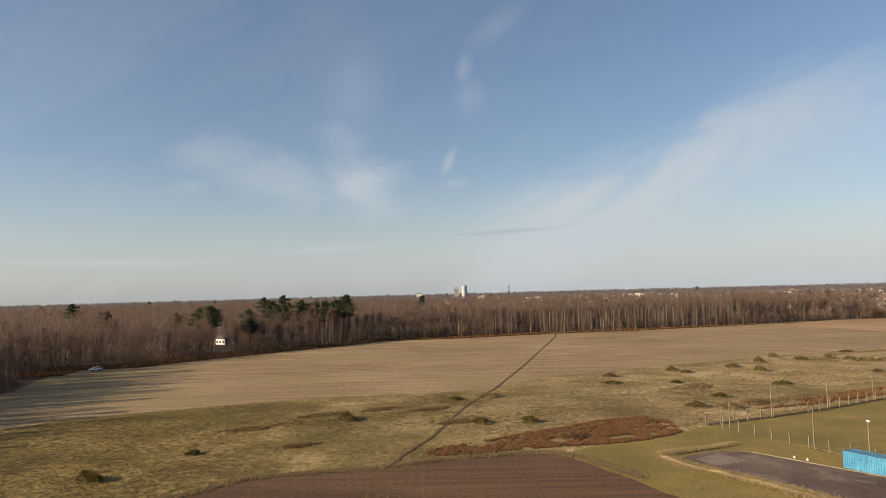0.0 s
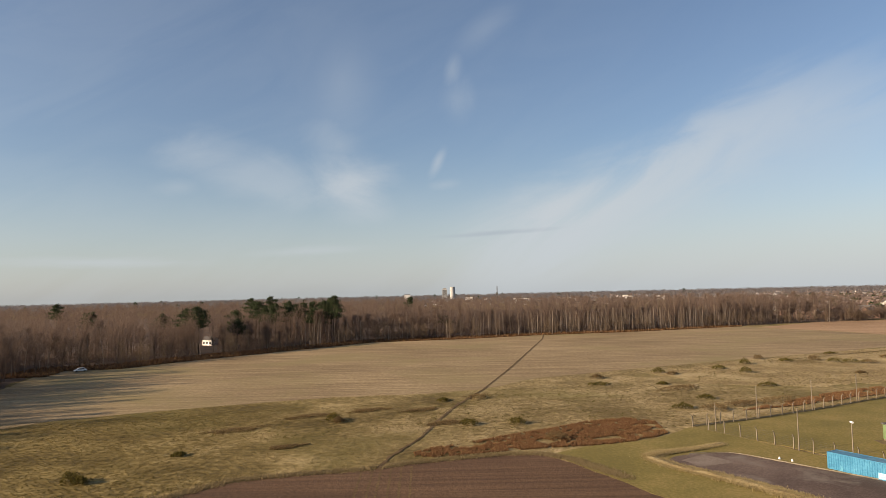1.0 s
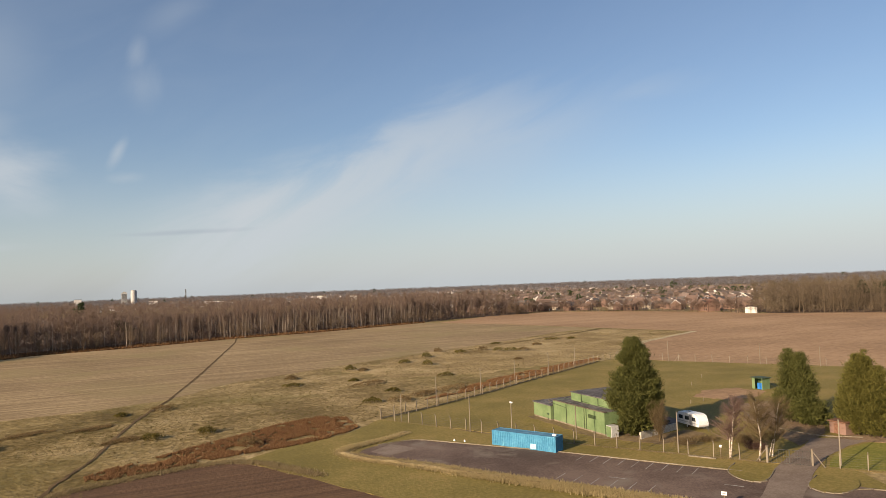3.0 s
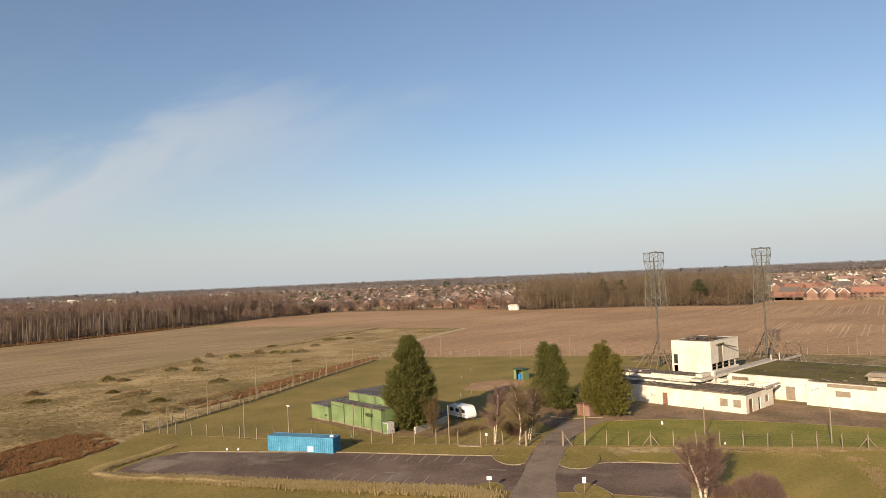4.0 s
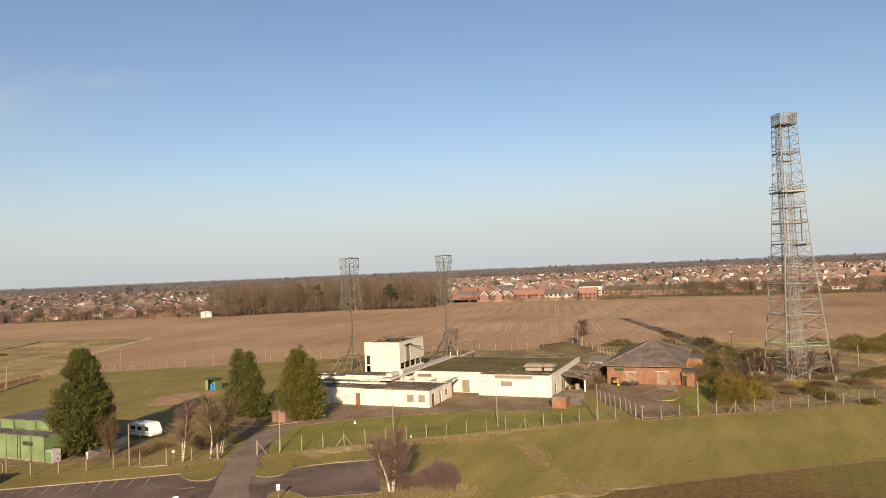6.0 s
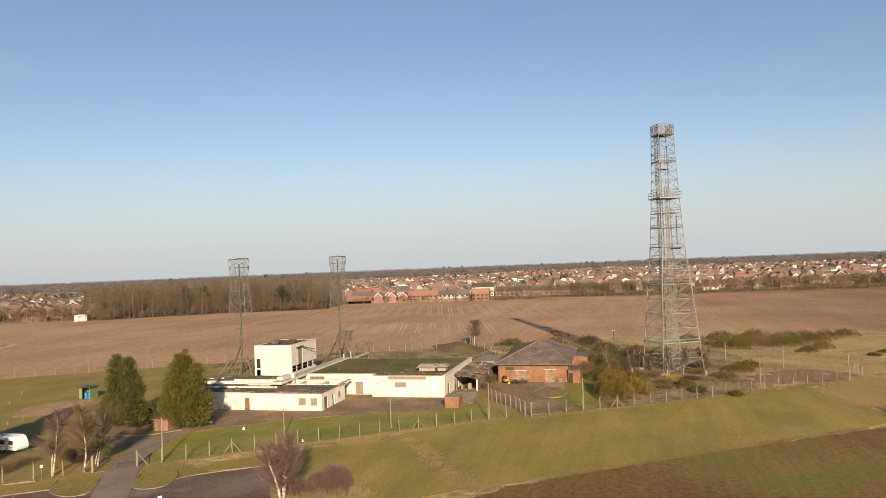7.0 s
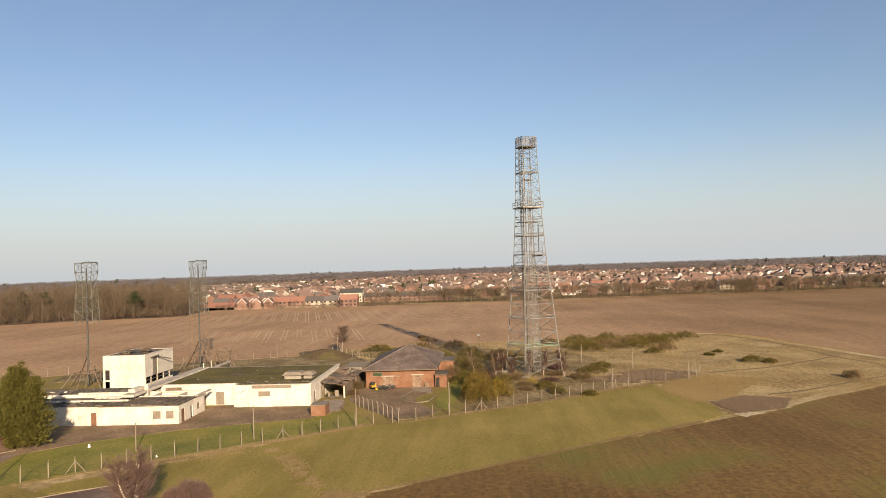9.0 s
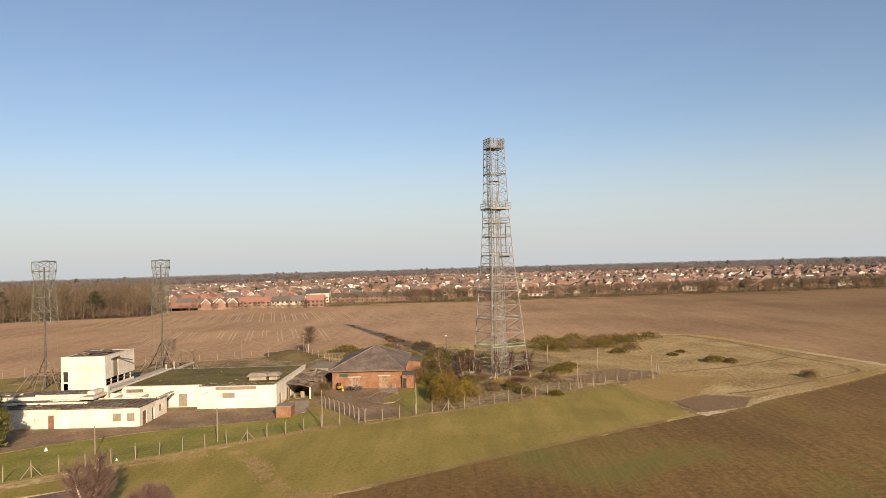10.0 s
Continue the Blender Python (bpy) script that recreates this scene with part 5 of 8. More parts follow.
# ---- masts, fences and things of the compound ----
def lattice(parent, levels, turn, leg_r, brace_r, mat, brace_mat, girts=True):
    """A four-legged lattice tower: levels are (height, half width). Legs, a ring and crossed braces for each bay are parts of their own."""
    def corner(k, z, h):
        a = radians(turn + 45 + 90 * k)
        return Vector((math.cos(a) * h * 1.414, math.sin(a) * h * 1.414, z))
    for k in range(4):
        part("leg", pole([corner(k, *a) for a in levels], leg_r), mat, parent)
    for a, b in zip(levels, levels[1:]):
        for k in range(4):
            n = (k + 1) % 4
            part("brace", bars((corner(k, *a), corner(n, *b), brace_r), (corner(n, *a), corner(k, *b), brace_r)), brace_mat, parent)
        if girts:
            part("girt", bars(*[(corner(k, *b), corner((k + 1) % 4, *b), brace_r * 1.3) for k in range(4)]), brace_mat, parent)


def rail_ring(half, z, turn, height=1.1):
    """A guard rail round a square platform, one welded piece."""
    bm = bmesh.new()
    m = pose(0, 0, z, 0, 0, turn)
    c = [m @ Vector((sx * half, sy * half, 0)) for sx, sy in ((-1, -1), (1, -1), (1, 1), (-1, 1))]
    for k in range(4):
        a, b = c[k], c[(k + 1) % 4]
        for dz in (height, height * 0.5):
            bar(bm, a + Vector((0, 0, dz)), b + Vector((0, 0, dz)), 0.05)
        for j in range(4):
            p = a.lerp(b, j / 4)
            bar(bm, p, p + Vector((0, 0, height)), 0.05)
    return bm


def deck(half, z, turn, thick=0.2):
    bm = bmesh.new()
    box(bm, -half, -half, 0, half, half, thick, pose(0, 0, z, 0, 0, turn))
    return bm


def ladder(x, y, z0, z1, width, turn):
    """A caged ladder or cable run: two stiles and its rungs."""
    bm = bmesh.new()
    m = pose(x, y, 0, 0, 0, turn)
    for s in (-width / 2, width / 2):
        bar(bm, m @ Vector((s, 0, z0)), m @ Vector((s, 0, z1)), 0.055)
    z = z0
    while z < z1:
        bar(bm, m @ Vector((-width / 2, 0, z)), m @ Vector((width / 2, 0, z)), 0.035)
        z += 0.9
    return bm


BIG = (167.5, -11.2)
BT = 24.0
big = empty("lattice_tower", (*BIG, 0), 0, "tall grey steel lattice tower with railed platforms", "tower")
LEVELS = [(0, 5.0), (6.9, 4.45), (13.4, 3.98), (20.0, 3.5), (26.0, 2.98), (31.0, 2.72), (35.5, 2.5), (39.8, 2.3), (44.0, 2.15), (48.2, 2.02), (52.2, 1.9), (54.6, 1.85)]
FINE = []
for a, b in zip(LEVELS, LEVELS[1:]):
    FINE += [a, ((a[0] + b[0]) / 2, (a[1] + b[1]) / 2)]
FINE.append(LEVELS[-1])
waist = next(k for k, (z, half) in enumerate(FINE) if z > 26.0)
lattice(big, FINE[:waist + 1], BT, 0.13, 0.055, M["steel"], M["steel"])
lattice(big, FINE[waist:], BT, 0.085, 0.034, M["steel"], M["steel"])


def shaft(dx, dy, half, z1, bay, r):
    """A slim lattice column inside the tower that carries ladders and feeders."""
    n = int(z1 / bay)
    corner = [Vector((dx + sx * half, dy + sy * half, 0)) for sx, sy in ((-1, -1), (1, -1), (1, 1), (-1, 1))]
    for c in corner:
        part("shaft_leg", bars((c, c + Vector((0, 0, z1)), r * 1.5)), M["steel"], big)
    for k in range(4):
        a, b = corner[k], corner[(k + 1) % 4]
        part("shaft_lacing", bars(*[(a + Vector((0, 0, bay * i)), b + Vector((0, 0, bay * (i + 1))), r) for i in range(n)], *[(a + Vector((0, 0, bay * i)), b + Vector((0, 0, bay * i)), r) for i in range(n)]), M["steel"], big)


shaft(0.1, 1.15, 0.5, 54.2, 1.5, 0.036)
shaft(-0.3, -0.25, 0.32, 44.0, 1.3, 0.032)
part("deck", deck(1.9, 54.4, BT, 0.25), M["steel_dark"], big)
part("guard_rail", rail_ring(1.9, 54.65, BT, 2.2), M["steel"], big)
part("guard_rail", rail_ring(1.9, 55.6, BT, 1.3), M["steel"], big)
for side in range(4):
    bm = bmesh.new()
    m = pose(0, 0, 54.7, 0, 0, BT + 90 * side)
    for k in range(15):
        x = -1.85 + 3.7 * k / 14
        bar(bm, m @ Vector((x, -1.86, 0)), m @ Vector((x, -1.86, 2.1)), 0.022)
    for k in range(7):
        bar(bm, m @ Vector((-1.85, -1.86, 0.3 * k + 0.15)), m @ Vector((1.85, -1.86, 0.3 * k + 0.15)), 0.022)
    part("guard_mesh", bm, M["steel"], big)
part("deck", deck(2.75, 39.7, BT, 0.3), M["steel"], big)
part("guard_rail", rail_ring(2.75, 40.0, BT, 1.2), M["steel"], big)
part("deck", deck(1.1, 46.6, BT, 0.12), M["steel"], big)
for z, half, mat in ((6.9, 4.6, "steel_green"), (13.4, 4.3, "steel"), (20.0, 3.6, "steel"), (23.6, 3.25, "steel"), (26.0, 3.0, "steel"), (28.6, 2.85, "steel"), (33.0, 2.65, "steel"), (36.4, 2.48, "steel"), (48.4, 2.02, "steel")):
    c = [pose(0, 0, z, 0, 0, BT) @ Vector((sx * half, sy * half, 0)) for sx, sy in ((-1, -1), (1, -1), (1, 1), (-1, 1))]
    up = Vector((0, 0, 0.7))
    for k in range(4):
        part("ring_beam", bars((c[k], c[(k + 1) % 4], 0.085)), M[mat], big)
        part("ring_rail", bars((c[k] + up, c[(k + 1) % 4] + up, 0.045)), M[mat], big)
    part("cross_beam", bars((c[0], c[2], 0.09)), M[mat], big)
    part("cross_beam", bars((c[1], c[3], 0.09)), M[mat], big)
part("ladder", ladder(-0.9, 1.6, 0, 54.4, 0.7, 70), M["steel_dark"], big)
part("ladder", ladder(-0.9, 0.9, 0, 39.7, 0.5, 70), M["steel"], big)
part("cable_run", ladder(-0.5, -0.6, 0, 52, 0.6, 80), M["steel"], big)
part("cable_run", ladder(-0.5, -1.3, 0, 26, 0.5, 80), M["steel"], big)
part("side_deck", bars(((-1.0, -3.0, 28.2), (-0.6, -0.6, 28.2), 0.16), ((-0.2, -3.0, 28.2), (0.2, -0.6, 28.2), 0.16), ((-0.6, -3.0, 28.2), (-0.6, -3.0, 30.5), 0.05), ((-0.6, -2.2, 36), (-0.6, -2.2, 29), 0.1)), M["steel_dark"], big)
part("outrigger", bars(((0.6, 3.6, 21.8), (-0.6, -8.2, 21.8), 0.14), ((0.4, 0, 26.0), (-0.6, -8.2, 21.8), 0.08), ((1.4, -2.0, 26.0), (0.4, -5.0, 21.8), 0.08), ((0.2, 2.4, 26.0), (-1.2, -3.8, 21.8), 0.08), ((2.2, -2.6, 21.8), (-0.6, -8.2, 21.8), 0.09),
                       ((-0.6, -5, 21.8), (-0.6, -5, 22.8), 0.05), ((-0.6, -8.2, 22.8), (-0.2, -2, 22.8), 0.05)), M["steel"], big)
for dx, dy in ((-2.0, 1.5), (2.0, -1.5)):
    part("aerial_bracket", bars(((dx, dy, 55.5), (dx * 1.35, dy * 1.35, 55.5), 0.05), ((dx * 1.35, dy * 1.35, 54.6), (dx * 1.35, dy * 1.35, 57.0), 0.06)), M["steel"], big)
for k in range(4):
    a = radians(BT + 45 + 90 * k)
    part("footing", boxes((math.cos(a) * 7.07 - 0.7, math.sin(a) * 7.07 - 0.7, -0.2, math.cos(a) * 7.07 + 0.7, math.sin(a) * 7.07 + 0.7, 0.35), bevel=0.05), M["concrete"], big)


def old_mast(x, y, turn, low_bay):
    """An old mast: one dark pole from a braced trestle, thin stay wires, and a lattice cage with a wide head frame above."""
    m = empty("lattice_mast", (x, y, 0), turn, "slim old lattice mast with a wide head frame", "mast", "old masts")
    base_z, mid_z, neck_z, top_z = low_bay
    for k in range(4):
        a = radians(45 + 90 * k)
        c = Vector((math.cos(a), math.sin(a), 0))
        part("stay_wire", bars((c * 2.9, c * 2.7 + Vector((0, 0, base_z)), 0.035)), M["timber"], m)
        d = Vector((-c.y, c.x, 0))
        part("trestle_leg", bars((c * 6.6, c * 0.4 + Vector((0, 0, 7.2)), 0.11), (c * 3.6 + d * 2.4, c * 1.4 + d * 0.2 + Vector((0, 0, 5.0)), 0.08), (c * 3.6 - d * 2.4, c * 1.4 - d * 0.2 + Vector((0, 0, 5.0)), 0.08)), M["timber"], m)
        part("trestle_rail", bars((c * 3.6 + Vector((0, 0, 3.4)), Vector((-c.y, c.x, 0)) * 3.6 + Vector((0, 0, 3.4)), 0.08)), M["timber"], m)
    h0, h1, h2, h3 = 2.15, 1.9, 1.25, 1.95
    lattice(m, [(base_z, h0), ((base_z + mid_z) / 2, (h0 + h1) / 2), (mid_z, h1)], 0, 0.085, 0.065, M["mast_steel"], M["mast_steel"])
    lattice(m, [(mid_z, h1), (neck_z, h2 + 0.35)], 0, 0.08, 0.06, M["mast_steel"], M["mast_steel"])
    lattice(m, [(neck_z, h2 + 0.35), ((neck_z + top_z) / 2, h3), (top_z, h3)], 0, 0.08, 0.06, M["mast_steel"], M["mast_steel"])
    part("head_frame", bars(((-h3, -h3, top_z), (h3, h3, top_z), 0.08), ((h3, -h3, top_z), (-h3, h3, top_z), 0.08), ((-h3, 0, top_z + 0.15), (h3 * 1.2, 0, top_z + 0.3), 0.07), ((0, -h3 * 1.25, top_z + 0.1), (0, h3, top_z), 0.09)), M["steel_dark"], m)
    part("feeder_pole", bars(((0, 0, 0), (0, 0, top_z - 1.2), 0.27, 0.15), sides=8), M["steel_dark"], m, "dark upright feeder pole")
    part("cross_arm", bars(((-0.1, -1.5, base_z * 0.78), (-0.1, 1.5, base_z * 0.78), 0.07)), M["mast_steel"], m)
    return m


old_mast(163.5, 97.2, 8, (15.2, 21.6, 25.6, 30.1))
old_mast(193.0, 81.7, 8, (14.8, 21.2, 26.2, 30.2))
small = empty("mast_stub", (184.5, 71.5, 0), 0, "short braced timber frame beside the mast", "mast")
lattice(small, [(0, 2.6), (3.0, 1.6), (5.6, 1.9)], 10, 0.1, 0.07, M["timber"], M["timber"])
part("top_frame", bars(((-2.2, 0, 5.6), (2.2, 0, 5.7), 0.12), ((0, -2.2, 5.65), (0, 2.2, 5.6), 0.12)), M["timber"], small)

# fence posts, each with a cranked head
post_bm = bmesh.new()
box(post_bm, -0.065, -0.065, -0.2, 0.065, 0.065, 2.05)
box(post_bm, -0.05, -0.05, 0, 0.05, 0.05, 0.5, pose(0, 0, 2.02, 38, 0, 0))
POST_MESH = bpy.data.meshes.new("post")
post_bm.to_mesh(POST_MESH)
post_bm.free()
POST_MESH.materials.append(M["post"])


def fence(line, step, label, strands=7, top=2.0, brace_every=0):
    """A wire fence: every post a part, and its wires strung from post to post."""
    base = empty("fence", (line[0][0], line[0][1], 0), 0, label, "fence", "compound fences")
    spots = along(line, step) + [(line[-1][0], line[-1][1], 0)]
    bm = bmesh.new()
    rng = random.Random(len(spots))
    for k, (x, y, deg) in enumerate(spots):
        ob = new("post", POST_MESH)
        ob.parent = base
        ob.matrix_local = pose(x - line[0][0], y - line[0][1], 0, rng.uniform(-2, 2), rng.uniform(-2, 2), deg)
        if brace_every and k % brace_every == brace_every // 2:
            d = Vector((math.cos(radians(deg)), math.sin(radians(deg)), 0))
            o = Vector((x - line[0][0], y - line[0][1], 0))
            part("stay", bars((o + d * 1.3, o + Vector((0, 0, 1.7)), 0.055)), M["post"], base)
            part("stay", bars((o - d * 1.3, o + Vector((0, 0, 1.7)), 0.055)), M["post"], base)
    for (xa, ya, _), (xb, yb, _) in zip(spots, spots[1:]):
        for s in range(strands):
            z = 0.15 + (top - 0.15) * s / (strands - 1)
            bar(bm, (xa - line[0][0], ya - line[0][1], z), (xb - line[0][0], yb - line[0][1], z), 0.009, sides=3)
    part("wire", bm, M["wire"], base)
    return base


CONCRETE = "wire fence on cranked concrete posts round the compound"
fence([(44.2, 132), (47.7, 125.9), (55.5, 109.2), (65.4, 91.9), (74.6, 78.5), (79.6, 70.6)], 3.55, CONCRETE)
fence([(83.0, 66.2), (90, 57.6), (95, 50.6), (101.6, 41), (107.2, 32.3), (115.7, 21.8), (117.6, 15.4)], 3.2, CONCRETE, brace_every=9)
fence([(117.6, 15.4), (124, 5.3), (129, -4.2), (136.6, -16.5), (144, -26), (148.5, -34), (153, -43.6), (157.5, -47.6), (163, -47.5)], 3.3, CONCRETE, brace_every=11)
fence([(44.2, 132), (59.4, 138.9), (74.3, 146.8), (88.8, 155.8), (104.8, 164.9), (119.7, 173.6), (135.4, 182.4), (147, 185)], 3.4, CONCRETE)
fence([(147, 185), (149.5, 171), (162, 148.3), (172, 132.8), (182, 115.5), (201, 88), (209, 59), (217.4, 48), (208.5, 42), (200, 37)], 5.0, "old wire fence with thin posts at the field edge", brace_every=9)
fence([(131, 24.6), (127.3, 21.9), (123.4, 18.9), (118.6, 15.6)], 1.9, "tall fence with cranked posts beside the brick yard")
fence([(200, 37), (185, 29), (178, 28)], 3.0, "old wire fence behind the brick building")


def gate(ax, ay, bx, by):
    g = empty("gate", (ax, ay, 0), math.degrees(math.atan2(by - ay, bx - ax)), "grey tubular steel double gate across the road", "gate")
    w = math.hypot(bx - ax, by - ay)
    for x in (0, w):
        part("gate_post", boxes((x - 0.13, -0.13, -0.2, x + 0.13, 0.13, 2.4), bevel=0.02), M["post"], g)
    for x0, x1 in ((0.2, w / 2 - 0.03), (w / 2 + 0.03, w - 0.2)):
        leaf = part("leaf", bars(((x0, 0, 0.15), (x0, 0, 2.0), 0.036), ((x1, 0, 0.15), (x1, 0, 2.0), 0.036), ((x0, 0, 0.15), (x1, 0, 0.15), 0.03), ((x0, 0, 2.0), (x1, 0, 2.0), 0.03), ((x0, 0, 1.1), (x1, 0, 1.1), 0.028)), M["steel_dark"], g)
        for k in range(7):
            x = x0 + (x1 - x0) * (k + 1) / 8
            part("rod", bars(((x, 0, 0.15), (x, 0, 2.0), 0.015)), M["steel_dark"], leaf)
    part("stay", bars(((w, 0, 2.1), (w + 1.5, -0.3, 0), 0.06)), M["post"], g)
    part("stay", bars(((0, 0, 2.1), (-1.5, 0.3, 0), 0.06)), M["post"], g)


gate(79.6, 70.6, 83.0, 66.2)


def lamp_post(x, y, h, head=False, mat="post"):
    p = empty("lamp_post" if head else "pole", (x, y, 0), 0, "thin lamp post with a small white head" if head else "tall thin concrete pole along the fence", "lamp post" if head else "pole", "poles")
    part("shaft", bars(((0, 0, -0.2), (0, 0, h), 0.11, 0.075), sides=6), M[mat], p)
    part("cap", boxes((-0.09, -0.09, h, 0.09, 0.09, h + 0.06)), M["post"], p)
    if head:
        part("head", bars(((0, -0.35, h + 0.1), (0, 0.35, h + 0.1), 0.16, 0.12), sides=6), M["white_paint"], p)


for x, y, h in ((86.4, 64.6, 6.1), (101.9, 53.4, 4.2), (107.7, 37.2, 5.2), (116.2, 22.4, 6.0), (124.2, 7.0, 5.5), (144.1, -25.6, 5.6), (154.6, -44.0, 5.4), (170.1, -35.2, 5.2), (183.2, -24.8, 4.8), (73.6, 81.3, 6.0), (47.0, 128.0, 5.2), (54.0, 111.8, 6.6),
                (59.4, 139.3, 6.3), (74.3, 147.2, 6.2), (88.8, 156.2, 6.0), (104.8, 165.3, 6.2), (119.7, 174.0, 6.0), (150.5, 168.5, 6.0), (163.5, 145.4, 6.0), (205, 63, 6.0), (212, 46, 6.2), (66.2, 96.8, 5.6), (171, 132, 5.5)):
    lamp_post(x, y, h)
lamp_post(60.9, 109.0, 4.8, True)
lamp_post(190.5, 2.0, 7.0, True)


def container(x, y, turn):
    c = empty("shipping_container", (x, y, 0.06), turn, "bright blue corrugated steel shipping container on grass", "container")
    L, W, H = 11.7, 2.35, 2.35
    bm = bmesh.new()
    for xa in (0, L - 0.14):
        for ya in (0, W - 0.14):
            box(bm, xa, ya, 0, xa + 0.14, ya + 0.14, H)
    for za in (0, H - 0.12):
        for ya in (0, W - 0.12):
            box(bm, 0.14, ya, za, L - 0.14, ya + 0.12, za + 0.12)
        for xa in (0, L - 0.12):
            box(bm, xa, 0.14, za, xa + 0.12, W - 0.14, za + 0.12)
    part("frame", bm, M["container_blue"], c)

    def corrugated(length, m, name, mat):
        bm = bmesh.new()
        prof, s = [], 0.0
        while s < length - 0.001:
            for ds, d in ((0.0, 0.0), (0.12, 0.0), (0.17, 0.05), (0.29, 0.05)):
                if s + ds <= length:
                    prof.append((s + ds, d))
            s += 0.34
        prof.append((length, 0.0))
        lo = [bm.verts.new(m @ Vector((a, d + 0.02, 0.1))) for a, d in prof]
        hi = [bm.verts.new(m @ Vector((a, d + 0.02, H - 0.1))) for a, d in prof]
        for k in range(len(prof) - 1):
            bm.faces.new((lo[k], lo[k + 1], hi[k + 1], hi[k]))
        return part(name, bm, mat, c)
    corrugated(L - 0.28, pose(0.14, 0, 0), "side_panel", M["container_blue"])
    corrugated(L - 0.28, pose(L - 0.14, W, 0, 0, 0, 180), "side_panel", M["container_blue"])
    corrugated(W - 0.28, pose(L, 0.14, 0, 0, 0, 90), "end_panel", M["container_blue"])
    corrugated(W - 0.28, pose(0, W - 0.14, 0, 0, 0, -90), "end_panel", M["container_blue"])
    part("roof_panel", boxes((0.12, 0.12, H - 0.1, L - 0.12, W - 0.12, H - 0.03)), M["container_top"], c)
    part("floor", boxes((0.1, 0.1, 0.02, L - 0.1, W - 0.1, 0.12)), M["timber"], c)
    part("notice_panel", boxes((7.2, -0.03, 0.15, 8.25, 0.015, 0.95)), M["pale_blue"], c, "faded pale blue panel")
    part("roof_box", boxes((10.7, 0.8, H, 11.3, 1.2, H + 0.25), bevel=0.03), M["white_paint"], c)


container(52.72, 101.1, -62.0)


def caravan(x, y, turn):
    c = empty("caravan", (x, y, 0.07), turn, "white touring caravan parked beside the tree", "caravan")
    prof = [(0.0, 0.55), (0.15, 1.6), (0.55, 2.35), (0.95, 2.5), (4.8, 2.55), (5.4, 2.35), (5.85, 1.5), (5.95, 0.85), (5.8, 0.5), (0.1, 0.5)]
    bm = bmesh.new()
    a = [bm.verts.new((px, 0, pz)) for px, pz in prof]
    b = [bm.verts.new((px, 2.15, pz)) for px, pz in prof]
    bm.faces.new(a)
    bm.faces.new(b[::-1])
    for k in range(len(prof)):
        bm.faces.new((a[k], b[k], b[(k + 1) % len(prof)], a[(k + 1) % len(prof)]))
    bmesh.ops.recalc_face_normals(bm, faces=bm.faces[:])
    part("body", bevelled(bm, 0.06), M["white_paint"], c)
    for x0, x1 in ((0.8, 1.9), (2.5, 3.5), (4.3, 5.2)):
        part("window", boxes((x0, -0.03, 1.35, x1, 0.01, 2.0), bevel=0.01), M["window_dark"], c)
    w = part("window", boxes((0, 0.3, 0, 0.03, 1.85, 0.7), bevel=0.01), M["window_dark"], c)
    w.matrix_local = pose(5.78, 0, 1.52, 0, -26, 0)
    part("door", boxes((3.65, -0.025, 0.65, 4.2, 0.01, 2.3)), M["grey_panel"], c)
    part("skirt_stripe", boxes((0.25, -0.02, 0.95, 5.75, 0.01, 1.05)), M["grey_panel"], c)
    for y in (0.08, 1.95):
        wh = part("wheel", bars(((2.9, y, 0.33), (2.9, y + 0.16, 0.33), 0.33), sides=16), M["tyre"], c)
        part("rim", bars(((2.9, y - 0.01, 0.33), (2.9, y + 0.17, 0.33), 0.19), sides=12), M["grey_panel"], wh)
    part("tow_bar", bars(((5.9, 0.6, 0.5), (7.2, 1.07, 0.45), 0.05), ((5.9, 1.5, 0.5), (7.2, 1.07, 0.45), 0.05), ((7.1, 1.07, 0.5), (7.1, 1.07, 0.0), 0.04)), M["steel_dark"], c)
    part("roof_hatch", boxes((1.8, 0.7, 2.5, 2.5, 1.4, 2.66), bevel=0.03), M["grey_panel"], c)


caravan(87.1, 96.4, -95)


def tarped_load(x, y, turn, l, w, h, seed):
    t = empty("covered_trailer", (x, y, 0.07), turn, "low trailer under a pale crumpled sheet", "trailer", "covered trailers")
    rng = random.Random(seed)
    bm = bmesh.new()
    n, k = 9, 6
    grid = [[bm.verts.new((l * i / n, w * j / k, h * (0.45 + 0.55 * math.sin(math.pi * (i + 0.6) / (n + 1.2)) * math.sin(math.pi * (j + 0.5) / (k + 1))) + rng.uniform(-0.12, 0.12))) for j in range(k + 1)] for i in range(n + 1)]
    for i in range(n):
        for j in range(k):
            bm.faces.new((grid[i][j], grid[i + 1][j], grid[i + 1][j + 1], grid[i][j + 1]))
    rim = [grid[i][0] for i in range(n + 1)] + [grid[n][j] for j in range(1, k + 1)] + [grid[i][k] for i in range(n - 1, -1, -1)] + [grid[0][j] for j in range(k - 1, 0, -1)]
    low_r = [bm.verts.new((v.co.x, v.co.y, 0.25)) for v in rim]
    for a in range(len(rim)):
        bm.faces.new((rim[a], low_r[a], low_r[(a + 1) % len(rim)], rim[(a + 1) % len(rim)]))
    part("sheet", bm, M["grey_panel"], t)
    for yy in (0.1, w - 0.1):
        part("wheel", bars(((l * 0.5, yy - 0.08, 0.27), (l * 0.5, yy + 0.08, 0.27), 0.27), sides=12), M["tyre"], t)


tarped_load(80.6, 93.2, 12, 2.6, 1.4, 0.8, 1)
tarped_load(84.6, 98.4, 60, 2.4, 1.4, 0.8, 2)
tarped_load(87.2, 101.2, 30, 2.4, 1.4, 0.9, 3)

digger = empty("yellow_digger", (150.0, 25.0, 0.12), 30, "small yellow digger parked by the brick wall", "digger")
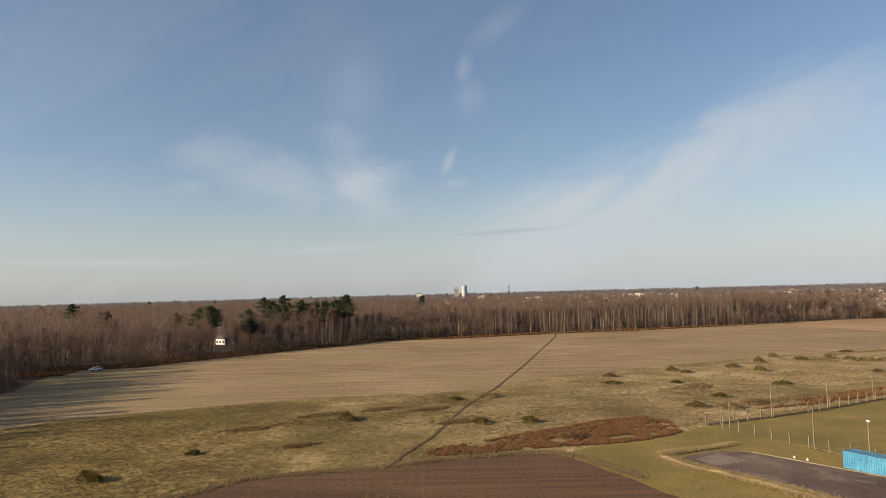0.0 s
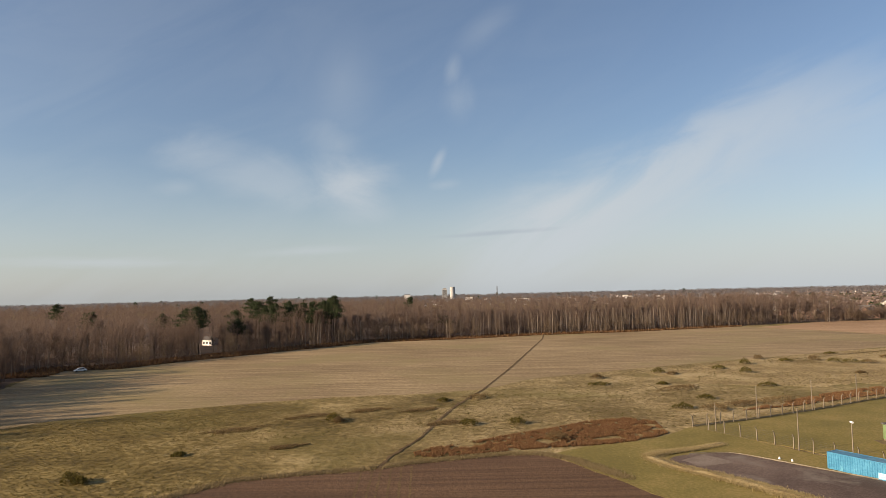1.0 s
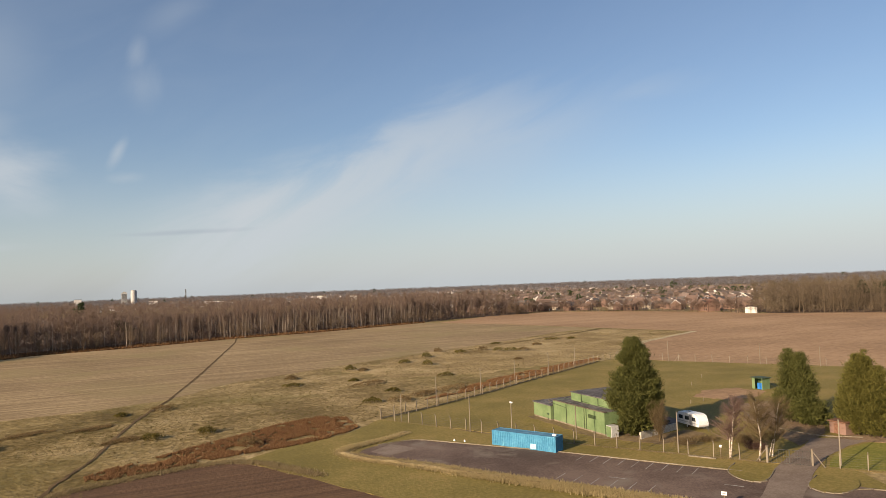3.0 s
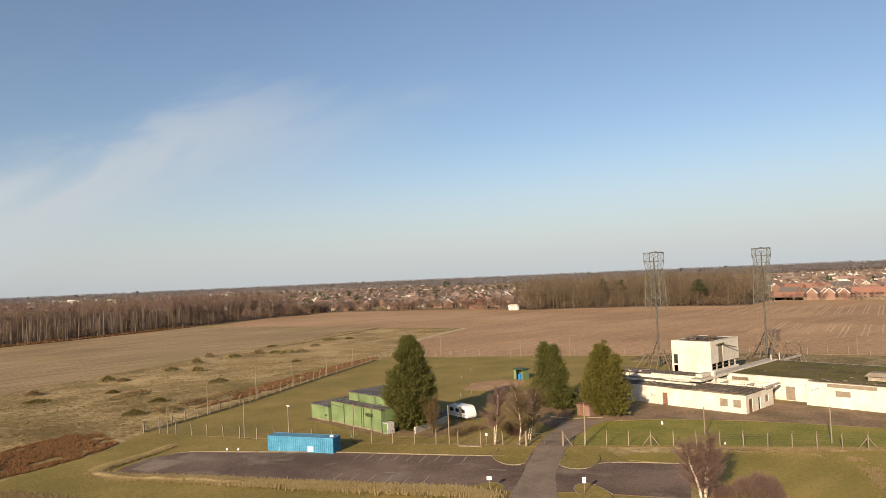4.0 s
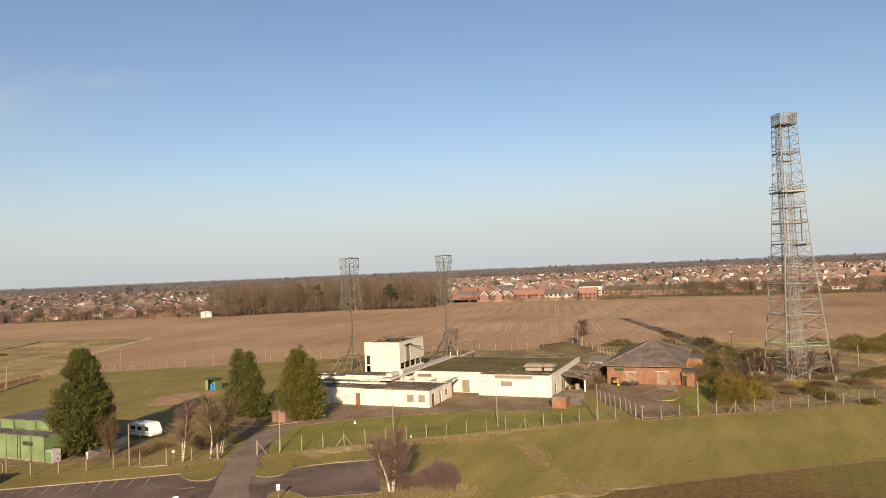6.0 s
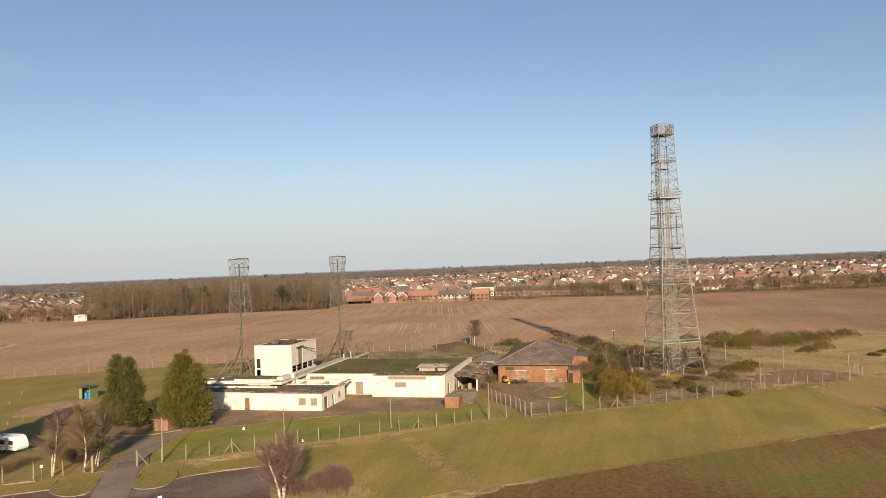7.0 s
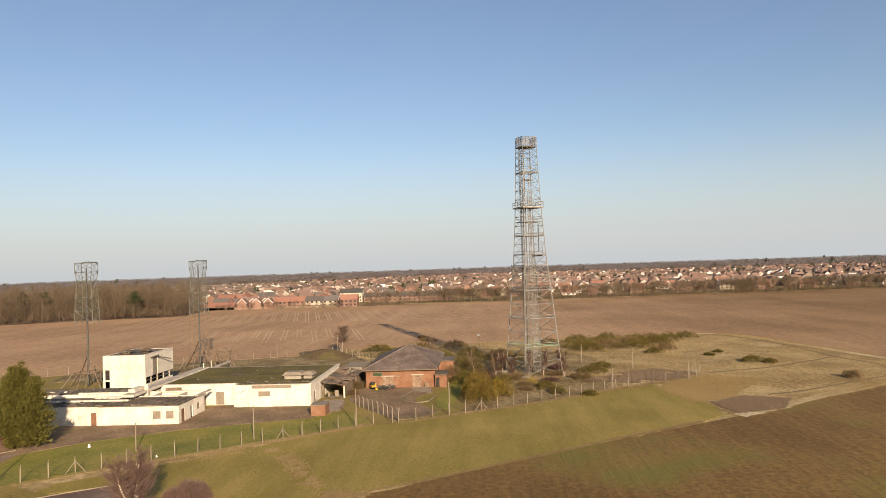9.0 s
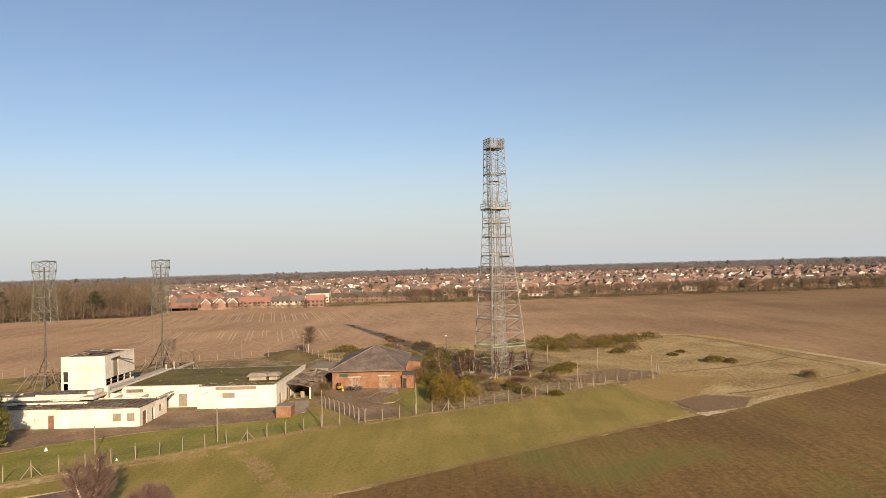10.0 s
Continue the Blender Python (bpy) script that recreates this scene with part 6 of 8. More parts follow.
part("body", boxes((-0.9, -0.6, 0.5, 0.9, 0.6, 1.2), bevel=0.08), M["yellow_paint"], digger)
part("cab", boxes((-0.3, -0.55, 1.2, 0.7, 0.55, 2.1), bevel=0.05), M["window_dark"], digger)
part("arm", bars(((-0.8, 0, 1.0), (-2.0, 0, 1.9), 0.13), ((-2.0, 0, 1.9), (-2.7, 0, 0.6), 0.1)), M["yellow_paint"], digger)
part("bucket", boxes((-3.0, -0.35, 0.1, -2.5, 0.35, 0.6), bevel=0.05), M["yellow_paint"], digger)
for s in (-0.55, 0.55):
    part("track", boxes((-1.0, s - 0.17, 0, 1.0, s + 0.17, 0.5), bevel=0.12), M["tyre"], digger)
digger.scale = (0.72, 0.72, 0.72)
heap = empty("scrap_heap", (149.5, 22.2, 0.12), 0, "heap of dark scrap beside the brick wall", "scrap")
rng = random.Random(8)
bm = bmesh.new()
for _ in range(45):
    box(bm, -0.4, -0.12, 0, 0.4, 0.12, 0.12, pose(rng.gauss(0, 0.7), rng.gauss(0, 1.2), rng.uniform(0.0, 0.7), rng.uniform(-30, 30), rng.uniform(-30, 30), rng.uniform(0, 180)))
tagged(part("scrap", bm, M["steel_dark"], heap), kind="stuff")

for k, (x, y, pale) in enumerate(((78.4, 94.0, 0), (79.6, 95.0, 1), (81.4, 95.6, 0), (83.0, 96.6, 1), (84.8, 96.6, 0), (86.0, 98.2, 0), (82.4, 94.6, 0), (85.6, 100.6, 1))):
    pile = empty("junk_pile", (x, y, 0.09), 25 * k, "low pile of discarded boards and crates on tarmac", "junk", "junk piles")
    bm = bmesh.new()
    for _ in range(16):
        a, b, c = rng.uniform(0.15, 0.55), rng.uniform(0.1, 0.35), rng.uniform(0.06, 0.3)
        box(bm, -a, -b, 0, a, b, c, pose(rng.gauss(0, 0.5), rng.gauss(0, 0.5), rng.uniform(0.0, 0.4), rng.uniform(-20, 20), rng.uniform(-20, 20), rng.uniform(0, 180)))
    tagged(part("scrap", bm, M["grey_panel" if pale else "steel_dark"], pile), kind="stuff")

# small white markers and signs
for x, y, w, h in ((104.6, 62.3, 0.5, 0.5), (98.2, 48.4, 0.32, 0.32), (48.6, 106.9, 0.36, 0.32), (49.8, 105.4, 0.36, 0.32)):
    mk = empty("white_marker", (x, y, 0.05), 20, "small white painted marker stone on grass", "marker", "white markers")
    bm = bmesh.new()
    bmesh.ops.create_cone(bm, cap_ends=True, segments=8, radius1=w / 2, radius2=w / 5, depth=h)
    bmesh.ops.translate(bm, verts=bm.verts[:], vec=(0, 0, h / 2))
    part("stone", bm, M["white_paint"], mk)
for x, y, turn, w, h in ((60.6, 60.0, -50, 0.6, 0.42), (67.0, 50.6, -50, 0.42, 0.7), (76.9, 76.3, -57, 0.35, 0.35)):
    sg = empty("sign", (x, y, 0.05), turn, "white sign board on a short post", "sign", "signs")
    part("post", boxes((-0.05, -0.05, 0, 0.05, 0.05, 1.4)), M["timber"], sg)
    part("board", boxes((-w / 2, -0.09, 1.4 - h * 0.2, w / 2, -0.055, 1.4 + h * 0.8), bevel=0.01), M["white_paint"], sg)
    part("bar", boxes((-w * 0.35, -0.097, 1.4 + h * 0.25, w * 0.35, -0.092, 1.4 + h * 0.4)), M["steel_dark"], sg)
beam = empty("white_beam", (74.2, 77.2, 0.07), -57, "long white painted beam lying by the fence", "beam")
part("body", boxes((-1.9, -0.15, 0, 1.9, 0.15, 0.18), bevel=0.03), M["kerb"], beam)
for k, (x, y) in enumerate(((98, 118), (107.5, 110.6), (103.5, 110.0), (111.5, 107.6), (121, 128), (132, 136), (150, 120))):
    st = empty("marker_post", (x, y, 0.04), 0, "short pale marker post in compound grass", "post", "marker posts")
    part("stake", boxes((-0.07, -0.07, -0.1, 0.07, 0.07, 0.8), bevel=0.02), M["kerb"], st)


# ---- plants ----
def sprays(points, outward, size, rng, slim=0.55, droop=0.0):
    """One small leafy triangle at each point, turned roughly outward and up."""
    n = len(points)
    d = outward + rng.normal(0, 0.55, (n, 3))
    d[:, 2] += 0.35 - droop
    d /= np.linalg.norm(d, axis=1, keepdims=True) + 1e-9
    side = np.cross(d, rng.normal(0, 1, (n, 3)))
    side /= np.linalg.norm(side, axis=1, keepdims=True) + 1e-9
    s = (size * rng.uniform(0.6, 1.4, n))[:, None]
    v = np.stack([points - side * s * slim, points + side * s * slim, points + d * s * 1.5], 1).reshape(-1, 3)
    return v, np.arange(3 * n).reshape(-1, 3)


def prisms(starts, ends, r0, r1, sides=3):
    """Tapered bars as triangles, all at once."""
    starts, ends = np.asarray(starts, float), np.asarray(ends, float)
    n = len(starts)
    r0, r1 = np.broadcast_to(r0, n), np.broadcast_to(r1, n)
    d = ends - starts
    d = d / (np.linalg.norm(d, axis=1, keepdims=True) + 1e-9)
    ref = np.where(np.abs(d[:, 2:3]) > 0.8, np.array([[1.0, 0, 0]]), np.array([[0, 0, 1.0]]))
    u = np.cross(d, ref)
    u /= np.linalg.norm(u, axis=1, keepdims=True) + 1e-9
    w = np.cross(d, u)
    v = np.zeros((n, 2 * sides, 3))
    for k in range(sides):
        c, s = math.cos(2 * math.pi * k / sides), math.sin(2 * math.pi * k / sides)
        v[:, k] = starts + (c * u + s * w) * r0[:, None]
        v[:, sides + k] = ends + (c * u + s * w) * r1[:, None]
    tri = []
    for k in range(sides):
        a, b = k, (k + 1) % sides
        tri += [(a, b, sides + b), (a, sides + b, sides + a)]
    t = (np.arange(n)[:, None, None] * 2 * sides + np.array(tri)[None]).reshape(-1, 3)
    return v.reshape(-1, 3), t


def slivers(starts, ends, width, rng):
    """Thin twigs: one long triangle each."""
    starts, ends = np.asarray(starts, float), np.asarray(ends, float)
    n = len(starts)
    d = ends - starts
    side = np.cross(d, rng.normal(0, 1, (n, 3)))
    side /= np.linalg.norm(side, axis=1, keepdims=True) + 1e-9
    v = np.stack([starts - side * width / 2, starts + side * width / 2, ends], 1).reshape(-1, 3)
    return v, np.arange(3 * n).reshape(-1, 3)


def joined(*pairs):
    vs, ts, k = [], [], 0
    for v, t in pairs:
        vs.append(v)
        ts.append(t + k)
        k += len(v)
    return np.concatenate(vs), np.concatenate(ts)


def bare_shape(h, spread, stems, limbs, twigs, twig_len, twig_w, seed, clear=0.25, lean=0.1, upright=0.5, base_r=None):
    """Trunk and crown of a leafless tree: (trunk, crown) as points and triangles."""
    rng = np.random.default_rng(seed)
    base_r = base_r or h * 0.012
    s_a, s_b, s_r0, s_r1 = [], [], [], []
    nodes = []
    for k in range(stems):
        p = np.array([rng.normal(0, 0.15) * (stems > 1), rng.normal(0, 0.15) * (stems > 1), -0.1])
        a = rng.uniform(0, 2 * math.pi)
        tilt = rng.uniform(0.05, 0.28) if stems > 1 else rng.uniform(0, lean)
        d = np.array([math.cos(a) * tilt, math.sin(a) * tilt, 1.0])
        hh = h * rng.uniform(0.8, 1.0) if k else h * 0.96
        seg = 7
        for j in range(seg):
            d = d + np.array([*rng.normal(0, 0.07, 2), 0.05])
            d /= np.linalg.norm(d)
            q = p + d * hh / seg
            s_a.append(p), s_b.append(q)
            s_r0.append(base_r * (1 - j / seg) ** 0.8 + 0.015)
            s_r1.append(base_r * (1 - (j + 1) / seg) ** 0.8 + 0.012)
            for f in np.linspace(0, 1, 5)[:-1]:
                x = p + (q - p) * f
                if x[2] > h * clear:
                    nodes.append((x, d.copy(), 1 - x[2] / h))
            p = q
    trunk = prisms(s_a, s_b, np.array(s_r0), np.array(s_r1), 5)
    l_a, l_b, l_r = [], [], []
    tips = []
    for k in range(limbs):
        x, d, low = nodes[rng.integers(len(nodes))]
        a = rng.uniform(0, 2 * math.pi)
        out = np.array([math.cos(a), math.sin(a), 0])
        length = spread * (0.35 + 0.65 * min(1, low * 1.6)) * rng.uniform(0.6, 1.0)
        way = out * (1 - upright) + np.array([0, 0, upright]) + rng.normal(0, 0.1, 3)
        way /= np.linalg.norm(way)
        p = x
        r = base_r * 0.42 * (0.3 + low)
        for j in range(3):
            way = way + rng.normal(0, 0.16, 3) + np.array([0, 0, 0.06])
            way /= np.linalg.norm(way)
            q = p + way * length / 3
            l_a.append(p), l_b.append(q), l_r.append(r * (1 - j / 3.5))
            tips += [(p + (q - p) * f, way.copy()) for f in (0.3, 0.65, 1.0)]
            p = q
    l_r = np.array(l_r)
    limb = prisms(l_a, l_b, l_r, l_r * 0.7, 3)
    pick = rng.integers(0, len(tips), twigs)
    t_a = np.array([tips[k][0] for k in pick]) + rng.normal(0, 0.05 * twig_len, (twigs, 3))
    t_d = np.array([tips[k][1] for k in pick]) + rng.normal(0, 0.65, (twigs, 3))
    t_d /= np.linalg.norm(t_d, axis=1, keepdims=True)
    t_b = t_a + t_d * (twig_len * rng.uniform(0.5, 1.3, twigs))[:, None]
    t_b[:, 2] = np.minimum(t_b[:, 2], h * 1.06)
    t_b[:, 2] = np.maximum(t_b[:, 2], 0.2)
    twig = slivers(t_a, t_b, twig_w, rng)
    return trunk, joined(limb, twig)


def tree_thing(name, shape, mats, place, label, category, group="", turn=0.0, size=1.0, crown_label=""):
    base = empty(name, (*place, 0), turn, label, category, group)
    base.scale = (size, size, size)
    for nm, (v, t), m in zip(("trunk", "crown"), shape, mats):
        me = tri_mesh(nm, v, t, m)
        ob = new(nm, me)
        ob.parent = base
    return base


def lobed(rng, h, r, n, base=0.04, lobes=12, fat=0.55, tip=0.06, depth=0.62):
    """Points on and just under the uneven outline of a dense conifer, with the outward way at each."""
    ph, amp, fr = rng.uniform(0, 6.28, lobes), rng.uniform(0.3, 1, lobes), rng.integers(2, 7, lobes)
    zf = rng.uniform(1.5, 9, lobes)
    u = rng.beta(1.1, 1.35, n)
    a = rng.uniform(0, 2 * math.pi, n)
    wob = sum(amp[k] * np.sin(fr[k] * a + zf[k] * u * 3 + ph[k]) for k in range(lobes)) / lobes
    prof = (np.minimum(1, (u + 0.03) / 0.36) ** 0.7) * np.maximum(tip, (1 - u ** (1 / fat)) ** 0.72)
    rad = r * prof * (1 + depth * 1.5 * wob) * (1 - 0.35 * rng.random(n) ** 2.2)
    z = h * (base + (1 - base) * u) + rng.normal(0, 0.12, n)
    p = np.stack([np.cos(a) * rad, np.sin(a) * rad, z], 1)
    out = np.stack([np.cos(a), np.sin(a), 0.25 + 0.0 * a], 1)
    return p, out


def conifer(place, h, r, n, mat, seed, label, size=0.42, tops=((0, 0, 1.0),), fat=0.55):
    """A dense conifer out of upswept boughs, each a plume of small sprays, with gaps between them."""
    rng = np.random.default_rng(seed)
    base = empty("conifer", (*place, 0), 0, label, "conifer tree")
    pieces = []
    for dx, dy, s in tops:
        hh, rr = h * s, r * (1.0 if len(tops) == 1 else 0.8)
        boughs = int(230 * s)
        tip_p, out = lobed(rng, hh, rr, boughs, fat=fat, depth=0.26)
        per = int(n * s / len(tops) / boughs)
        for p, o in zip(tip_p, out):
            f = rng.beta(2.2, 1.0, per)[:, None]
            root = np.array([0, 0, p[2] - 0.25 * np.hypot(p[0], p[1])])
            spread = 0.12 + 0.20 * (1 - f) * np.hypot(p[0], p[1]) + 0.16
            q = root + (p - root) * (0.35 + 0.72 * f) + rng.normal(0, 1, (per, 3)) * spread * np.array([1, 1, 0.75])
            q[:, 2] = np.clip(q[:, 2], 0.2, hh)
            pieces.append(sprays(q + np.array([dx, dy, 0]), np.tile(o * 0.7 + np.array([0, 0, 0.35]), (per, 1)), size * 1.25, rng, 0.17))
        z = rng.uniform(0.06, 0.93, n // 8 // len(tops))
        core = rng.normal(0, 1, (len(z), 3)) * np.array([0.22, 0.22, 0]) * (rr * (1.02 - z) ** 0.7)[:, None]
        core[:, 2] = z * hh
        pieces.append(sprays(core + np.array([dx, dy, 0]), core * np.array([1, 1, 0]), size * 1.7, rng, 0.6))
    v, t = joined(*pieces)
    crown = new("crown", tri_mesh("crown", v, t, M[mat]))
    crown.parent = base
    for k, (dx, dy, s) in enumerate(tops):
        part("trunk", bars(((dx, dy, -0.1), (dx * 0.9, dy * 0.9, h * s * 0.8), 0.28, 0.06), sides=7), M["bark"], base)
    return base


conifer((75.9, 93.4), 16.2, 4.9, 52000, "cypress", 1, "tall dark green cypress beside the green building", 0.27, fat=0.62)
conifer((104.7, 86.3), 12.6, 3.9, 28000, "cypress", 2, "dark twin-topped cypress in the compound", 0.25, ((0, 0.9, 1.0), (0.3, -1.2, 0.98), (0.0, -2.6, 0.7)), 0.7)
conifer((105.2, 73.6), 13.4, 4.6, 36000, "cypress_gold", 3, "broad olive-green cypress beside the white building", 0.25, ((0, 0, 1.0), (0.4, 2.0, 0.86), (0, -2.2, 0.82), (-0.6, 1.0, 0.95)), 0.85)
conifer((107.5, 78.0), 8.5, 2.6, 7000, "cypress_gold", 4, "smaller olive conifer behind the big cypress", 0.25, fat=0.8)

# bare trees near the gate and car park
tree_thing("birch_tree", bare_shape(9.0, 3.4, 2, 90, 7000, 0.9, 0.016, 11, 0.25, upright=0.42, base_r=0.11), (M["birch_bark"], M["twig_mauve"]), (77.5, 75.0), "slim bare birch by the compound fence", "birch tree", "birches")
tree_thing("birch_tree", bare_shape(9.4, 3.8, 2, 100, 8000, 0.9, 0.016, 12, 0.25, upright=0.42, base_r=0.12), (M["birch_bark"], M["twig_tan"]), (79.6, 71.8), "slim bare birch beside the gate", "birch tree", "birches")
tree_thing("birch_tree", bare_shape(8.4, 3.2, 2, 80, 6000, 0.9, 0.016, 13, 0.2, upright=0.42, base_r=0.09), (M["birch_bark"], M["twig_tan"]), (82.5, 73.0), "young bare birch inside the gate", "birch tree", "birches")
tree_thing("birch_tree", bare_shape(7.6, 3.0, 3, 160, 15000, 0.8, 0.018, 14, 0.14, upright=0.42, base_r=0.17), (M["birch_bark"], M["twig_mauve"]), (73.5, 39.2), "white-stemmed bare birch clump at the car park", "birch tree", "birches")
tree_thing("bare_tree", bare_shape(6.4, 2.6, 7, 70, 4500, 0.9, 0.022, 15, 0.05, upright=0.65, base_r=0.06), (M["twig_tan"], M["twig_tan"]), (76.6, 88.6), "tan bare shrub tree before the cypress", "tree")
tree_thing("bare_tree", bare_shape(8.2, 4.2, 1, 110, 5200, 1.1, 0.028, 16, 0.34, upright=0.3, base_r=0.15), (M["pale_bark"], M["twig"]), (217, 45.8), "lone bare tree at the field edge", "tree")
tree_thing("bare_tree", bare_shape(8.5, 2.2, 1, 40, 1100, 1.1, 0.035, 17, 0.3, base_r=0.12), (M["pale_bark"], M["twig"]), (181.5, 14.5), "pale bare tree beside the brick building", "tree")
tree_thing("bare_tree", bare_shape(7.0, 2.4, 2, 40, 1100, 1.0, 0.035, 18, 0.2, base_r=0.1), (M["pale_bark"], M["twig_tan"]), (163.5, 3.0), "bare tree among gorse by the tower", "tree")
for k, (x, y) in enumerate(((160, -6), (163, -13), (158.5, -9.5), (165.5, -17), (161, -17.5), (159.5, -2.0), (166.5, -3.5))):
    tree_thing("birch_tree", bare_shape(5.5 + (k % 3) * 0.9, 1.7, 2, 30, 800, 0.9, 0.03, 30 + k, 0.15, upright=0.6, base_r=0.07), (M["pale_bark"], M["twig_red"]), (x, y), "young bare birch at the foot of the tower", "birch tree", "tower birches")


def shrub_shape(rx, ry, h, n, size, seed, slim=0.4):
    rng = np.random.default_rng(seed)
    a, u = rng.uniform(0, 2 * math.pi, n), rng.random(n) ** 0.5
    wob = 1 + 0.22 * np.sin(3 * a + seed) + 0.16 * np.sin(5 * a + 2.1 * seed) + 0.1 * np.sin(9 * a + seed)
    f = rng.random(n) ** 0.35
    cz = (1 - u ** 2.4) ** 0.5
    hum = 1 + 0.25 * np.sin(2.3 * np.cos(a) * u * rx + seed) * np.sin(2.1 * np.sin(a) * u * ry + seed)
    p = np.stack([np.cos(a) * u * rx * wob, np.sin(a) * u * ry * wob, np.maximum(0.03, h * cz * f * hum)], 1)
    out = np.stack([np.cos(a) * u, np.sin(a) * u, 0.5 + 0 * a], 1)
    return sprays(p, out, size, rng, slim)


def shrub(name, place, rx, ry, h, n, size, mat, seed, label, category, group, turn=0.0):
    v, t = shrub_shape(rx, ry, h, int(n * 1.7), size * 0.85, seed, 0.24)
    ob = new(name, tri_mesh(name, v, t, M[mat]))
    ob.matrix_world = pose(*place, 0.04, 0, 0, turn)
    return tagged(ob, label, category, group)


# low bushes on the rough grass
SMALL = [(41.5, 205.6, 1.6, 1.2), (39.0, 191.3, 2.6, 0.7), (62.4, 215.9, 1.9, 1.4), (65.2, 211.0, 1.8, 0.8), (83.5, 222.6, 2.5, 1.0), (96.3, 233.6, 2.2, 1.8), (107.3, 248.4, 2.0, 1.5), (87.3, 211.2, 2.1, 1.6),
         (112.6, 239.3, 2.5, 1.0), (123.0, 240.9, 2.0, 1.6), (126.5, 234.0, 2.8, 1.4), (129.5, 229.5, 3.0, 1.5), (134.5, 229.0, 2.4, 1.2), (58.5, 164.6, 1.8, 0.9), (49.2, 152.5, 2.2, 1.0), (54.9, 149.6, 2.8, 1.3),
         (81.5, 183.4, 2.6, 0.8), (56.0, 190.0, 1.6, 0.6), (5.1, 173.0, 3.4, 0.9), (-3.3, 169.7, 1.6, 0.6), (-26.1, 146.5, 1.8, 1.4), (-24.6, 144.5, 1.2, 0.9), (2.3, 139.1, 2.0, 1.0), (11.8, 139.2, 1.8, 1.1),
         (17.4, 124.0, 2.2, 1.3), (-56.6, 101.5, 1.5, 1.4), (-54.8, 100.6, 1.1, 0.9), (150, 245, 2.0, 0.8), (168, 262, 3.2, 0.7), (140, 262, 2.2, 0.6), (118, 205, 1.6, 0.5), (176.0, 258, 2.2, 0.8), (-47, 117, 1.1, 0.5)]
for k, (x, y, r, h) in enumerate(SMALL):
    shrub("bush", (x, y), r, r * 0.75, h, 420, 0.26, "gorse" if k % 3 else "heather", k, "small dark low bush on the rough grass", "bush", "grassland bushes", 13 * k)
for k, (x, y, rx, ry, h) in enumerate(((57.5, 180.5, 6.2, 2.6, 0.9), (71.5, 158.0, 7.5, 2.6, 1.0), (63.0, 155.5, 4.0, 2.0, 0.8), (-20, 158, 4.5, 2.0, 0.16), (-32, 152, 5.5, 2.2, 0.14), (-2.5, 141, 3.8, 2.0, 0.2), (-8, 157.0, 4.2, 1.8, 0.14), (-44, 138, 6.0, 2.4, 0.14), (-30, 122, 3.0, 1.4, 0.14))):
    shrub("heather_patch", (x, y), rx, ry, h, 900, 0.24, "heather", 50 + k, "low dark brown heather patch on rough grass", "heather", "heather patches", 30)


def stuff(name, v, t, mat, label, category):
    return tagged(new(name, tri_mesh(name, v, t, M[mat])), label, category, kind="stuff")


LANE = [(-136, 382), (-118, 330), (-104, 292)]


def off_line(points, line, width):
    """Those of the points that keep clear of a line."""
    p = np.asarray(points, float)
    ok = np.ones(len(p), bool)
    for a, b in zip(np.array(line[:-1], float), np.array(line[1:], float)):
        f = np.clip(((p - a) @ (b - a)) / ((b - a) @ (b - a)), 0, 1)[:, None]
        ok &= np.linalg.norm(p - (a + f * (b - a)), axis=1) > width
    return p[ok]


def tufts(spots, height, width, blades, seed, zbase=0.03):
    """Grass tufts: a few splayed blades each, joined."""
    rng = np.random.default_rng(seed)
    spots = off_line(spots, PATH_LINE, 0.45)
    n = len(spots)
    sc = rng.uniform(0.5, 1.4, n)
    vs = []
    for _ in range(blades):
        a = rng.uniform(0, 2 * math.pi, n)
        d = np.stack([np.cos(a), np.sin(a)], 1)
        s = np.stack([-np.sin(a), np.cos(a)], 1)
        w = (width * sc * rng.uniform(0.25, 0.55, n))[:, None]
        root = np.c_[spots + d * w * 0.4, np.full(n, zbase)]
        tip = np.c_[spots + d * (width * sc * rng.uniform(0.4, 1.1, n))[:, None], zbase + height * sc * rng.uniform(0.5, 1.2, n)]
        left = root + np.c_[s * w, np.zeros(n)]
        right = root - np.c_[s * w, np.zeros(n)]
        vs.append(np.stack([left, right, tip], 1))
    v = np.stack(vs, 1).reshape(-1, 3)
    return v, np.arange(len(v)).reshape(-1, 3)


def patchy(points, scale, cut, seed):
    """Those of the points where a slow noise is high."""
    keep = [noise.noise(Vector((x * scale + seed, y * scale, seed * 0.7))) > cut for x, y in points]
    return points[np.array(keep)]


def near_line(line, width, count, seed):
    """Points scattered along a line."""
    rng = np.random.default_rng(seed)
    p = np.array(line, float)
    seg = np.linalg.norm(np.diff(p, axis=0), axis=1)
    at = rng.uniform(0, seg.sum(), count)
    edge = np.r_[0, np.cumsum(seg)]
    k = np.clip(np.searchsorted(edge, at) - 1, 0, len(seg) - 1)
    f = ((at - edge[k]) / seg[k])[:, None]
    return p[k] * (1 - f) + p[k + 1] * f + rng.normal(0, width / 2, (count, 2))


ROUGH = [(-118, 98), (-95.8, 144), (-56.6, 169), (-30.5, 179), (-8.6, 180.5), (6.4, 186.6), (24, 207.7), (53, 224), (99, 247), (150, 270), (195, 295), (222, 298), (236, 247), (190, 226), (145, 187), (135, 183.5), (105, 166.5),
         (74, 148.5), (44, 134), (36, 130), (24, 120), (13.5, 113.5), (-8, 109), (-26, 103.5), (-34, 100.5), (-46, 89), (-80, 60)]
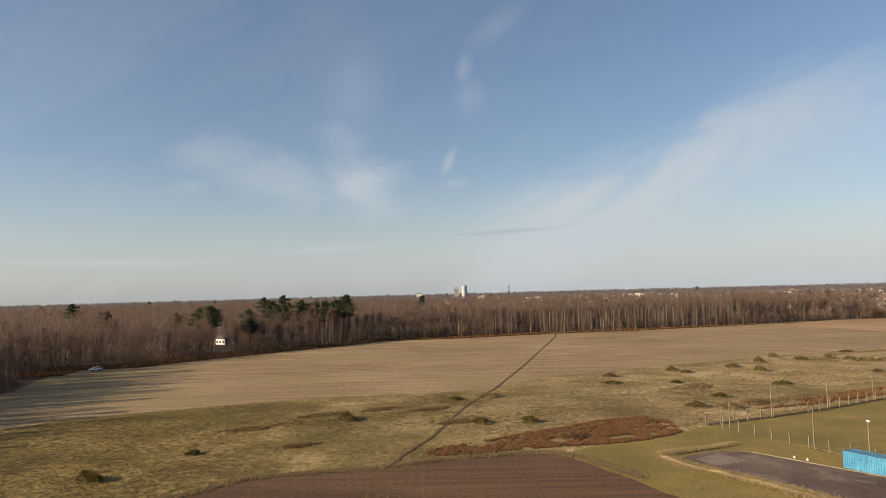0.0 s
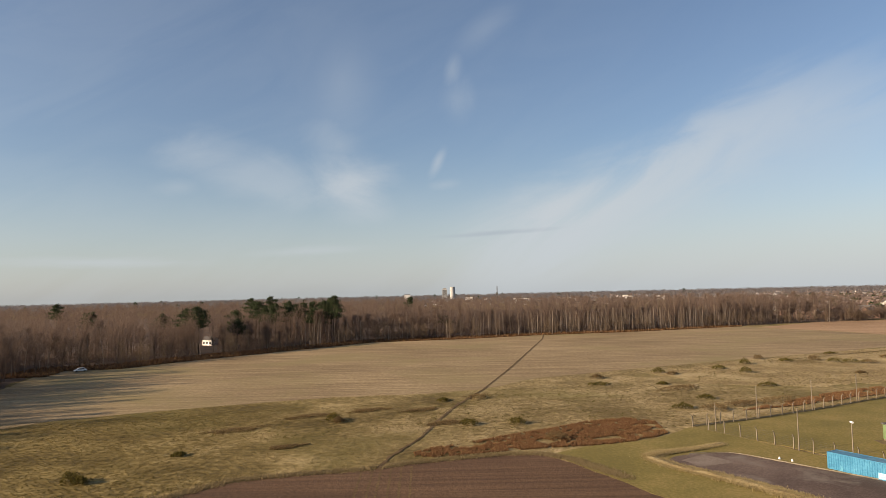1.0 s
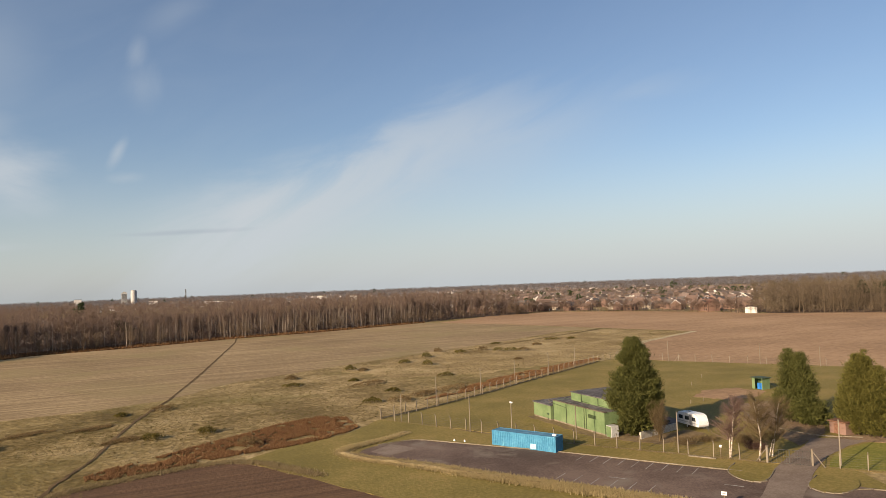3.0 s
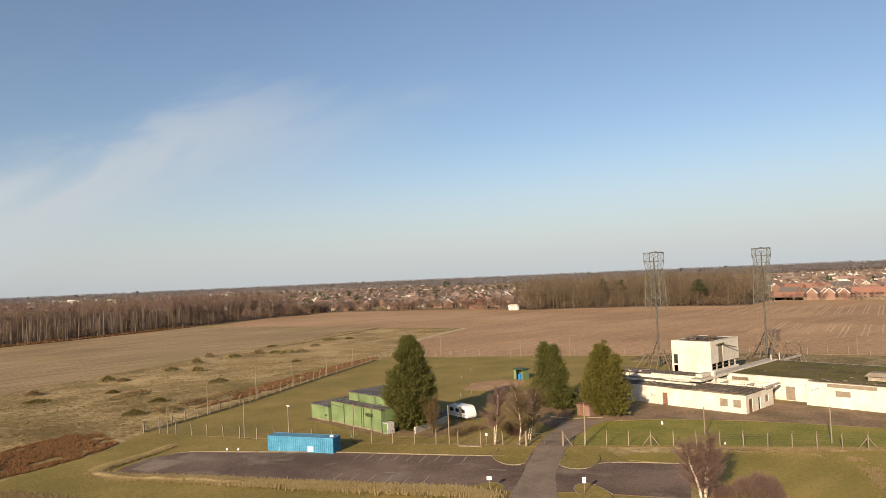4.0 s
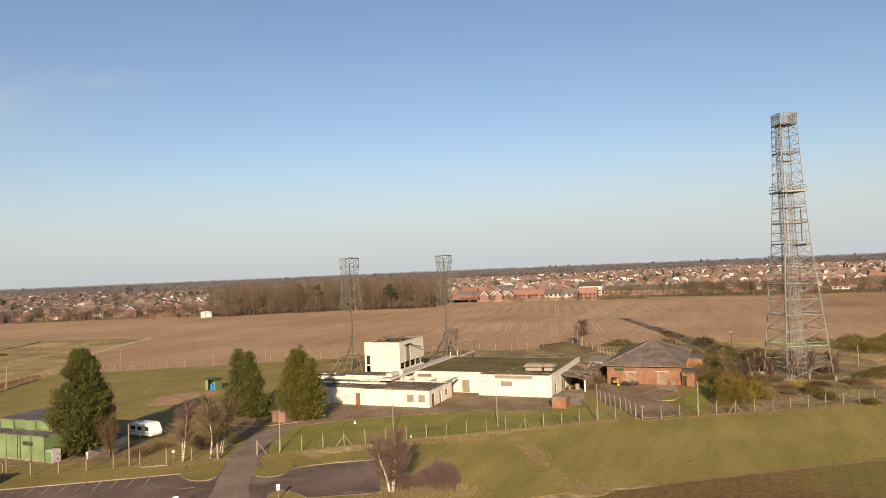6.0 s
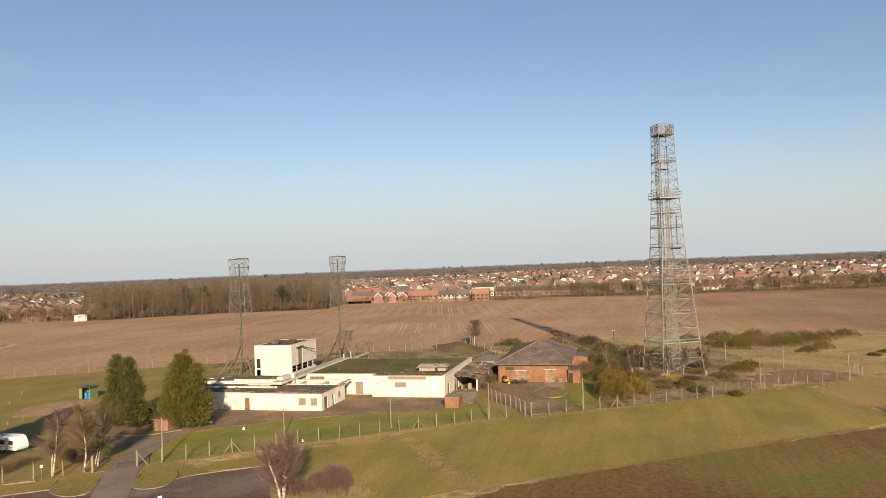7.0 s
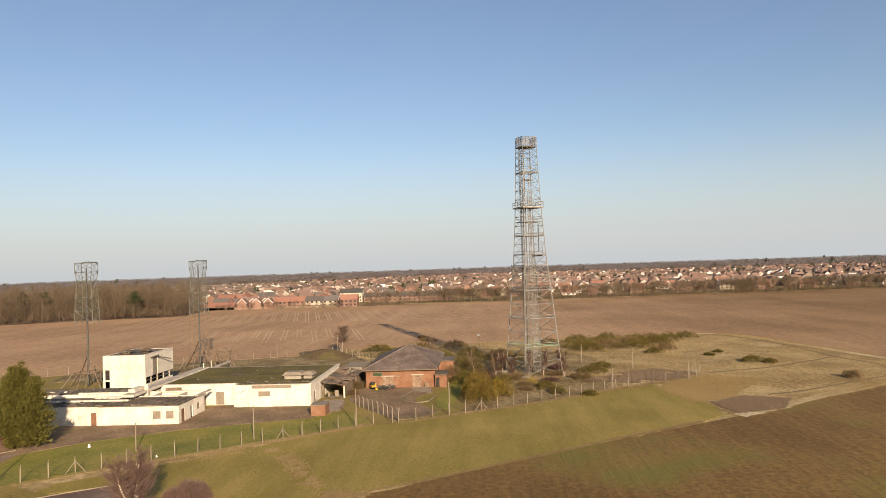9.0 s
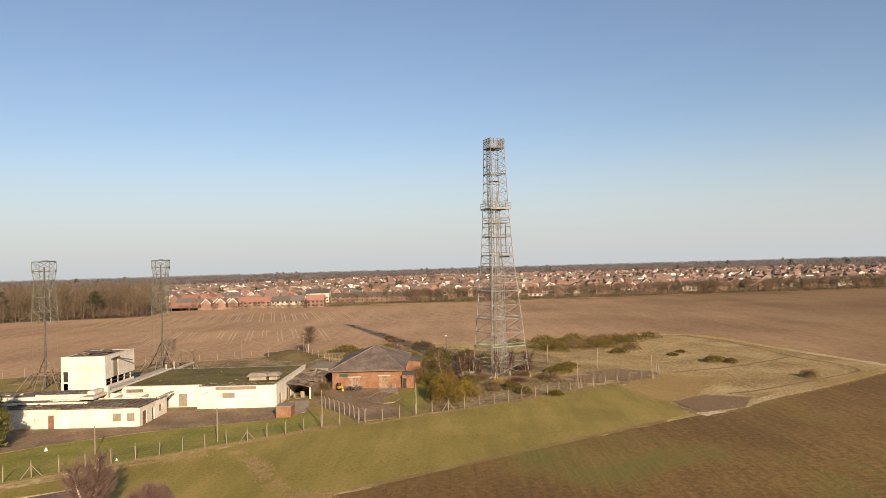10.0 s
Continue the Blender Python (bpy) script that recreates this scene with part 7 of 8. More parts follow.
near_rough = [(-80, 70), (-100, 150), (-30, 165), (60, 175), (44, 134), (13.5, 113.5), (-8, 109), (-34, 100.5), (-46, 89)]
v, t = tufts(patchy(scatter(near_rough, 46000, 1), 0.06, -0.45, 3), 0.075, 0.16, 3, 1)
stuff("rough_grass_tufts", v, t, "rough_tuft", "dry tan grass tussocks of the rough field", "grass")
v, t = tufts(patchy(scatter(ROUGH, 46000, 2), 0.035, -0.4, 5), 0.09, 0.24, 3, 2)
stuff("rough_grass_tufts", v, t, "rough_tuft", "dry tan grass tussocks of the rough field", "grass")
v, t = tufts(patchy(scatter(ROUGH, 14000, 3), 0.03, 0.12, 9), 0.13, 0.3, 3, 3)
stuff("green_grass_tufts", v, t, "tuft_green", "olive grass tussocks of the rough field", "grass")
# tall dry edges
EDGE = [(-46, 88), (-38.5, 93.5), (-33, 100.5), (-26, 103), (-13.7, 105.8), (-8, 108.8), (-1, 111.2), (8, 113.8), (13.5, 113.5), (18, 109), (23.5, 98)]
v, t = tufts(near_line(EDGE, 1.3, 12000, 4), 0.26, 0.12, 3, 4)
stuff("field_edge_grass", v, t, "tuft", "tall dry grass along the ploughed field edge", "grass")
CAR_EDGE = [(46.5, 121.5), (42, 117), (37, 114), (32, 112), (29.8, 109), (30.5, 106.2), (32, 103), (37.3, 95.5), (43.8, 84.2), (51, 72.5), (57.5, 62), (58.5, 58)]


def grass_bank(line, width, height, seed):
    """A low bank overgrown with tall dead grass."""
    rng = random.Random(seed)
    bm = bmesh.new()
    rows_b = []
    for x, y, deg in along(rounded(line), 0.8):
        nx, ny = -math.sin(radians(deg)), math.cos(radians(deg))
        w = width * rng.uniform(0.8, 1.15)
        rows_b.append([bm.verts.new((x + nx * w * u, y + ny * w * u, z * height * rng.uniform(0.75, 1.25) + 0.03)) for u, z in ((-0.5, 0), (-0.32, 0.7), (-0.08, 1.0), (0.2, 0.8), (0.5, 0))])
    for a, b in zip(rows_b, rows_b[1:]):
        for k in range(4):
            bm.faces.new((a[k], b[k], b[k + 1], a[k + 1]))
    bmesh.ops.recalc_face_normals(bm, faces=bm.faces[:])
    tagged(part("grass_bank", bm, M["straw_bank"], None, smooth=True), "low bank of bleached tall grass round the car park", "grass bank", kind="structure")


grass_bank(CAR_EDGE[3:], 2.5, 0.42, 71)
grass_bank([(44, 117.5), (40, 115), (36, 113.2), (32, 111.6), (30, 109.5)], 1.5, 0.36, 72)
v, t = tufts(near_line(CAR_EDGE[3:], 1.5, 42000, 5), 0.36, 0.1, 3, 5, 0.14)
stuff("verge_grass", v, t, "verge_tuft", "tall dry grass along the car park edge", "grass")
v, t = tufts(near_line([(44, 117.5), (40, 115), (36, 113.2), (32, 111.6), (30, 109.5)], 0.9, 13000, 6), 0.34, 0.1, 3, 6, 0.12)
stuff("verge_grass", v, t, "verge_tuft", "tall dry grass along the car park edge", "grass")
v, t = tufts(near_line([(63, 47), (68, 40), (72.5, 37.5), (77, 33)], 2.4, 9000, 7), 0.26, 0.09, 3, 7)
stuff("verge_grass", v, t, "tuft", "tall dry grass at the car park corner", "grass")
for k, (line, w, c, hgt) in enumerate((([(44.2, 132), (55.5, 109.2), (65.4, 91.9), (79.6, 70.6)], 0.6, 1500, 0.35), ([(83, 66.2), (95, 50.6), (107.2, 32.3), (116.5, 20)], 1.5, 5200, 0.5),
                                       ([(90, 52), (97, 43.5), (101, 36)], 3.0, 2400, 0.5),
                                       ([(117, 15.2), (129, -5), (144, -27), (150, -37)], 1.3, 3800, 0.5), ([(81, 16), (89.8, 2.2), (102, -16), (113.8, -34.4)], 0.55, 2600, 0.55),
                                       ([(117.5, -41.4), (122.5, -49.2), (129.6, -57.4), (139.7, -73.2), (156.4, -96)], 2.6, 4200, 0.55), ([(157, -100), (166, -101.6), (184.5, -97), (206, -92), (226, -88), (243, -80.6)], 2.8, 3800, 0.5),
                                       ([(237, 247), (213, 236), (190, 225), (160, 202)], 1.3, 1200, 0.4), ([(44, 134), (74, 148.7), (105, 166.7), (135, 184)], 1.6, 2200, 0.5),
                                       )):
    v, t = tufts(near_line(line, w * 0.75, int(c * (1.3 if k == 1 else 0.6 if k == 2 else 2.4)), 20 + k), hgt * (0.28 if k in (1, 2) else 0.36), 0.085, 3, 20 + k)
    stuff("edge_grass", v, t, "straw_tuft" if k in (5, 6) else "tuft", "tall dry grass along the fences and margins", "grass")
for k, (line, w, c) in enumerate((([(101.0, 32.4), (99.6, 31.2)], 1.0, 420), ([(97.5, 29.6), (94.4, 27.4), (90, 25.0), (86.0, 23.0), (83.4, 21.4)], 1.5, 2300), ([(81.5, 19.6), (80.0, 18.0), (80.2, 15.5)], 1.5, 1100), ([(78, 33), (76, 30), (73, 31)], 1.8, 900))):
    v, t = tufts(patchy(near_line(line, w, c, 130 + k), 0.7, -0.3, 6), 0.16, 0.13, 4, 130 + k, 0.05)
    stuff("straw_clumps", v, t, "tuft", "bleached straw clumps across the mown field", "grass")
v, t = tufts(patchy(scatter(HEATH, 60000, 30), 0.07, -0.3, 4), 0.10, 0.16, 3, 30, 0.05)
stuff("heath_grass", v, t, "straw_tuft", "pale dry grass tussocks of the heath", "grass")
v, t = tufts(scatter([(128.5, -37), (140, -35), (150, -37), (160, -48), (152, -60), (140, -50), (133, -46)], 18000, 31), 0.13, 0.1, 3, 31, 0.05)
stuff("heath_grass", v, t, "straw_tuft", "pale dry grass tussocks of the heath", "grass")
v, t = tufts(patchy(scatter(MOWN, 12000, 33), 0.08, 0.0, 4), 0.05, 0.14, 3, 33, 0.04)
stuff("lawn_grass", v, t, "tuft_green", "short green grass of the mown field", "grass")
# bracken beds
for k, (poly, c) in enumerate(((([(-7, 113), (-3.7, 112.4), (3.1, 114.2), (15, 117.4), (24.7, 118.8), (32.6, 121.8), (38, 127), (38.9, 138), (34.1, 142.3), (25.7, 139.4), (18.7, 134.1), (12.9, 130.4), (6.7, 126.3), (0.9, 121.6), (-3.9, 119.4), (-7.4, 116)]), 8000),
                               ([(60, 148), (74, 152.5), (105, 168), (138, 186), (140, 190), (125, 185), (100, 174), (85, 166)], 6500), (inward(WOOD_EDGE[4:15], -7) + inward(WOOD_EDGE[4:15], 12)[::-1], 17000))):
    v, t = tufts(patchy(patchy(scatter(poly, c * 4, 40 + k), 0.22, -0.42, 11), 1.1, -0.26, 5) if k < 2 else scatter(poly, c, 40 + k), 0.28 if k < 2 else 0.8, 0.15 if k < 2 else 0.9, 4, 40 + k, 0.03)
    stuff("bracken", v, t, "bracken", "rust-brown dead bracken", "bracken")
# purple-brown reed bed at the heath corner
v, t = tufts(scatter([(128.7, -40.2), (118.8, -41.8), (122.3, -51), (130.4, -55.5), (134.2, -48.5)], 7000, 60), 0.26, 0.09, 4, 60, 0.04)
stuff("reed_bed", v, t, "reed", "dead purple-brown reeds in a hollow", "reeds")
v, t = tufts(patchy(scatter([(150, -30), (154, -43), (161, -48), (169, -40), (163, -28), (155, -22)], 9000, 61), 0.25, -0.3, 3), 0.36, 0.09, 4, 61, 0.04)
stuff("dead_scrub", v, t, "reed", "thin dead purple-brown scrub behind the fence", "scrub")

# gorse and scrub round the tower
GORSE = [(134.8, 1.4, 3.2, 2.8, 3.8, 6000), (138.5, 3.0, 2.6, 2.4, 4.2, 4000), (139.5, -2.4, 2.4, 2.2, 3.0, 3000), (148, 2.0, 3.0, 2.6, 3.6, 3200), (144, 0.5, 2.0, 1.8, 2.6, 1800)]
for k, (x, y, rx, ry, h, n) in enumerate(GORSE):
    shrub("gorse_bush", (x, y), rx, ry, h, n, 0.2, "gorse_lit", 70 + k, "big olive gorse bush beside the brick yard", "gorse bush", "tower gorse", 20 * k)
v, t = shrub_shape(2.8, 2.6, 2.6, 12000, 0.24, 153, 0.06)
round_bush = new("shrub", tri_mesh("shrub", v, t, M["twig_mauve"]))
round_bush.matrix_world = pose(77.4, 34.6, 0.05)
tagged(round_bush, "dense round purple-brown bare bush in dry grass", "shrub", "compound shrubs")
for k, (x, y) in enumerate(((136.6, 1.2), (150.5, -9.5), (138.4, -2.2))):
    shrub("gorse_bloom", (x, y), 1.3, 1.2, 3.6 if k != 1 else 1.6, 260, 0.2, "gorse_bloom", 80 + k, "yellow flowering gorse sprays", "gorse bush", "tower gorse")
rng = np.random.default_rng(5)
SCRUB = [(155, 5, 3, 2.8), (160, 8, 3.2, 3.2), (168, 4, 3.6, 3.6), (176, 6, 4, 3.4), (184, 2, 4.2, 3.0), (178, -4, 3.5, 2.6), (152, -3, 2.6, 2.2), (147, -12, 2.4, 1.4), (141, -14, 2.0, 1.2), (158, -21, 2.6, 1.3), (166, -25, 3.4, 1.4), (172, -28, 3.0, 1.5),
         (187, -8, 3.6, 2.2), (195, -4, 4, 2.4), (200, 5, 4, 2.6), (192, 12, 4, 3.0), (206, -30, 5.0, 2.6), (211, -36, 5.5, 2.8), (209, -44, 5.2, 2.6), (216, -52, 5.0, 3.0), (224, -58, 4.2, 2.8), (204, -52, 3.2, 2.0), (198, -47, 2.6, 1.4),
         (230, -40, 4.4, 2.6), (228, -30, 4.6, 2.4), (222, -20, 4.2, 2.2), (234, -66, 3.6, 2.0), (176.7, -66, 2.8, 1.5), (174.5, -69.5, 1.8, 1.0), (150.9, -77, 1.9, 1.5), (190, -60, 1.5, 0.7), (196, -64, 1.3, 0.6), (138, -20, 1.6, 0.9), (219, -44, 5.0, 2.6), (213, -28, 4.6, 2.4), (222, -36, 4.8, 2.4), (226, -48, 4.6, 2.4), (231, -54, 3.6, 2.0), (214, 20, 4.5, 2.6), (206, 28, 4.0, 2.2), (218, 34, 4.4, 2.0), (222, 10, 4.2, 2.2)]
for k, (x, y, r, h) in enumerate(SCRUB):
    mat = "gorse" if k % 4 in (0, 2, 3) else "heather"
    shrub("gorse_bush", (x, y), r, r * 0.8, h, int(520 * r), 0.2, mat, 90 + k, "dark olive gorse bush on the dry heath" if mat == "gorse" else "brown scrub bush on the dry heath", "gorse bush", "heath gorse", 25 * k)
# dark scrub line in the brown field and mound behind the hall
for k, (x, y, rx, ry, h) in enumerate(((246, 21, 5, 1.8, 0.7), (254, 23, 4, 1.2, 0.5))):
    shrub("scrub_patch", (x, y), rx, ry, h, 2200, 0.4, "heather", 140 + k, "dark brown scrub in the bare field", "scrub", "field scrub", 25)
# shrubs by the car park, gate and buildings
for k, (x, y, r, h, mat) in enumerate(((75.6, 38.2, 1.8, 2.0, "twig_mauve"), (82.6, 84.6, 2.4, 1.0, "twig_tan"), (78.0, 84.4, 2.4, 1.6, "twig_tan"), (144, 28.4, 1.8, 1.6, "twig_tan"), (150.5, 28.6, 2.0, 2.4, "twig_tan"),
                                       (86, 80, 2.0, 2.0, "twig_tan"), (84, 76.5, 1.8, 1.8, "twig_red"), (107, 84, 2.4, 3.0, "cypress"), (137, 35.2, 1.0, 1.0, "twig_tan"), (159, -6, 3.2, 1.8, "twig_tan"), (163, -16, 3.2, 1.5, "twig_tan"), (172, -17, 3.0, 1.6, "twig_red"), (157, -1, 2.6, 1.8, "twig_red"), (173, -4, 3.0, 1.8, "twig_tan"), (150, -8, 2.8, 1.4, "twig_tan"), (155, -14, 2.8, 1.2, "twig_red"), (145, -8, 2.2, 1.2, "twig_tan"), (163, 1, 3.0, 2.2, "twig_red"))):
    rngk = np.random.default_rng(160 + k)
    n = int(700 * r)
    a0 = np.c_[rngk.normal(0, r * 0.35, n), rngk.normal(0, r * 0.35, n), rngk.random(n) * h * 0.5]
    d = np.c_[a0[:, :2] / r, np.full(n, 1.1)] + rngk.normal(0, 0.4, (n, 3))
    d /= np.linalg.norm(d, axis=1, keepdims=True)
    v, t = slivers(a0, a0 + d * (h * rngk.uniform(0.3, 0.6, n))[:, None], 0.03, rngk) if mat.startswith("twig") else shrub_shape(r, r, h, n * 2, 0.25, k)
    v[:, 2] = np.maximum(v[:, 2], 0.0)
    ob = new("shrub", tri_mesh("shrub", v, t, M[mat]))
    ob.matrix_world = pose(x, y, 0.06)
    tagged(ob, "bare twiggy shrub beside the compound" if mat.startswith("twig") else "dark evergreen shrub beside the compound", "shrub", "compound shrubs")

# ---- woods ----
LITTER = WOOD_EDGE + [(300, 560), (320, 760), (160, 900), (-200, 1150), (-700, 1000), (-900, 600), (-600, 100), (-200, 40)]
patch("wood_floor", LITTER, 0.035, M["litter"], "brown leaf litter under the bare wood", "woodland floor", 6, 1.5, 44)
patch("wood_floor", [(368, 318), (381, 299), (407, 254), (424, 190), (470, 196), (520, 225), (540, 300), (470, 380), (410, 372)], 0.05, M["litter"], "brown leaf litter under the bare wood", "woodland floor", 5, 1.0, 45)
WOOD_LABEL = "tall bare winter tree at the edge of the wood"
protos = []
for k in range(8):
    pale = k % 2 == 0
    shape = bare_shape(16.5 + 1.2 * (k % 4), 5.4, 1, 50, 1000, 1.8, 0.07, 200 + k, 0.12 if not pale else 0.36, upright=0.55, base_r=0.17 if not pale else 0.13)
    protos.append((shape, (M["pale_bark"] if pale else M["bark"], M["twig"])))


rng = random.Random(77)
first = {}
front_line = inward(WOOD_EDGE, 8)
for x, y, deg in along(front_line, 4.6):
    if x > 262 or math.hypot(x + 108, y - 303) < 8:
        continue
    k = rng.randrange(8)
    px, py = x + rng.uniform(-2.5, 2.5), y + rng.uniform(-2.0, 4.0)
    s = rng.uniform(0.72, 1.08)
    if k not in first:
        first[k] = tree_thing("bare_tree", protos[k][0], protos[k][1], (px, py), WOOD_LABEL, "tree", "wood edge trees", rng.uniform(0, 360), s)
    else:
        c = copy_thing(first[k], pose(px, py, 0, 0, 0, rng.uniform(0, 360)))
        c.scale = (s, s, s * rng.uniform(0.9, 1.06))


# gaps added in the trees: one for the view, one lets sun reach the cottage
COTTAGE_GAPS = [(-117, 330), (-136, 383), (-182, 365)]


def planted(name, shape_list, spots, sizes, seed, mat, label):
    """Many trees as one mesh: each spot takes one of the shapes, turned and sized."""
    rng = np.random.default_rng(seed)
    vs, ts, k = [], [], 0
    spots = off_line(off_line(spots, LANE, 5.0), COTTAGE_GAPS, 4.0)
    which = rng.integers(0, len(shape_list), len(spots))
    for s, (v, t) in enumerate(shape_list):
        at = spots[which == s]
        if not len(at):
            continue
        a, sz = rng.uniform(0, 2 * math.pi, len(at)), rng.uniform(*sizes, len(at))
        c, sn = np.cos(a)[:, None], np.sin(a)[:, None]
        x = (v[None, :, 0] * c - v[None, :, 1] * sn) * sz[:, None] + at[:, :1]
        y = (v[None, :, 0] * sn + v[None, :, 1] * c) * sz[:, None] + at[:, 1:2]
        z = v[None, :, 2] * sz[:, None] + 0 * x
        vs.append(np.stack([x, y, z], 2).reshape(-1, 3))
        ts.append((t[None] + (np.arange(len(at)) * len(v))[:, None, None]).reshape(-1, 3) + k)
        k += len(at) * len(v)
    return stuff(name, np.concatenate(vs), np.concatenate(ts), mat, label, "woodland")


def mid_shape(seed, n_twig, h, spread, limbs=14, clear=0.3, twig_w=0.15, twig_len=2.0):
    """A light bare tree for the depth of a wood: slim trunk, rising limbs and a rounded haze of fine twigs."""
    rng = np.random.default_rng(seed)
    lean = rng.normal(0, 0.04, 2) * h
    top = np.array([*lean, h * 0.93])
    trunk = prisms([(0, 0, -0.1), tuple(top * 0.5)], [tuple(top * 0.5), tuple(top)], np.array([0.16, 0.1]), np.array([0.1, 0.02]), 3)
    f = np.sort(rng.uniform(clear, 0.96, limbs))
    root = top * f[:, None]
    ang = np.arange(limbs) * 2.4 + rng.normal(0, 0.4, limbs)
    g = (f - clear) / (1 - clear)
    reach = spread * np.sqrt(np.clip(1.05 - (1.25 * g - 0.3) ** 2, 0.08, 1)) * rng.uniform(0.65, 1.0, limbs)
    way = np.c_[np.cos(ang) * (0.72 - 0.4 * g), np.sin(ang) * (0.72 - 0.4 * g), 0.5 + 0.4 * g] + rng.normal(0, 0.1, (limbs, 3))
    way /= np.linalg.norm(way, axis=1, keepdims=True)
    end = root + way * reach[:, None]
    boughs = slivers(root, end, 0.1, rng)
    k, u = rng.integers(0, limbs, n_twig), rng.beta(1.7, 1.0, n_twig)[:, None]
    p = root[k] + (end[k] - root[k]) * u + rng.normal(0, 0.6, (n_twig, 3))
    d = way[k] * 0.7 + np.array([0, 0, 0.05]) + rng.normal(0, 0.75, (n_twig, 3))
    d /= np.linalg.norm(d, axis=1, keepdims=True)
    q = p + d * (twig_len * rng.uniform(0.5, 1.3, n_twig))[:, None]
    p[:, 2] = np.clip(p[:, 2], 0.2, h)
    q[:, 2] = np.clip(q[:, 2], 0.2, h * 1.06)
    return joined(trunk, boughs, slivers(p, q, twig_w, rng))


mids = [mid_shape(300 + k, 270, 17 + k % 3, 5.4, 18, 0.22, 0.1, 2.0) for k in range(6)]
planted("woodland", mids, scatter(inward(WOOD_EDGE, 10) + inward(WOOD_EDGE, 80)[::-1], 1500, 50), (0.75, 1.12), 51, "twig", "dense bare brown winter woodland")
lows = [mid_shape(320 + k, 100, 17 + k % 3, 6.0, 10, 0.35, 0.18, 2.6) for k in range(6)]
deep = inward(WOOD_EDGE, 78) + [(300, 560), (320, 760), (160, 900), (-200, 1150), (-700, 1000), (-900, 600), (-600, 100), (-200, 60)]
planted("woodland", lows, scatter(deep, 3600, 52), (0.72, 1.1), 53, "twig", "dense bare brown winter woodland")
LEFT = [(-118, 60), (-124, 120), (-135, 200), (-150, 240), (-154, 264), (-250, 264), (-250, 20), (-130, 20)]
planted("woodland", mids, scatter(LEFT, 620, 58), (0.85, 1.15), 59, "twig", "dense bare brown winter woodland")
under = [shrub_shape(3.2, 3.2, 4.5, 110, 0.8, 340 + k, 0.09) for k in range(4)]
planted("undergrowth", under, scatter(inward(WOOD_EDGE, 3) + inward(WOOD_EDGE, 60)[::-1], 1500, 54), (0.6, 1.1), 55, "twig", "brown undergrowth along the wood edge")
planted("wood_edge_thicket", [(v * np.array([0.75, 0.75, 0.55]), t) for v, t in mids], near_line(inward(WOOD_EDGE[5:], 0), 4, 230, 86), (0.5, 1.05), 87, "twig_thicket", "olive-brown thicket along the front of the wood")
# pale birch stems that show along the front of the wood
rng = np.random.default_rng(64)
stem_at = np.r_[near_line(inward(WOOD_EDGE[12:15], 5), 9, 300, 65), near_line(inward(WOOD_EDGE[9:13], 6), 8, 90, 66), near_line(inward(WOOD_EDGE[14:], 6), 8, 30, 67)]
stem_h = rng.uniform(9, 15, len(stem_at))
foot = np.c_[stem_at, np.zeros(len(stem_at))]
crown_end = np.c_[stem_at + rng.normal(0, 0.5, stem_at.shape), stem_h]
v, t = prisms(foot, crown_end, rng.uniform(0.07, 0.15, len(stem_at)), np.full(len(stem_at), 0.04), 3)
stuff("birch_stems", v, t, "pale_bark", "slim pale birch stems along the wood edge", "woodland")
# second wood beyond the brown field
WOOD2 = [(368, 318), (381, 299), (407, 254), (424, 190), (470, 196), (520, 225), (540, 300), (470, 380), (410, 372)]
planted("woodland", mids, scatter(WOOD2, 720, 56), (0.75, 1.2), 57, "twig_olive", "tall bare brown wood beyond the brown field")
planted("undergrowth", under, scatter(WOOD2, 700, 62), (0.7, 1.5), 63, "twig_olive", "brown undergrowth in the wood beyond the field")


def pine(place, h, seed, label="dark green pine standing above the bare wood"):
    """A pine: bare stem and flat uneven plates of needles."""
    rng = np.random.default_rng(seed)
    base = empty("pine_tree", (*place, 0), 0, label, "pine tree", "pines")
    part("trunk", bars(((0, 0, -0.2), (0.3, 0.2, h * 0.55), 0.4, 0.28), ((0.3, 0.2, h * 0.55), (0.1, 0, h * 0.95), 0.28, 0.08), sides=7), M["bark"], base)
    pieces = []
    for k in range(11):
        z = h * (0.6 + 0.38 * k / 10)
        reach = 6.0 * (1.0 - 0.55 * (k / 10) ** 1.4) * rng.uniform(0.5, 1.15)
        a = k * 2.4 + rng.uniform(-0.5, 0.5)
        c = np.array([math.cos(a) * reach * 0.62, math.sin(a) * reach * 0.6, z])
        n = 260
        q = rng.normal(0, 1, (n, 3)) * np.array([reach * 0.34, reach * 0.34, 0.45]) + c
        pieces.append(sprays(q, np.tile([0, 0, 0.5], (n, 1)), 0.42, rng, 0.45))
        part("bough", bars(((0.2, 0.1, z - 1.0), tuple(c), 0.12, 0.05)), M["bark"], base)
    v, t = joined(*pieces)
    crown = new("crown", tri_mesh("crown", v, t, M["pine"]))
    crown.parent = base


PINES = [(-61, 346, 25.5), (-66, 350, 23), (-72, 352, 22.5), (-78, 352, 22), (-84, 350, 23), (-90, 345, 22), (-96, 350, 20), (-112, 300, 22), (-117, 302, 21), (-105, 330, 19), (-99, 312, 15), (-103, 362, 23), (-110, 380, 23), (-140, 330, 18), (-64, 356, 24), (-70, 344, 19),
         (-112, 420, 26), (-130, 440, 25), (-40, 620, 22), (-8, 402, 12), (-175, 330, 20), (-250, 430, 24), (430, 300, 18), (440, 292, 17), (425, 222, 16)]
for k, (x, y, h) in enumerate(PINES):
    back = 1.08 if x < 0 else 1.0
    pine((x * back, y * back), h * (0.99 if x < 300 else 1.0), 400 + k)


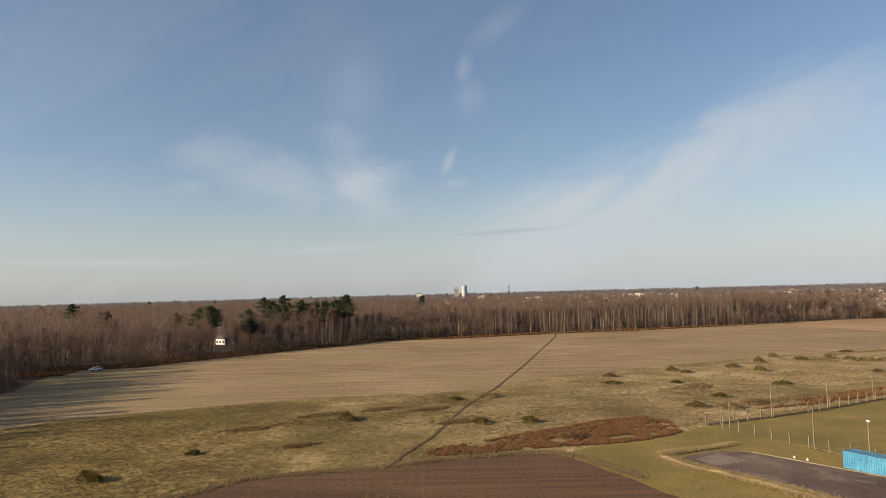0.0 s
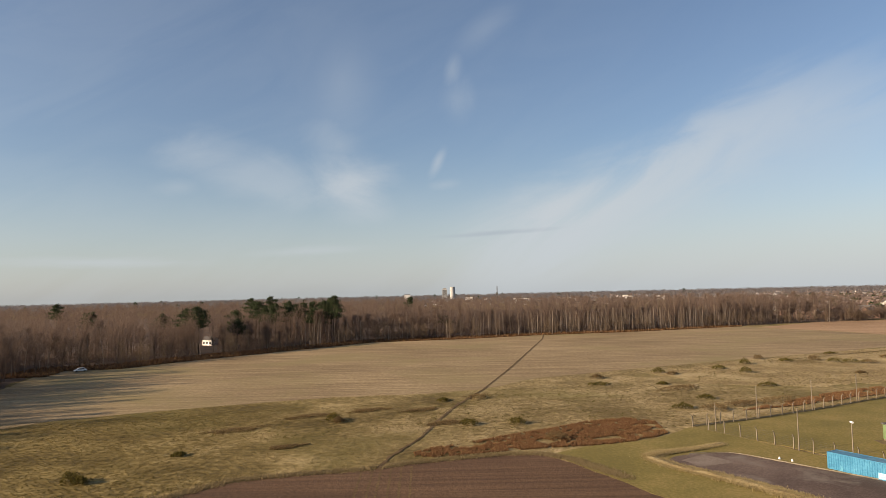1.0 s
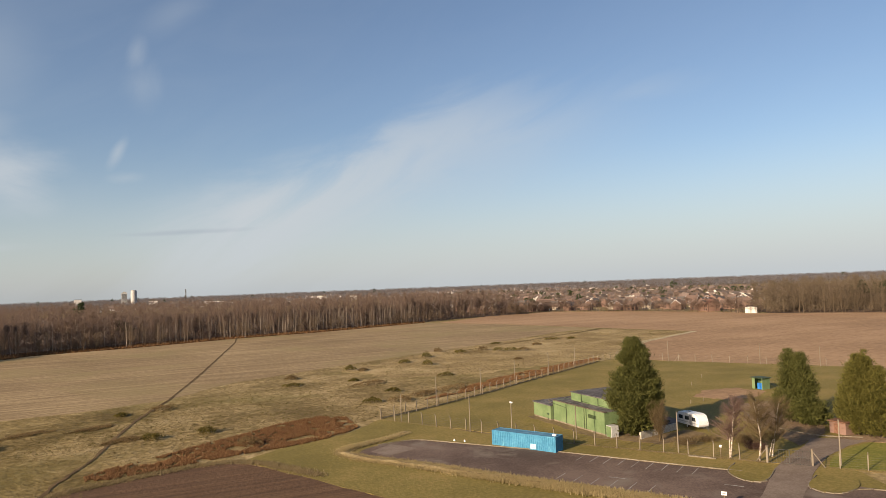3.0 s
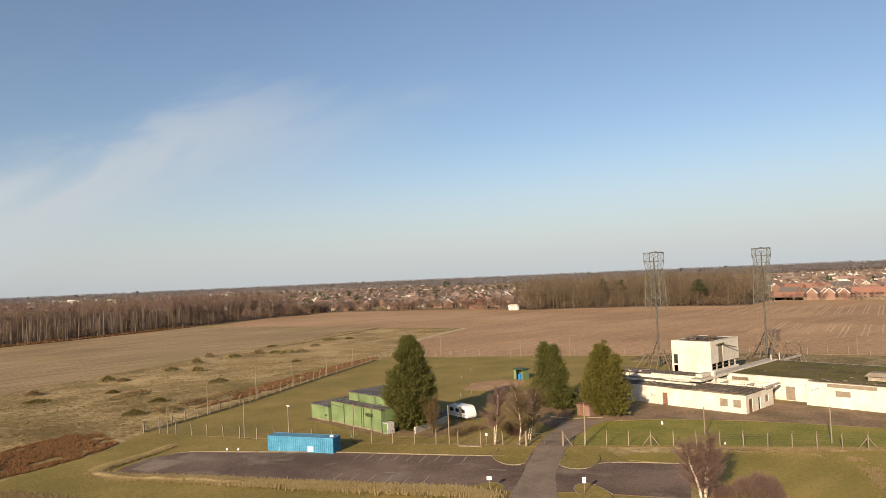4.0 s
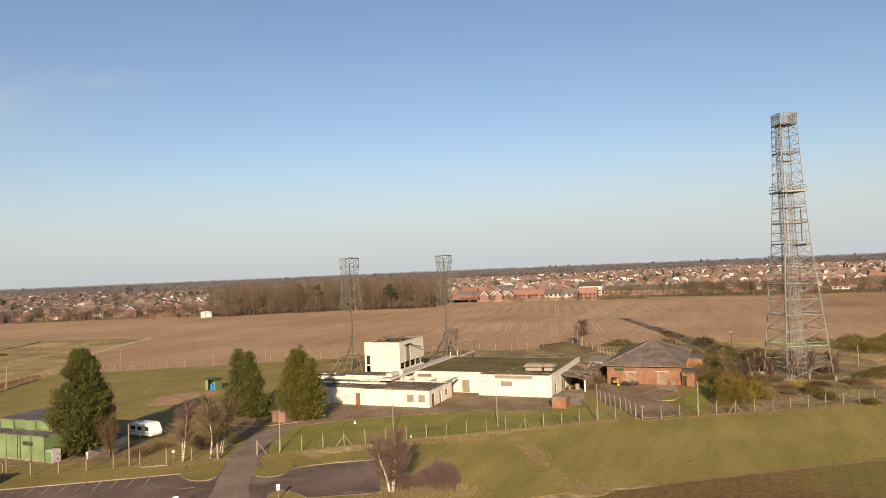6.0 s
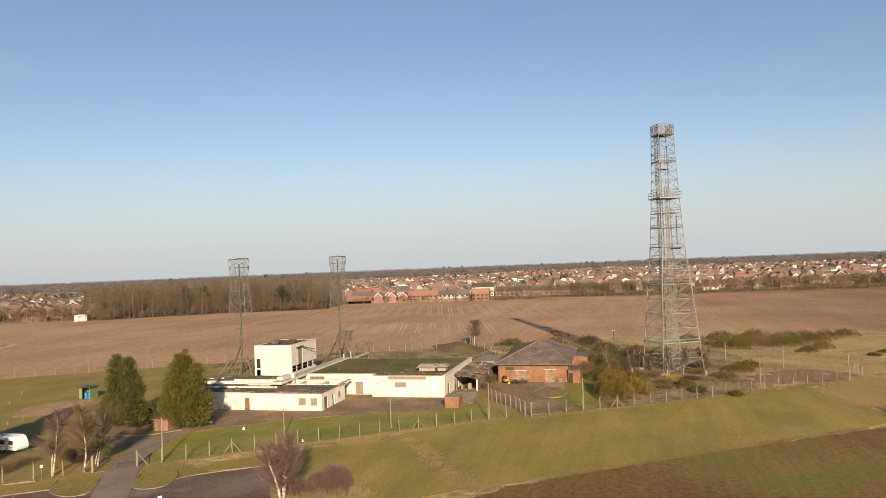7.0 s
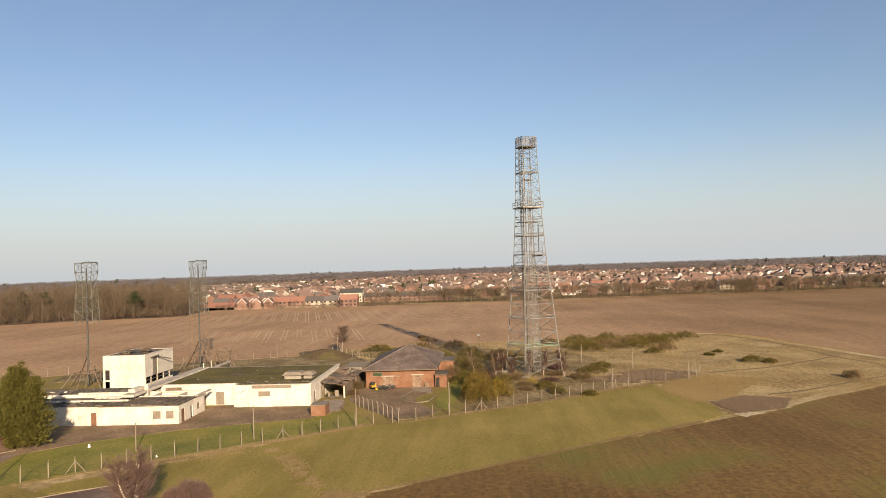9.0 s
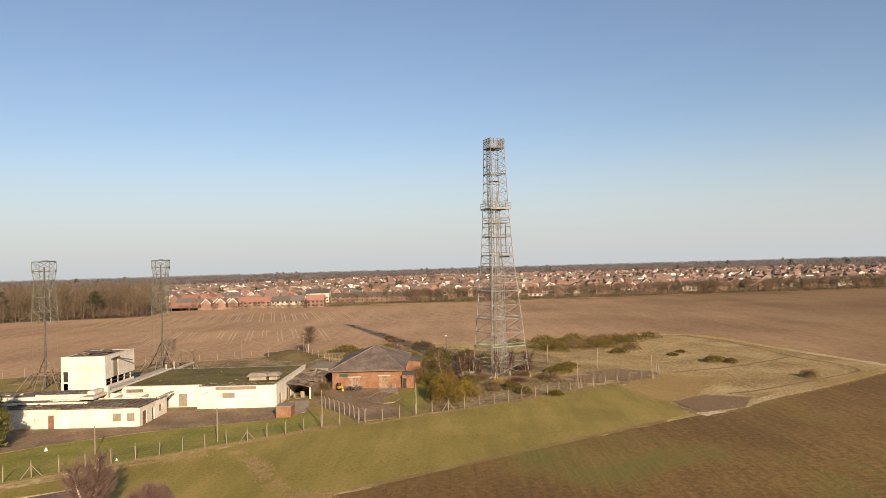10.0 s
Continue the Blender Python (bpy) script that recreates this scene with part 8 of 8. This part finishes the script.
# ---- town and distance ----
def house_proto(w, d, h, rise, wall, roof, place, turn, label, windows=3, gable_front=False, porch=False):
    """A gabled house: walls, two roof slopes with eaves, chimney, door and windows."""
    base = empty("house", (*place, 0), turn, label, "house", "town houses")
    hw, hd = w / 2, d / 2
    bm = bmesh.new()
    pts = [(-hd, 0), (hd, 0), (hd, h), (0, h + rise), (-hd, h)]
    a = [bm.verts.new((-hw, y, z)) for y, z in pts]
    b = [bm.verts.new((hw, y, z)) for y, z in pts]
    bm.faces.new(a[::-1])
    bm.faces.new(b)
    for k in (0, 1, 4):
        bm.faces.new((a[k], a[(k + 1) % 5], b[(k + 1) % 5], b[k]))
    part("wall", bm, wall, base)
    o = 0.4
    slope = math.atan2(rise, hd)
    length = (hd + o) / math.cos(slope)
    for s in (-1, 1):
        bm = bmesh.new()
        box(bm, -hw - 0.3, 0, 0, hw + 0.3, length, 0.16)
        ob = part("roof", bm, roof, base)
        ob.matrix_local = pose(0, s * (hd + o), h - o * math.tan(slope) + 0.03, math.degrees(slope), 0, 0) if s < 0 else pose(0, hd + o, h - o * math.tan(slope) + 0.03, math.degrees(slope), 0, 180)
        if s > 0:
            ob.matrix_local = pose(0, 0, 0, 0, 0, 180) @ pose(0, -(hd + o), h - o * math.tan(slope) + 0.03, math.degrees(slope), 0, 0)
    part("chimney", boxes((hw - 1.4, -0.35, h + rise * 0.5, hw - 0.7, 0.35, h + rise + 0.9), bevel=0.03), M["town_brick"], base)
    for side in (-1, 1):
        for k in range(windows):
            x = -hw + w * (k + 0.5) / windows
            for z in ((0.9, 3.3) if h > 4 else (0.9,)):
                part("window", boxes((x - 0.7, side * hd - 0.05 * (side < 0) - 0.0, z, x + 0.7, side * hd + 0.05 * (side > 0), z + 1.15)), M["window_dark"], base)
    part("door", boxes((0.9, -hd - 0.06, 0.05, 1.8, -hd, 2.1)), M["white_paint"], base)
    if gable_front:
        for sx in (-1, 1):
            for sy in (-1, 1):
                part("barge_board", bars(((sx * (hw + 0.32), sy * (hd + o), h - 0.3), (sx * (hw + 0.32), 0, h + rise + 0.1), 0.16)), M["white_paint"], base)
    return base


def row_y(k):
    return 168.5 - (k - 1000) * 0.405


# the row that faces the field
house_proto(23, 8, 3.0, 2.2, M["town_brick"], M["tile_red"], (486, row_y(947)), 90, "long low red brick house with red tiles")
gabled = house_proto(9, 6.5, 4.6, 3.0, M["town_brick"], M["tile_brown"], (486, row_y(990)), 0, "brick house with a white-edged gable", 2, True)
for px, dx in ((1005, 6), (1016, 0), (1028, 5), (1038, -1)):
    copy_thing(gabled, pose(486 + dx, row_y(px), 0, 0, 0, 0))
house_proto(26, 9, 4.6, 3.2, M["town_brick"], M["tile_red"], (489, row_y(1076)), 90, "long terrace of brick houses with orange-red tiles", 8)
house_proto(13, 8, 4.8, 3.0, M["render_cream"], M["tile_grey"], (487, row_y(1118)), 90, "cream house with grey tiles", 4)
wg = house_proto(11, 8, 4.6, 3.0, M["render_cream"], M["tile_grey"], (487, row_y(1146)), 90, "cream house with grey tiles and a white gable", 3, True)
house_proto(12, 8, 5.2, 3.2, M["town_brick"], M["tile_red"], (484, row_y(1180)), 90, "red brick house with orange-red tiles", 4)
house_proto(18, 10, 7.6, 3.0, M["render_cream"], M["steel_dark"], (548, 106), 90, "three-storey cream block with a dark panelled roof", 6)
house_proto(70, 8, 4.4, 2.6, M["town_brick"], M["tile_grey"], (540, 60), 84, "long low brick terrace with grey tiles", 18)
house_proto(16, 9, 5.6, 3.0, M["render_white"], M["tile_brown"], (350, 552), -30, "large bright white house at the field edge", 4)
house_proto(9, 7, 3.8, 0.7, M["render_white"], M["tile_grey"], (367, 331), 40, "bright white flat-topped house at the field edge", 2)
house_proto(14, 9, 5.0, 3.2, M["town_brick"], M["tile_red"], (372, 372), 70, "brick house with red tiles beyond the field", 4)

TOWN_L = [(255, 520), (312, 506), (352, 440), (374, 368), (420, 385), (490, 400), (560, 330), (720, 420), (1000, 640), (900, 1100), (560, 1380), (400, 1180), (312, 900), (290, 640)]
TOWN_N = [(-60, 1250), (260, 1150), (420, 1250), (600, 1450), (900, 1250), (1300, 1500), (1000, 2300), (300, 2400), (-100, 2000)]
TOWN_R = [(500, 214), (500, 96), (556, 96), (556, 20), (545, -100), (565, -330), (640, -560), (1000, -1000), (1500, -700), (1700, 0), (1400, 520), (800, 430), (575, 300), (555, 225)]
rng = np.random.default_rng(9)
spots = np.r_[scatter(TOWN_L, 2300, 60), scatter(TOWN_R, 3000, 61)]
order = np.argsort(np.hypot(spots[:, 0], spots[:, 1]))
spots = spots[order]
kept = []
cells = {}
for x, y in spots:
    key = (int(x // 13), int(y // 13))
    near = [q for i in (-1, 0, 1) for j in (-1, 0, 1) for q in cells.get((key[0] + i, key[1] + j), ())]
    if all((x - q[0]) ** 2 + (y - q[1]) ** 2 > 12.5 ** 2 for q in near):
        cells.setdefault(key, []).append((x, y))
        kept.append((x, y))
LOOKS = [("render_cream", "tile_brown", "cream rendered house with brown tiles"), ("town_brick", "tile_red", "brick house with red tiles"), ("town_brick", "tile_brown", "brick house with brown tiles"),
         ("town_brick", "tile_brown", "dark brick house with brown tiles"), ("render_white", "tile_red", "white rendered house with red tiles"), ("town_brick", "tile_grey", "brick house with grey tiles"),
         ("render_cream", "tile_grey", "cream house with grey tiles")]
models = {}
rr = random.Random(10)
for x, y in kept[:270]:
    k = rr.choice((0, 2, 3, 5, 6, 5, 2)) if y > 300 else rr.randrange(len(LOOKS))
    turn = rr.choice((0, 90)) + (28 if y > 300 else -6) + rr.uniform(-8, 8)
    if k not in models:
        wall, roof, text = LOOKS[k]
        models[k] = house_proto(10 + k % 3, 7.6, 4.7 if k % 4 else 2.8, 3.0, M[wall], M[roof], (x, y), turn, text + " in the town", 3, k % 2 == 0)
    else:
        c = copy_thing(models[k], pose(x, y, 0, 0, 0, turn))
        s = rr.uniform(0.72, 0.98) if y > 300 else rr.uniform(0.8, 1.05)
        c.scale = (s * rr.uniform(0.9, 1.2), s, s)

walls_v, walls_t = [], []
roof_sets = {"far_roof": ([], []), "far_roof_dull": ([], [])}
for x, y in kept[270:] + [tuple(q) for q in scatter(TOWN_N, 620, 66)]:
    w, d, h, rise = rr.uniform(6, 10), rr.uniform(5.2, 7.0), rr.choice((2.6, 2.6, 4.6) if y > 300 else (2.8, 4.6, 4.8)), rr.uniform(1.6, 2.8)
    a = radians(rr.choice((0, 90)) + rr.uniform(-20, 20))
    c, s = math.cos(a), math.sin(a)

    def put(px, py, pz):
        return (x + c * px - s * py, y + s * px + c * py, pz)
    k = len(walls_v)
    walls_v += [put(px, py, pz) for px in (-w / 2, w / 2) for py, pz in ((-d / 2, 0), (d / 2, 0), (d / 2, h), (0, h + rise - 0.1), (-d / 2, h))]
    walls_t += [(k + i, k + j, k + m) for i, j, m in ((0, 2, 1), (0, 4, 2), (4, 3, 2), (5, 6, 7), (5, 7, 9), (9, 7, 8), (0, 5, 9), (0, 9, 4), (1, 2, 7), (1, 7, 6))]
    roofs_v, roofs_t = roof_sets["far_roof_dull" if y > 300 else "far_roof"]
    k = len(roofs_v)
    o = 0.4
    roofs_v += [put(px, py, pz) for px in (-w / 2 - 0.3, w / 2 + 0.3) for py, pz in ((-d / 2 - o, h - o * rise / d * 2), (0, h + rise), (d / 2 + o, h - o * rise / d * 2), (0, h + rise - 0.5))]
    roofs_t += [(k + i, k + j, k + m) for i, j, m in ((0, 4, 5), (0, 5, 1), (1, 5, 6), (1, 6, 2), (0, 1, 3), (1, 2, 3), (4, 7, 5), (5, 7, 6), (0, 3, 7), (0, 7, 4), (2, 6, 7), (2, 7, 3))]
stuff("far_house_walls", np.array(walls_v), np.array(walls_t), "far_wall", "walls of the distant town houses", "houses")
for key, (roofs_v, roofs_t) in roof_sets.items():
    stuff("far_house_roofs", np.array(roofs_v), np.array(roofs_t), key, "roofs of the distant town houses", "houses")

garden = [mid_shape(330 + k, 64, 17 + k % 3, 6.4, 8, 0.2, 0.22, 2.8) for k in range(6)]
small_trees = [(v * np.array([0.85, 0.85, 0.6]), t) for v, t in garden]
planted("town_trees", small_trees, np.r_[scatter(TOWN_L, 3800, 70), scatter(TOWN_R, 2300, 71)], (0.4, 0.85), 72, "twig", "bare garden trees among the houses")
rng = np.random.default_rng(73)
cones = []
for k in range(3):
    p, out = lobed(rng, 9.0, 3.4, 90, fat=0.8)
    cones.append(sprays(p, out, 1.3, rng, 0.6))
planted("town_evergreens", cones, np.r_[scatter(TOWN_L, 170, 74), scatter(TOWN_R, 120, 75)], (0.5, 1.1), 76, "pine", "dark evergreens among the houses")
belt = np.r_[near_line([(484, 86), (503, 40), (500, -26), (512, -150), (527, -325), (570, -520), (640, -760)], 6, 1250, 77), near_line([(505, 30), (520, -100), (540, -325), (600, -560)], 10, 500, 79)]
planted("hedge_belt", [(v * np.array([0.8, 0.8, 0.56]), t) for v, t in lows], belt, (0.8, 1.0), 78, "twig_olive", "long belt of bare brown thicket along the field")
planted("hedge_belt", under, near_line([(484, 86), (503, 40), (500, -26), (512, -150), (527, -325), (570, -520), (640, -760)], 9, 620, 84), (0.7, 1.0), 85, "twig_olive", "brown undergrowth in the belt along the field")
belt3 = near_line([(479, 92), (479, 214)], 5, 55, 82)
planted("hedge_belt", [(v * np.array([0.8, 0.8, 0.3]), t) for v, t in lows], belt3, (0.5, 1.1), 83, "twig", "bare garden shrubs before the houses")
belt2 = near_line([(262, 486), (312, 497), (348, 430), (367, 364), (364, 325)], 7, 330, 80)
planted("hedge_belt", [(v * np.array([0.8, 0.8, 0.38]), t) for v, t in lows], belt2, (0.6, 1.5), 81, "twig", "bare hedge and garden trees before the houses")

# garden fences along the field edge
gf = empty("garden_fence", (482, 0, 0), 0, "weathered boarded garden fence at the field edge", "fence")
for y0, y1 in ((92, 118), (119, 150), (151, 184), (185, 212)):
    part("panel_run", boxes((0, y0, 0, 0.15, y1, 1.8)), M["timber"], gf)

# woods to the horizon
bm = bmesh.new()
ring = [[bm.verts.new((math.sin(radians(a)) * r, math.cos(radians(a)) * r, 0.05)) for a in range(-50, 146, 4)] for r in (1720, 4860)]
for k in range(len(ring[0]) - 1):
    bm.faces.new((ring[0][k], ring[1][k], ring[1][k + 1], ring[0][k + 1])[::-1])
tagged(part("far_ground", bm, M["litter"]), "brown floor of the distant woods", "woodland floor", kind="structure")
rng = np.random.default_rng(90)
n = 13000
az, dist = radians(-48) + rng.random(n) * radians(190), 1150 + 3500 * rng.random(n) ** 0.8
far = np.c_[np.sin(az) * dist, np.cos(az) * dist]
clear = ~(inside(far[:, 0], far[:, 1], TOWN_L) | inside(far[:, 0], far[:, 1], TOWN_R))
clumps = []
for k in range(5):
    u = rng.normal(0, 1, (26, 3)) * np.array([5.6, 5.6, 2.4]) + np.array([0, 0, 7.0])
    u[:, 2] = np.clip(u[:, 2], 1, 15)
    clumps.append(sprays(u, u * np.array([0.1, 0.1, 0.0]), 1.7, rng, 0.5))
planted("far_woods", clumps, far[clear], (0.7, 1.1), 91, "far_twig_haze", "bare woods reaching the horizon, haze painted into their grey")
pick = far[clear][rng.random(clear.sum()) < 0.008]
planted("far_evergreens", cones, pick + 6.0, (1.1, 2.0), 92, "pine", "dark evergreens in the distant woods")


def tower_block(az_deg, dist, width, top, shape, label):
    a = radians(az_deg)
    b = empty("tower_block", (math.sin(a) * dist, math.cos(a) * dist, 0), -az_deg, label, "tower block", "distant towers")
    if shape == "round":
        part("shaft", bars(((0, 0, 0), (0, 0, top), width / 2), sides=20), M["grey_panel"], b)
        part("cap", bars(((0, 0, top), (0, 0, top + 1.2), width / 2 * 0.85), sides=20), M["concrete"], b)
    else:
        part("shaft", boxes((-width / 2, -8, 0, width / 2, 8, top)), M["grey_panel"], b)
        part("plant_room", boxes((-width / 4, -4, top, width / 4, 4, top + 2.5)), M["concrete"], b)
        for k in range(9):
            part("window_band", boxes((-width / 2 + 1, -8.1, 6 + 3 * k, width / 2 - 1, -8.0, 7.4 + 3 * k)), M["window_dark"], b)


tower_block(-0.80, 2200, 15, 36, "block", "pale concrete tower block far beyond the wood")
tower_block(-0.14, 2150, 16, 40.2, "round", "pale round concrete tower far beyond the wood")
am = radians(3.55)
radio = empty("radio_mast", (math.sin(am) * 2000, math.cos(am) * 2000, 0), 0, "thin dark radio mast on the horizon", "mast")
lattice(radio, [(0, 1.2), (13, 1.1), (26, 1.0), (39, 0.9)], 0, 0.35, 0.2, M["steel_dark"], M["steel_dark"])
for az_d, dist, w, top in ((-3.9, 1900, 16, 21), (5.6, 1500, 40, 9), (1.2, 1800, 20, 12), (9.0, 1600, 30, 8), (14.0, 1700, 24, 9), (16.5, 1500, 20, 9)):
    a = radians(az_d)
    wb = empty("distant_house", (math.sin(a) * dist, math.cos(a) * dist, 0), -az_d, "small white building far beyond the wood", "house", "distant houses")
    part("wall", boxes((-w / 2, -5, 0, w / 2, 5, top)), M["render_white"], wb)
    part("roof", boxes((-w / 2 - 0.4, -5.4, top, w / 2 + 0.4, 5.4, top + 0.8)), M["tile_grey"], wb)

# white cottage glimpsed in the wood, cars at the wood's corner
house_proto(7.4, 5, 3.4, 1.3, M["render_white"], M["tile_grey"], (-136, 383), -30, "white cottage glimpsed through the bare wood", 3)


def car(x, y, turn, label):
    c = empty("car", (x, y, 0.03), turn, label, "car", "parked cars")
    prof = [(0, 0.35), (0, 0.75), (0.9, 0.9), (1.5, 1.42), (3.3, 1.45), (4.0, 0.95), (4.3, 0.85), (4.3, 0.35)]
    bm = bmesh.new()
    a = [bm.verts.new((px, 0, pz)) for px, pz in prof]
    b = [bm.verts.new((px, 1.75, pz)) for px, pz in prof]
    bm.faces.new(a)
    bm.faces.new(b[::-1])
    for k in range(len(prof)):
        bm.faces.new((a[k], b[k], b[(k + 1) % len(prof)], a[(k + 1) % len(prof)]))
    bmesh.ops.recalc_face_normals(bm, faces=bm.faces[:])
    part("body", bevelled(bm, 0.08), M["white_paint"], c)
    for s in (-0.01, 1.72):
        part("side_window", boxes((1.2, s, 0.95, 3.4, s + 0.04, 1.32), bevel=0.01), M["window_dark"], c)
    for px in (0.8, 3.5):
        for py in (0.0, 1.55):
            part("wheel", bars(((px, py, 0.32), (px, py + 0.2, 0.32), 0.32), sides=12), M["tyre"], c)


car(-141, 254.5, 40, "white car parked at the corner of the wood")
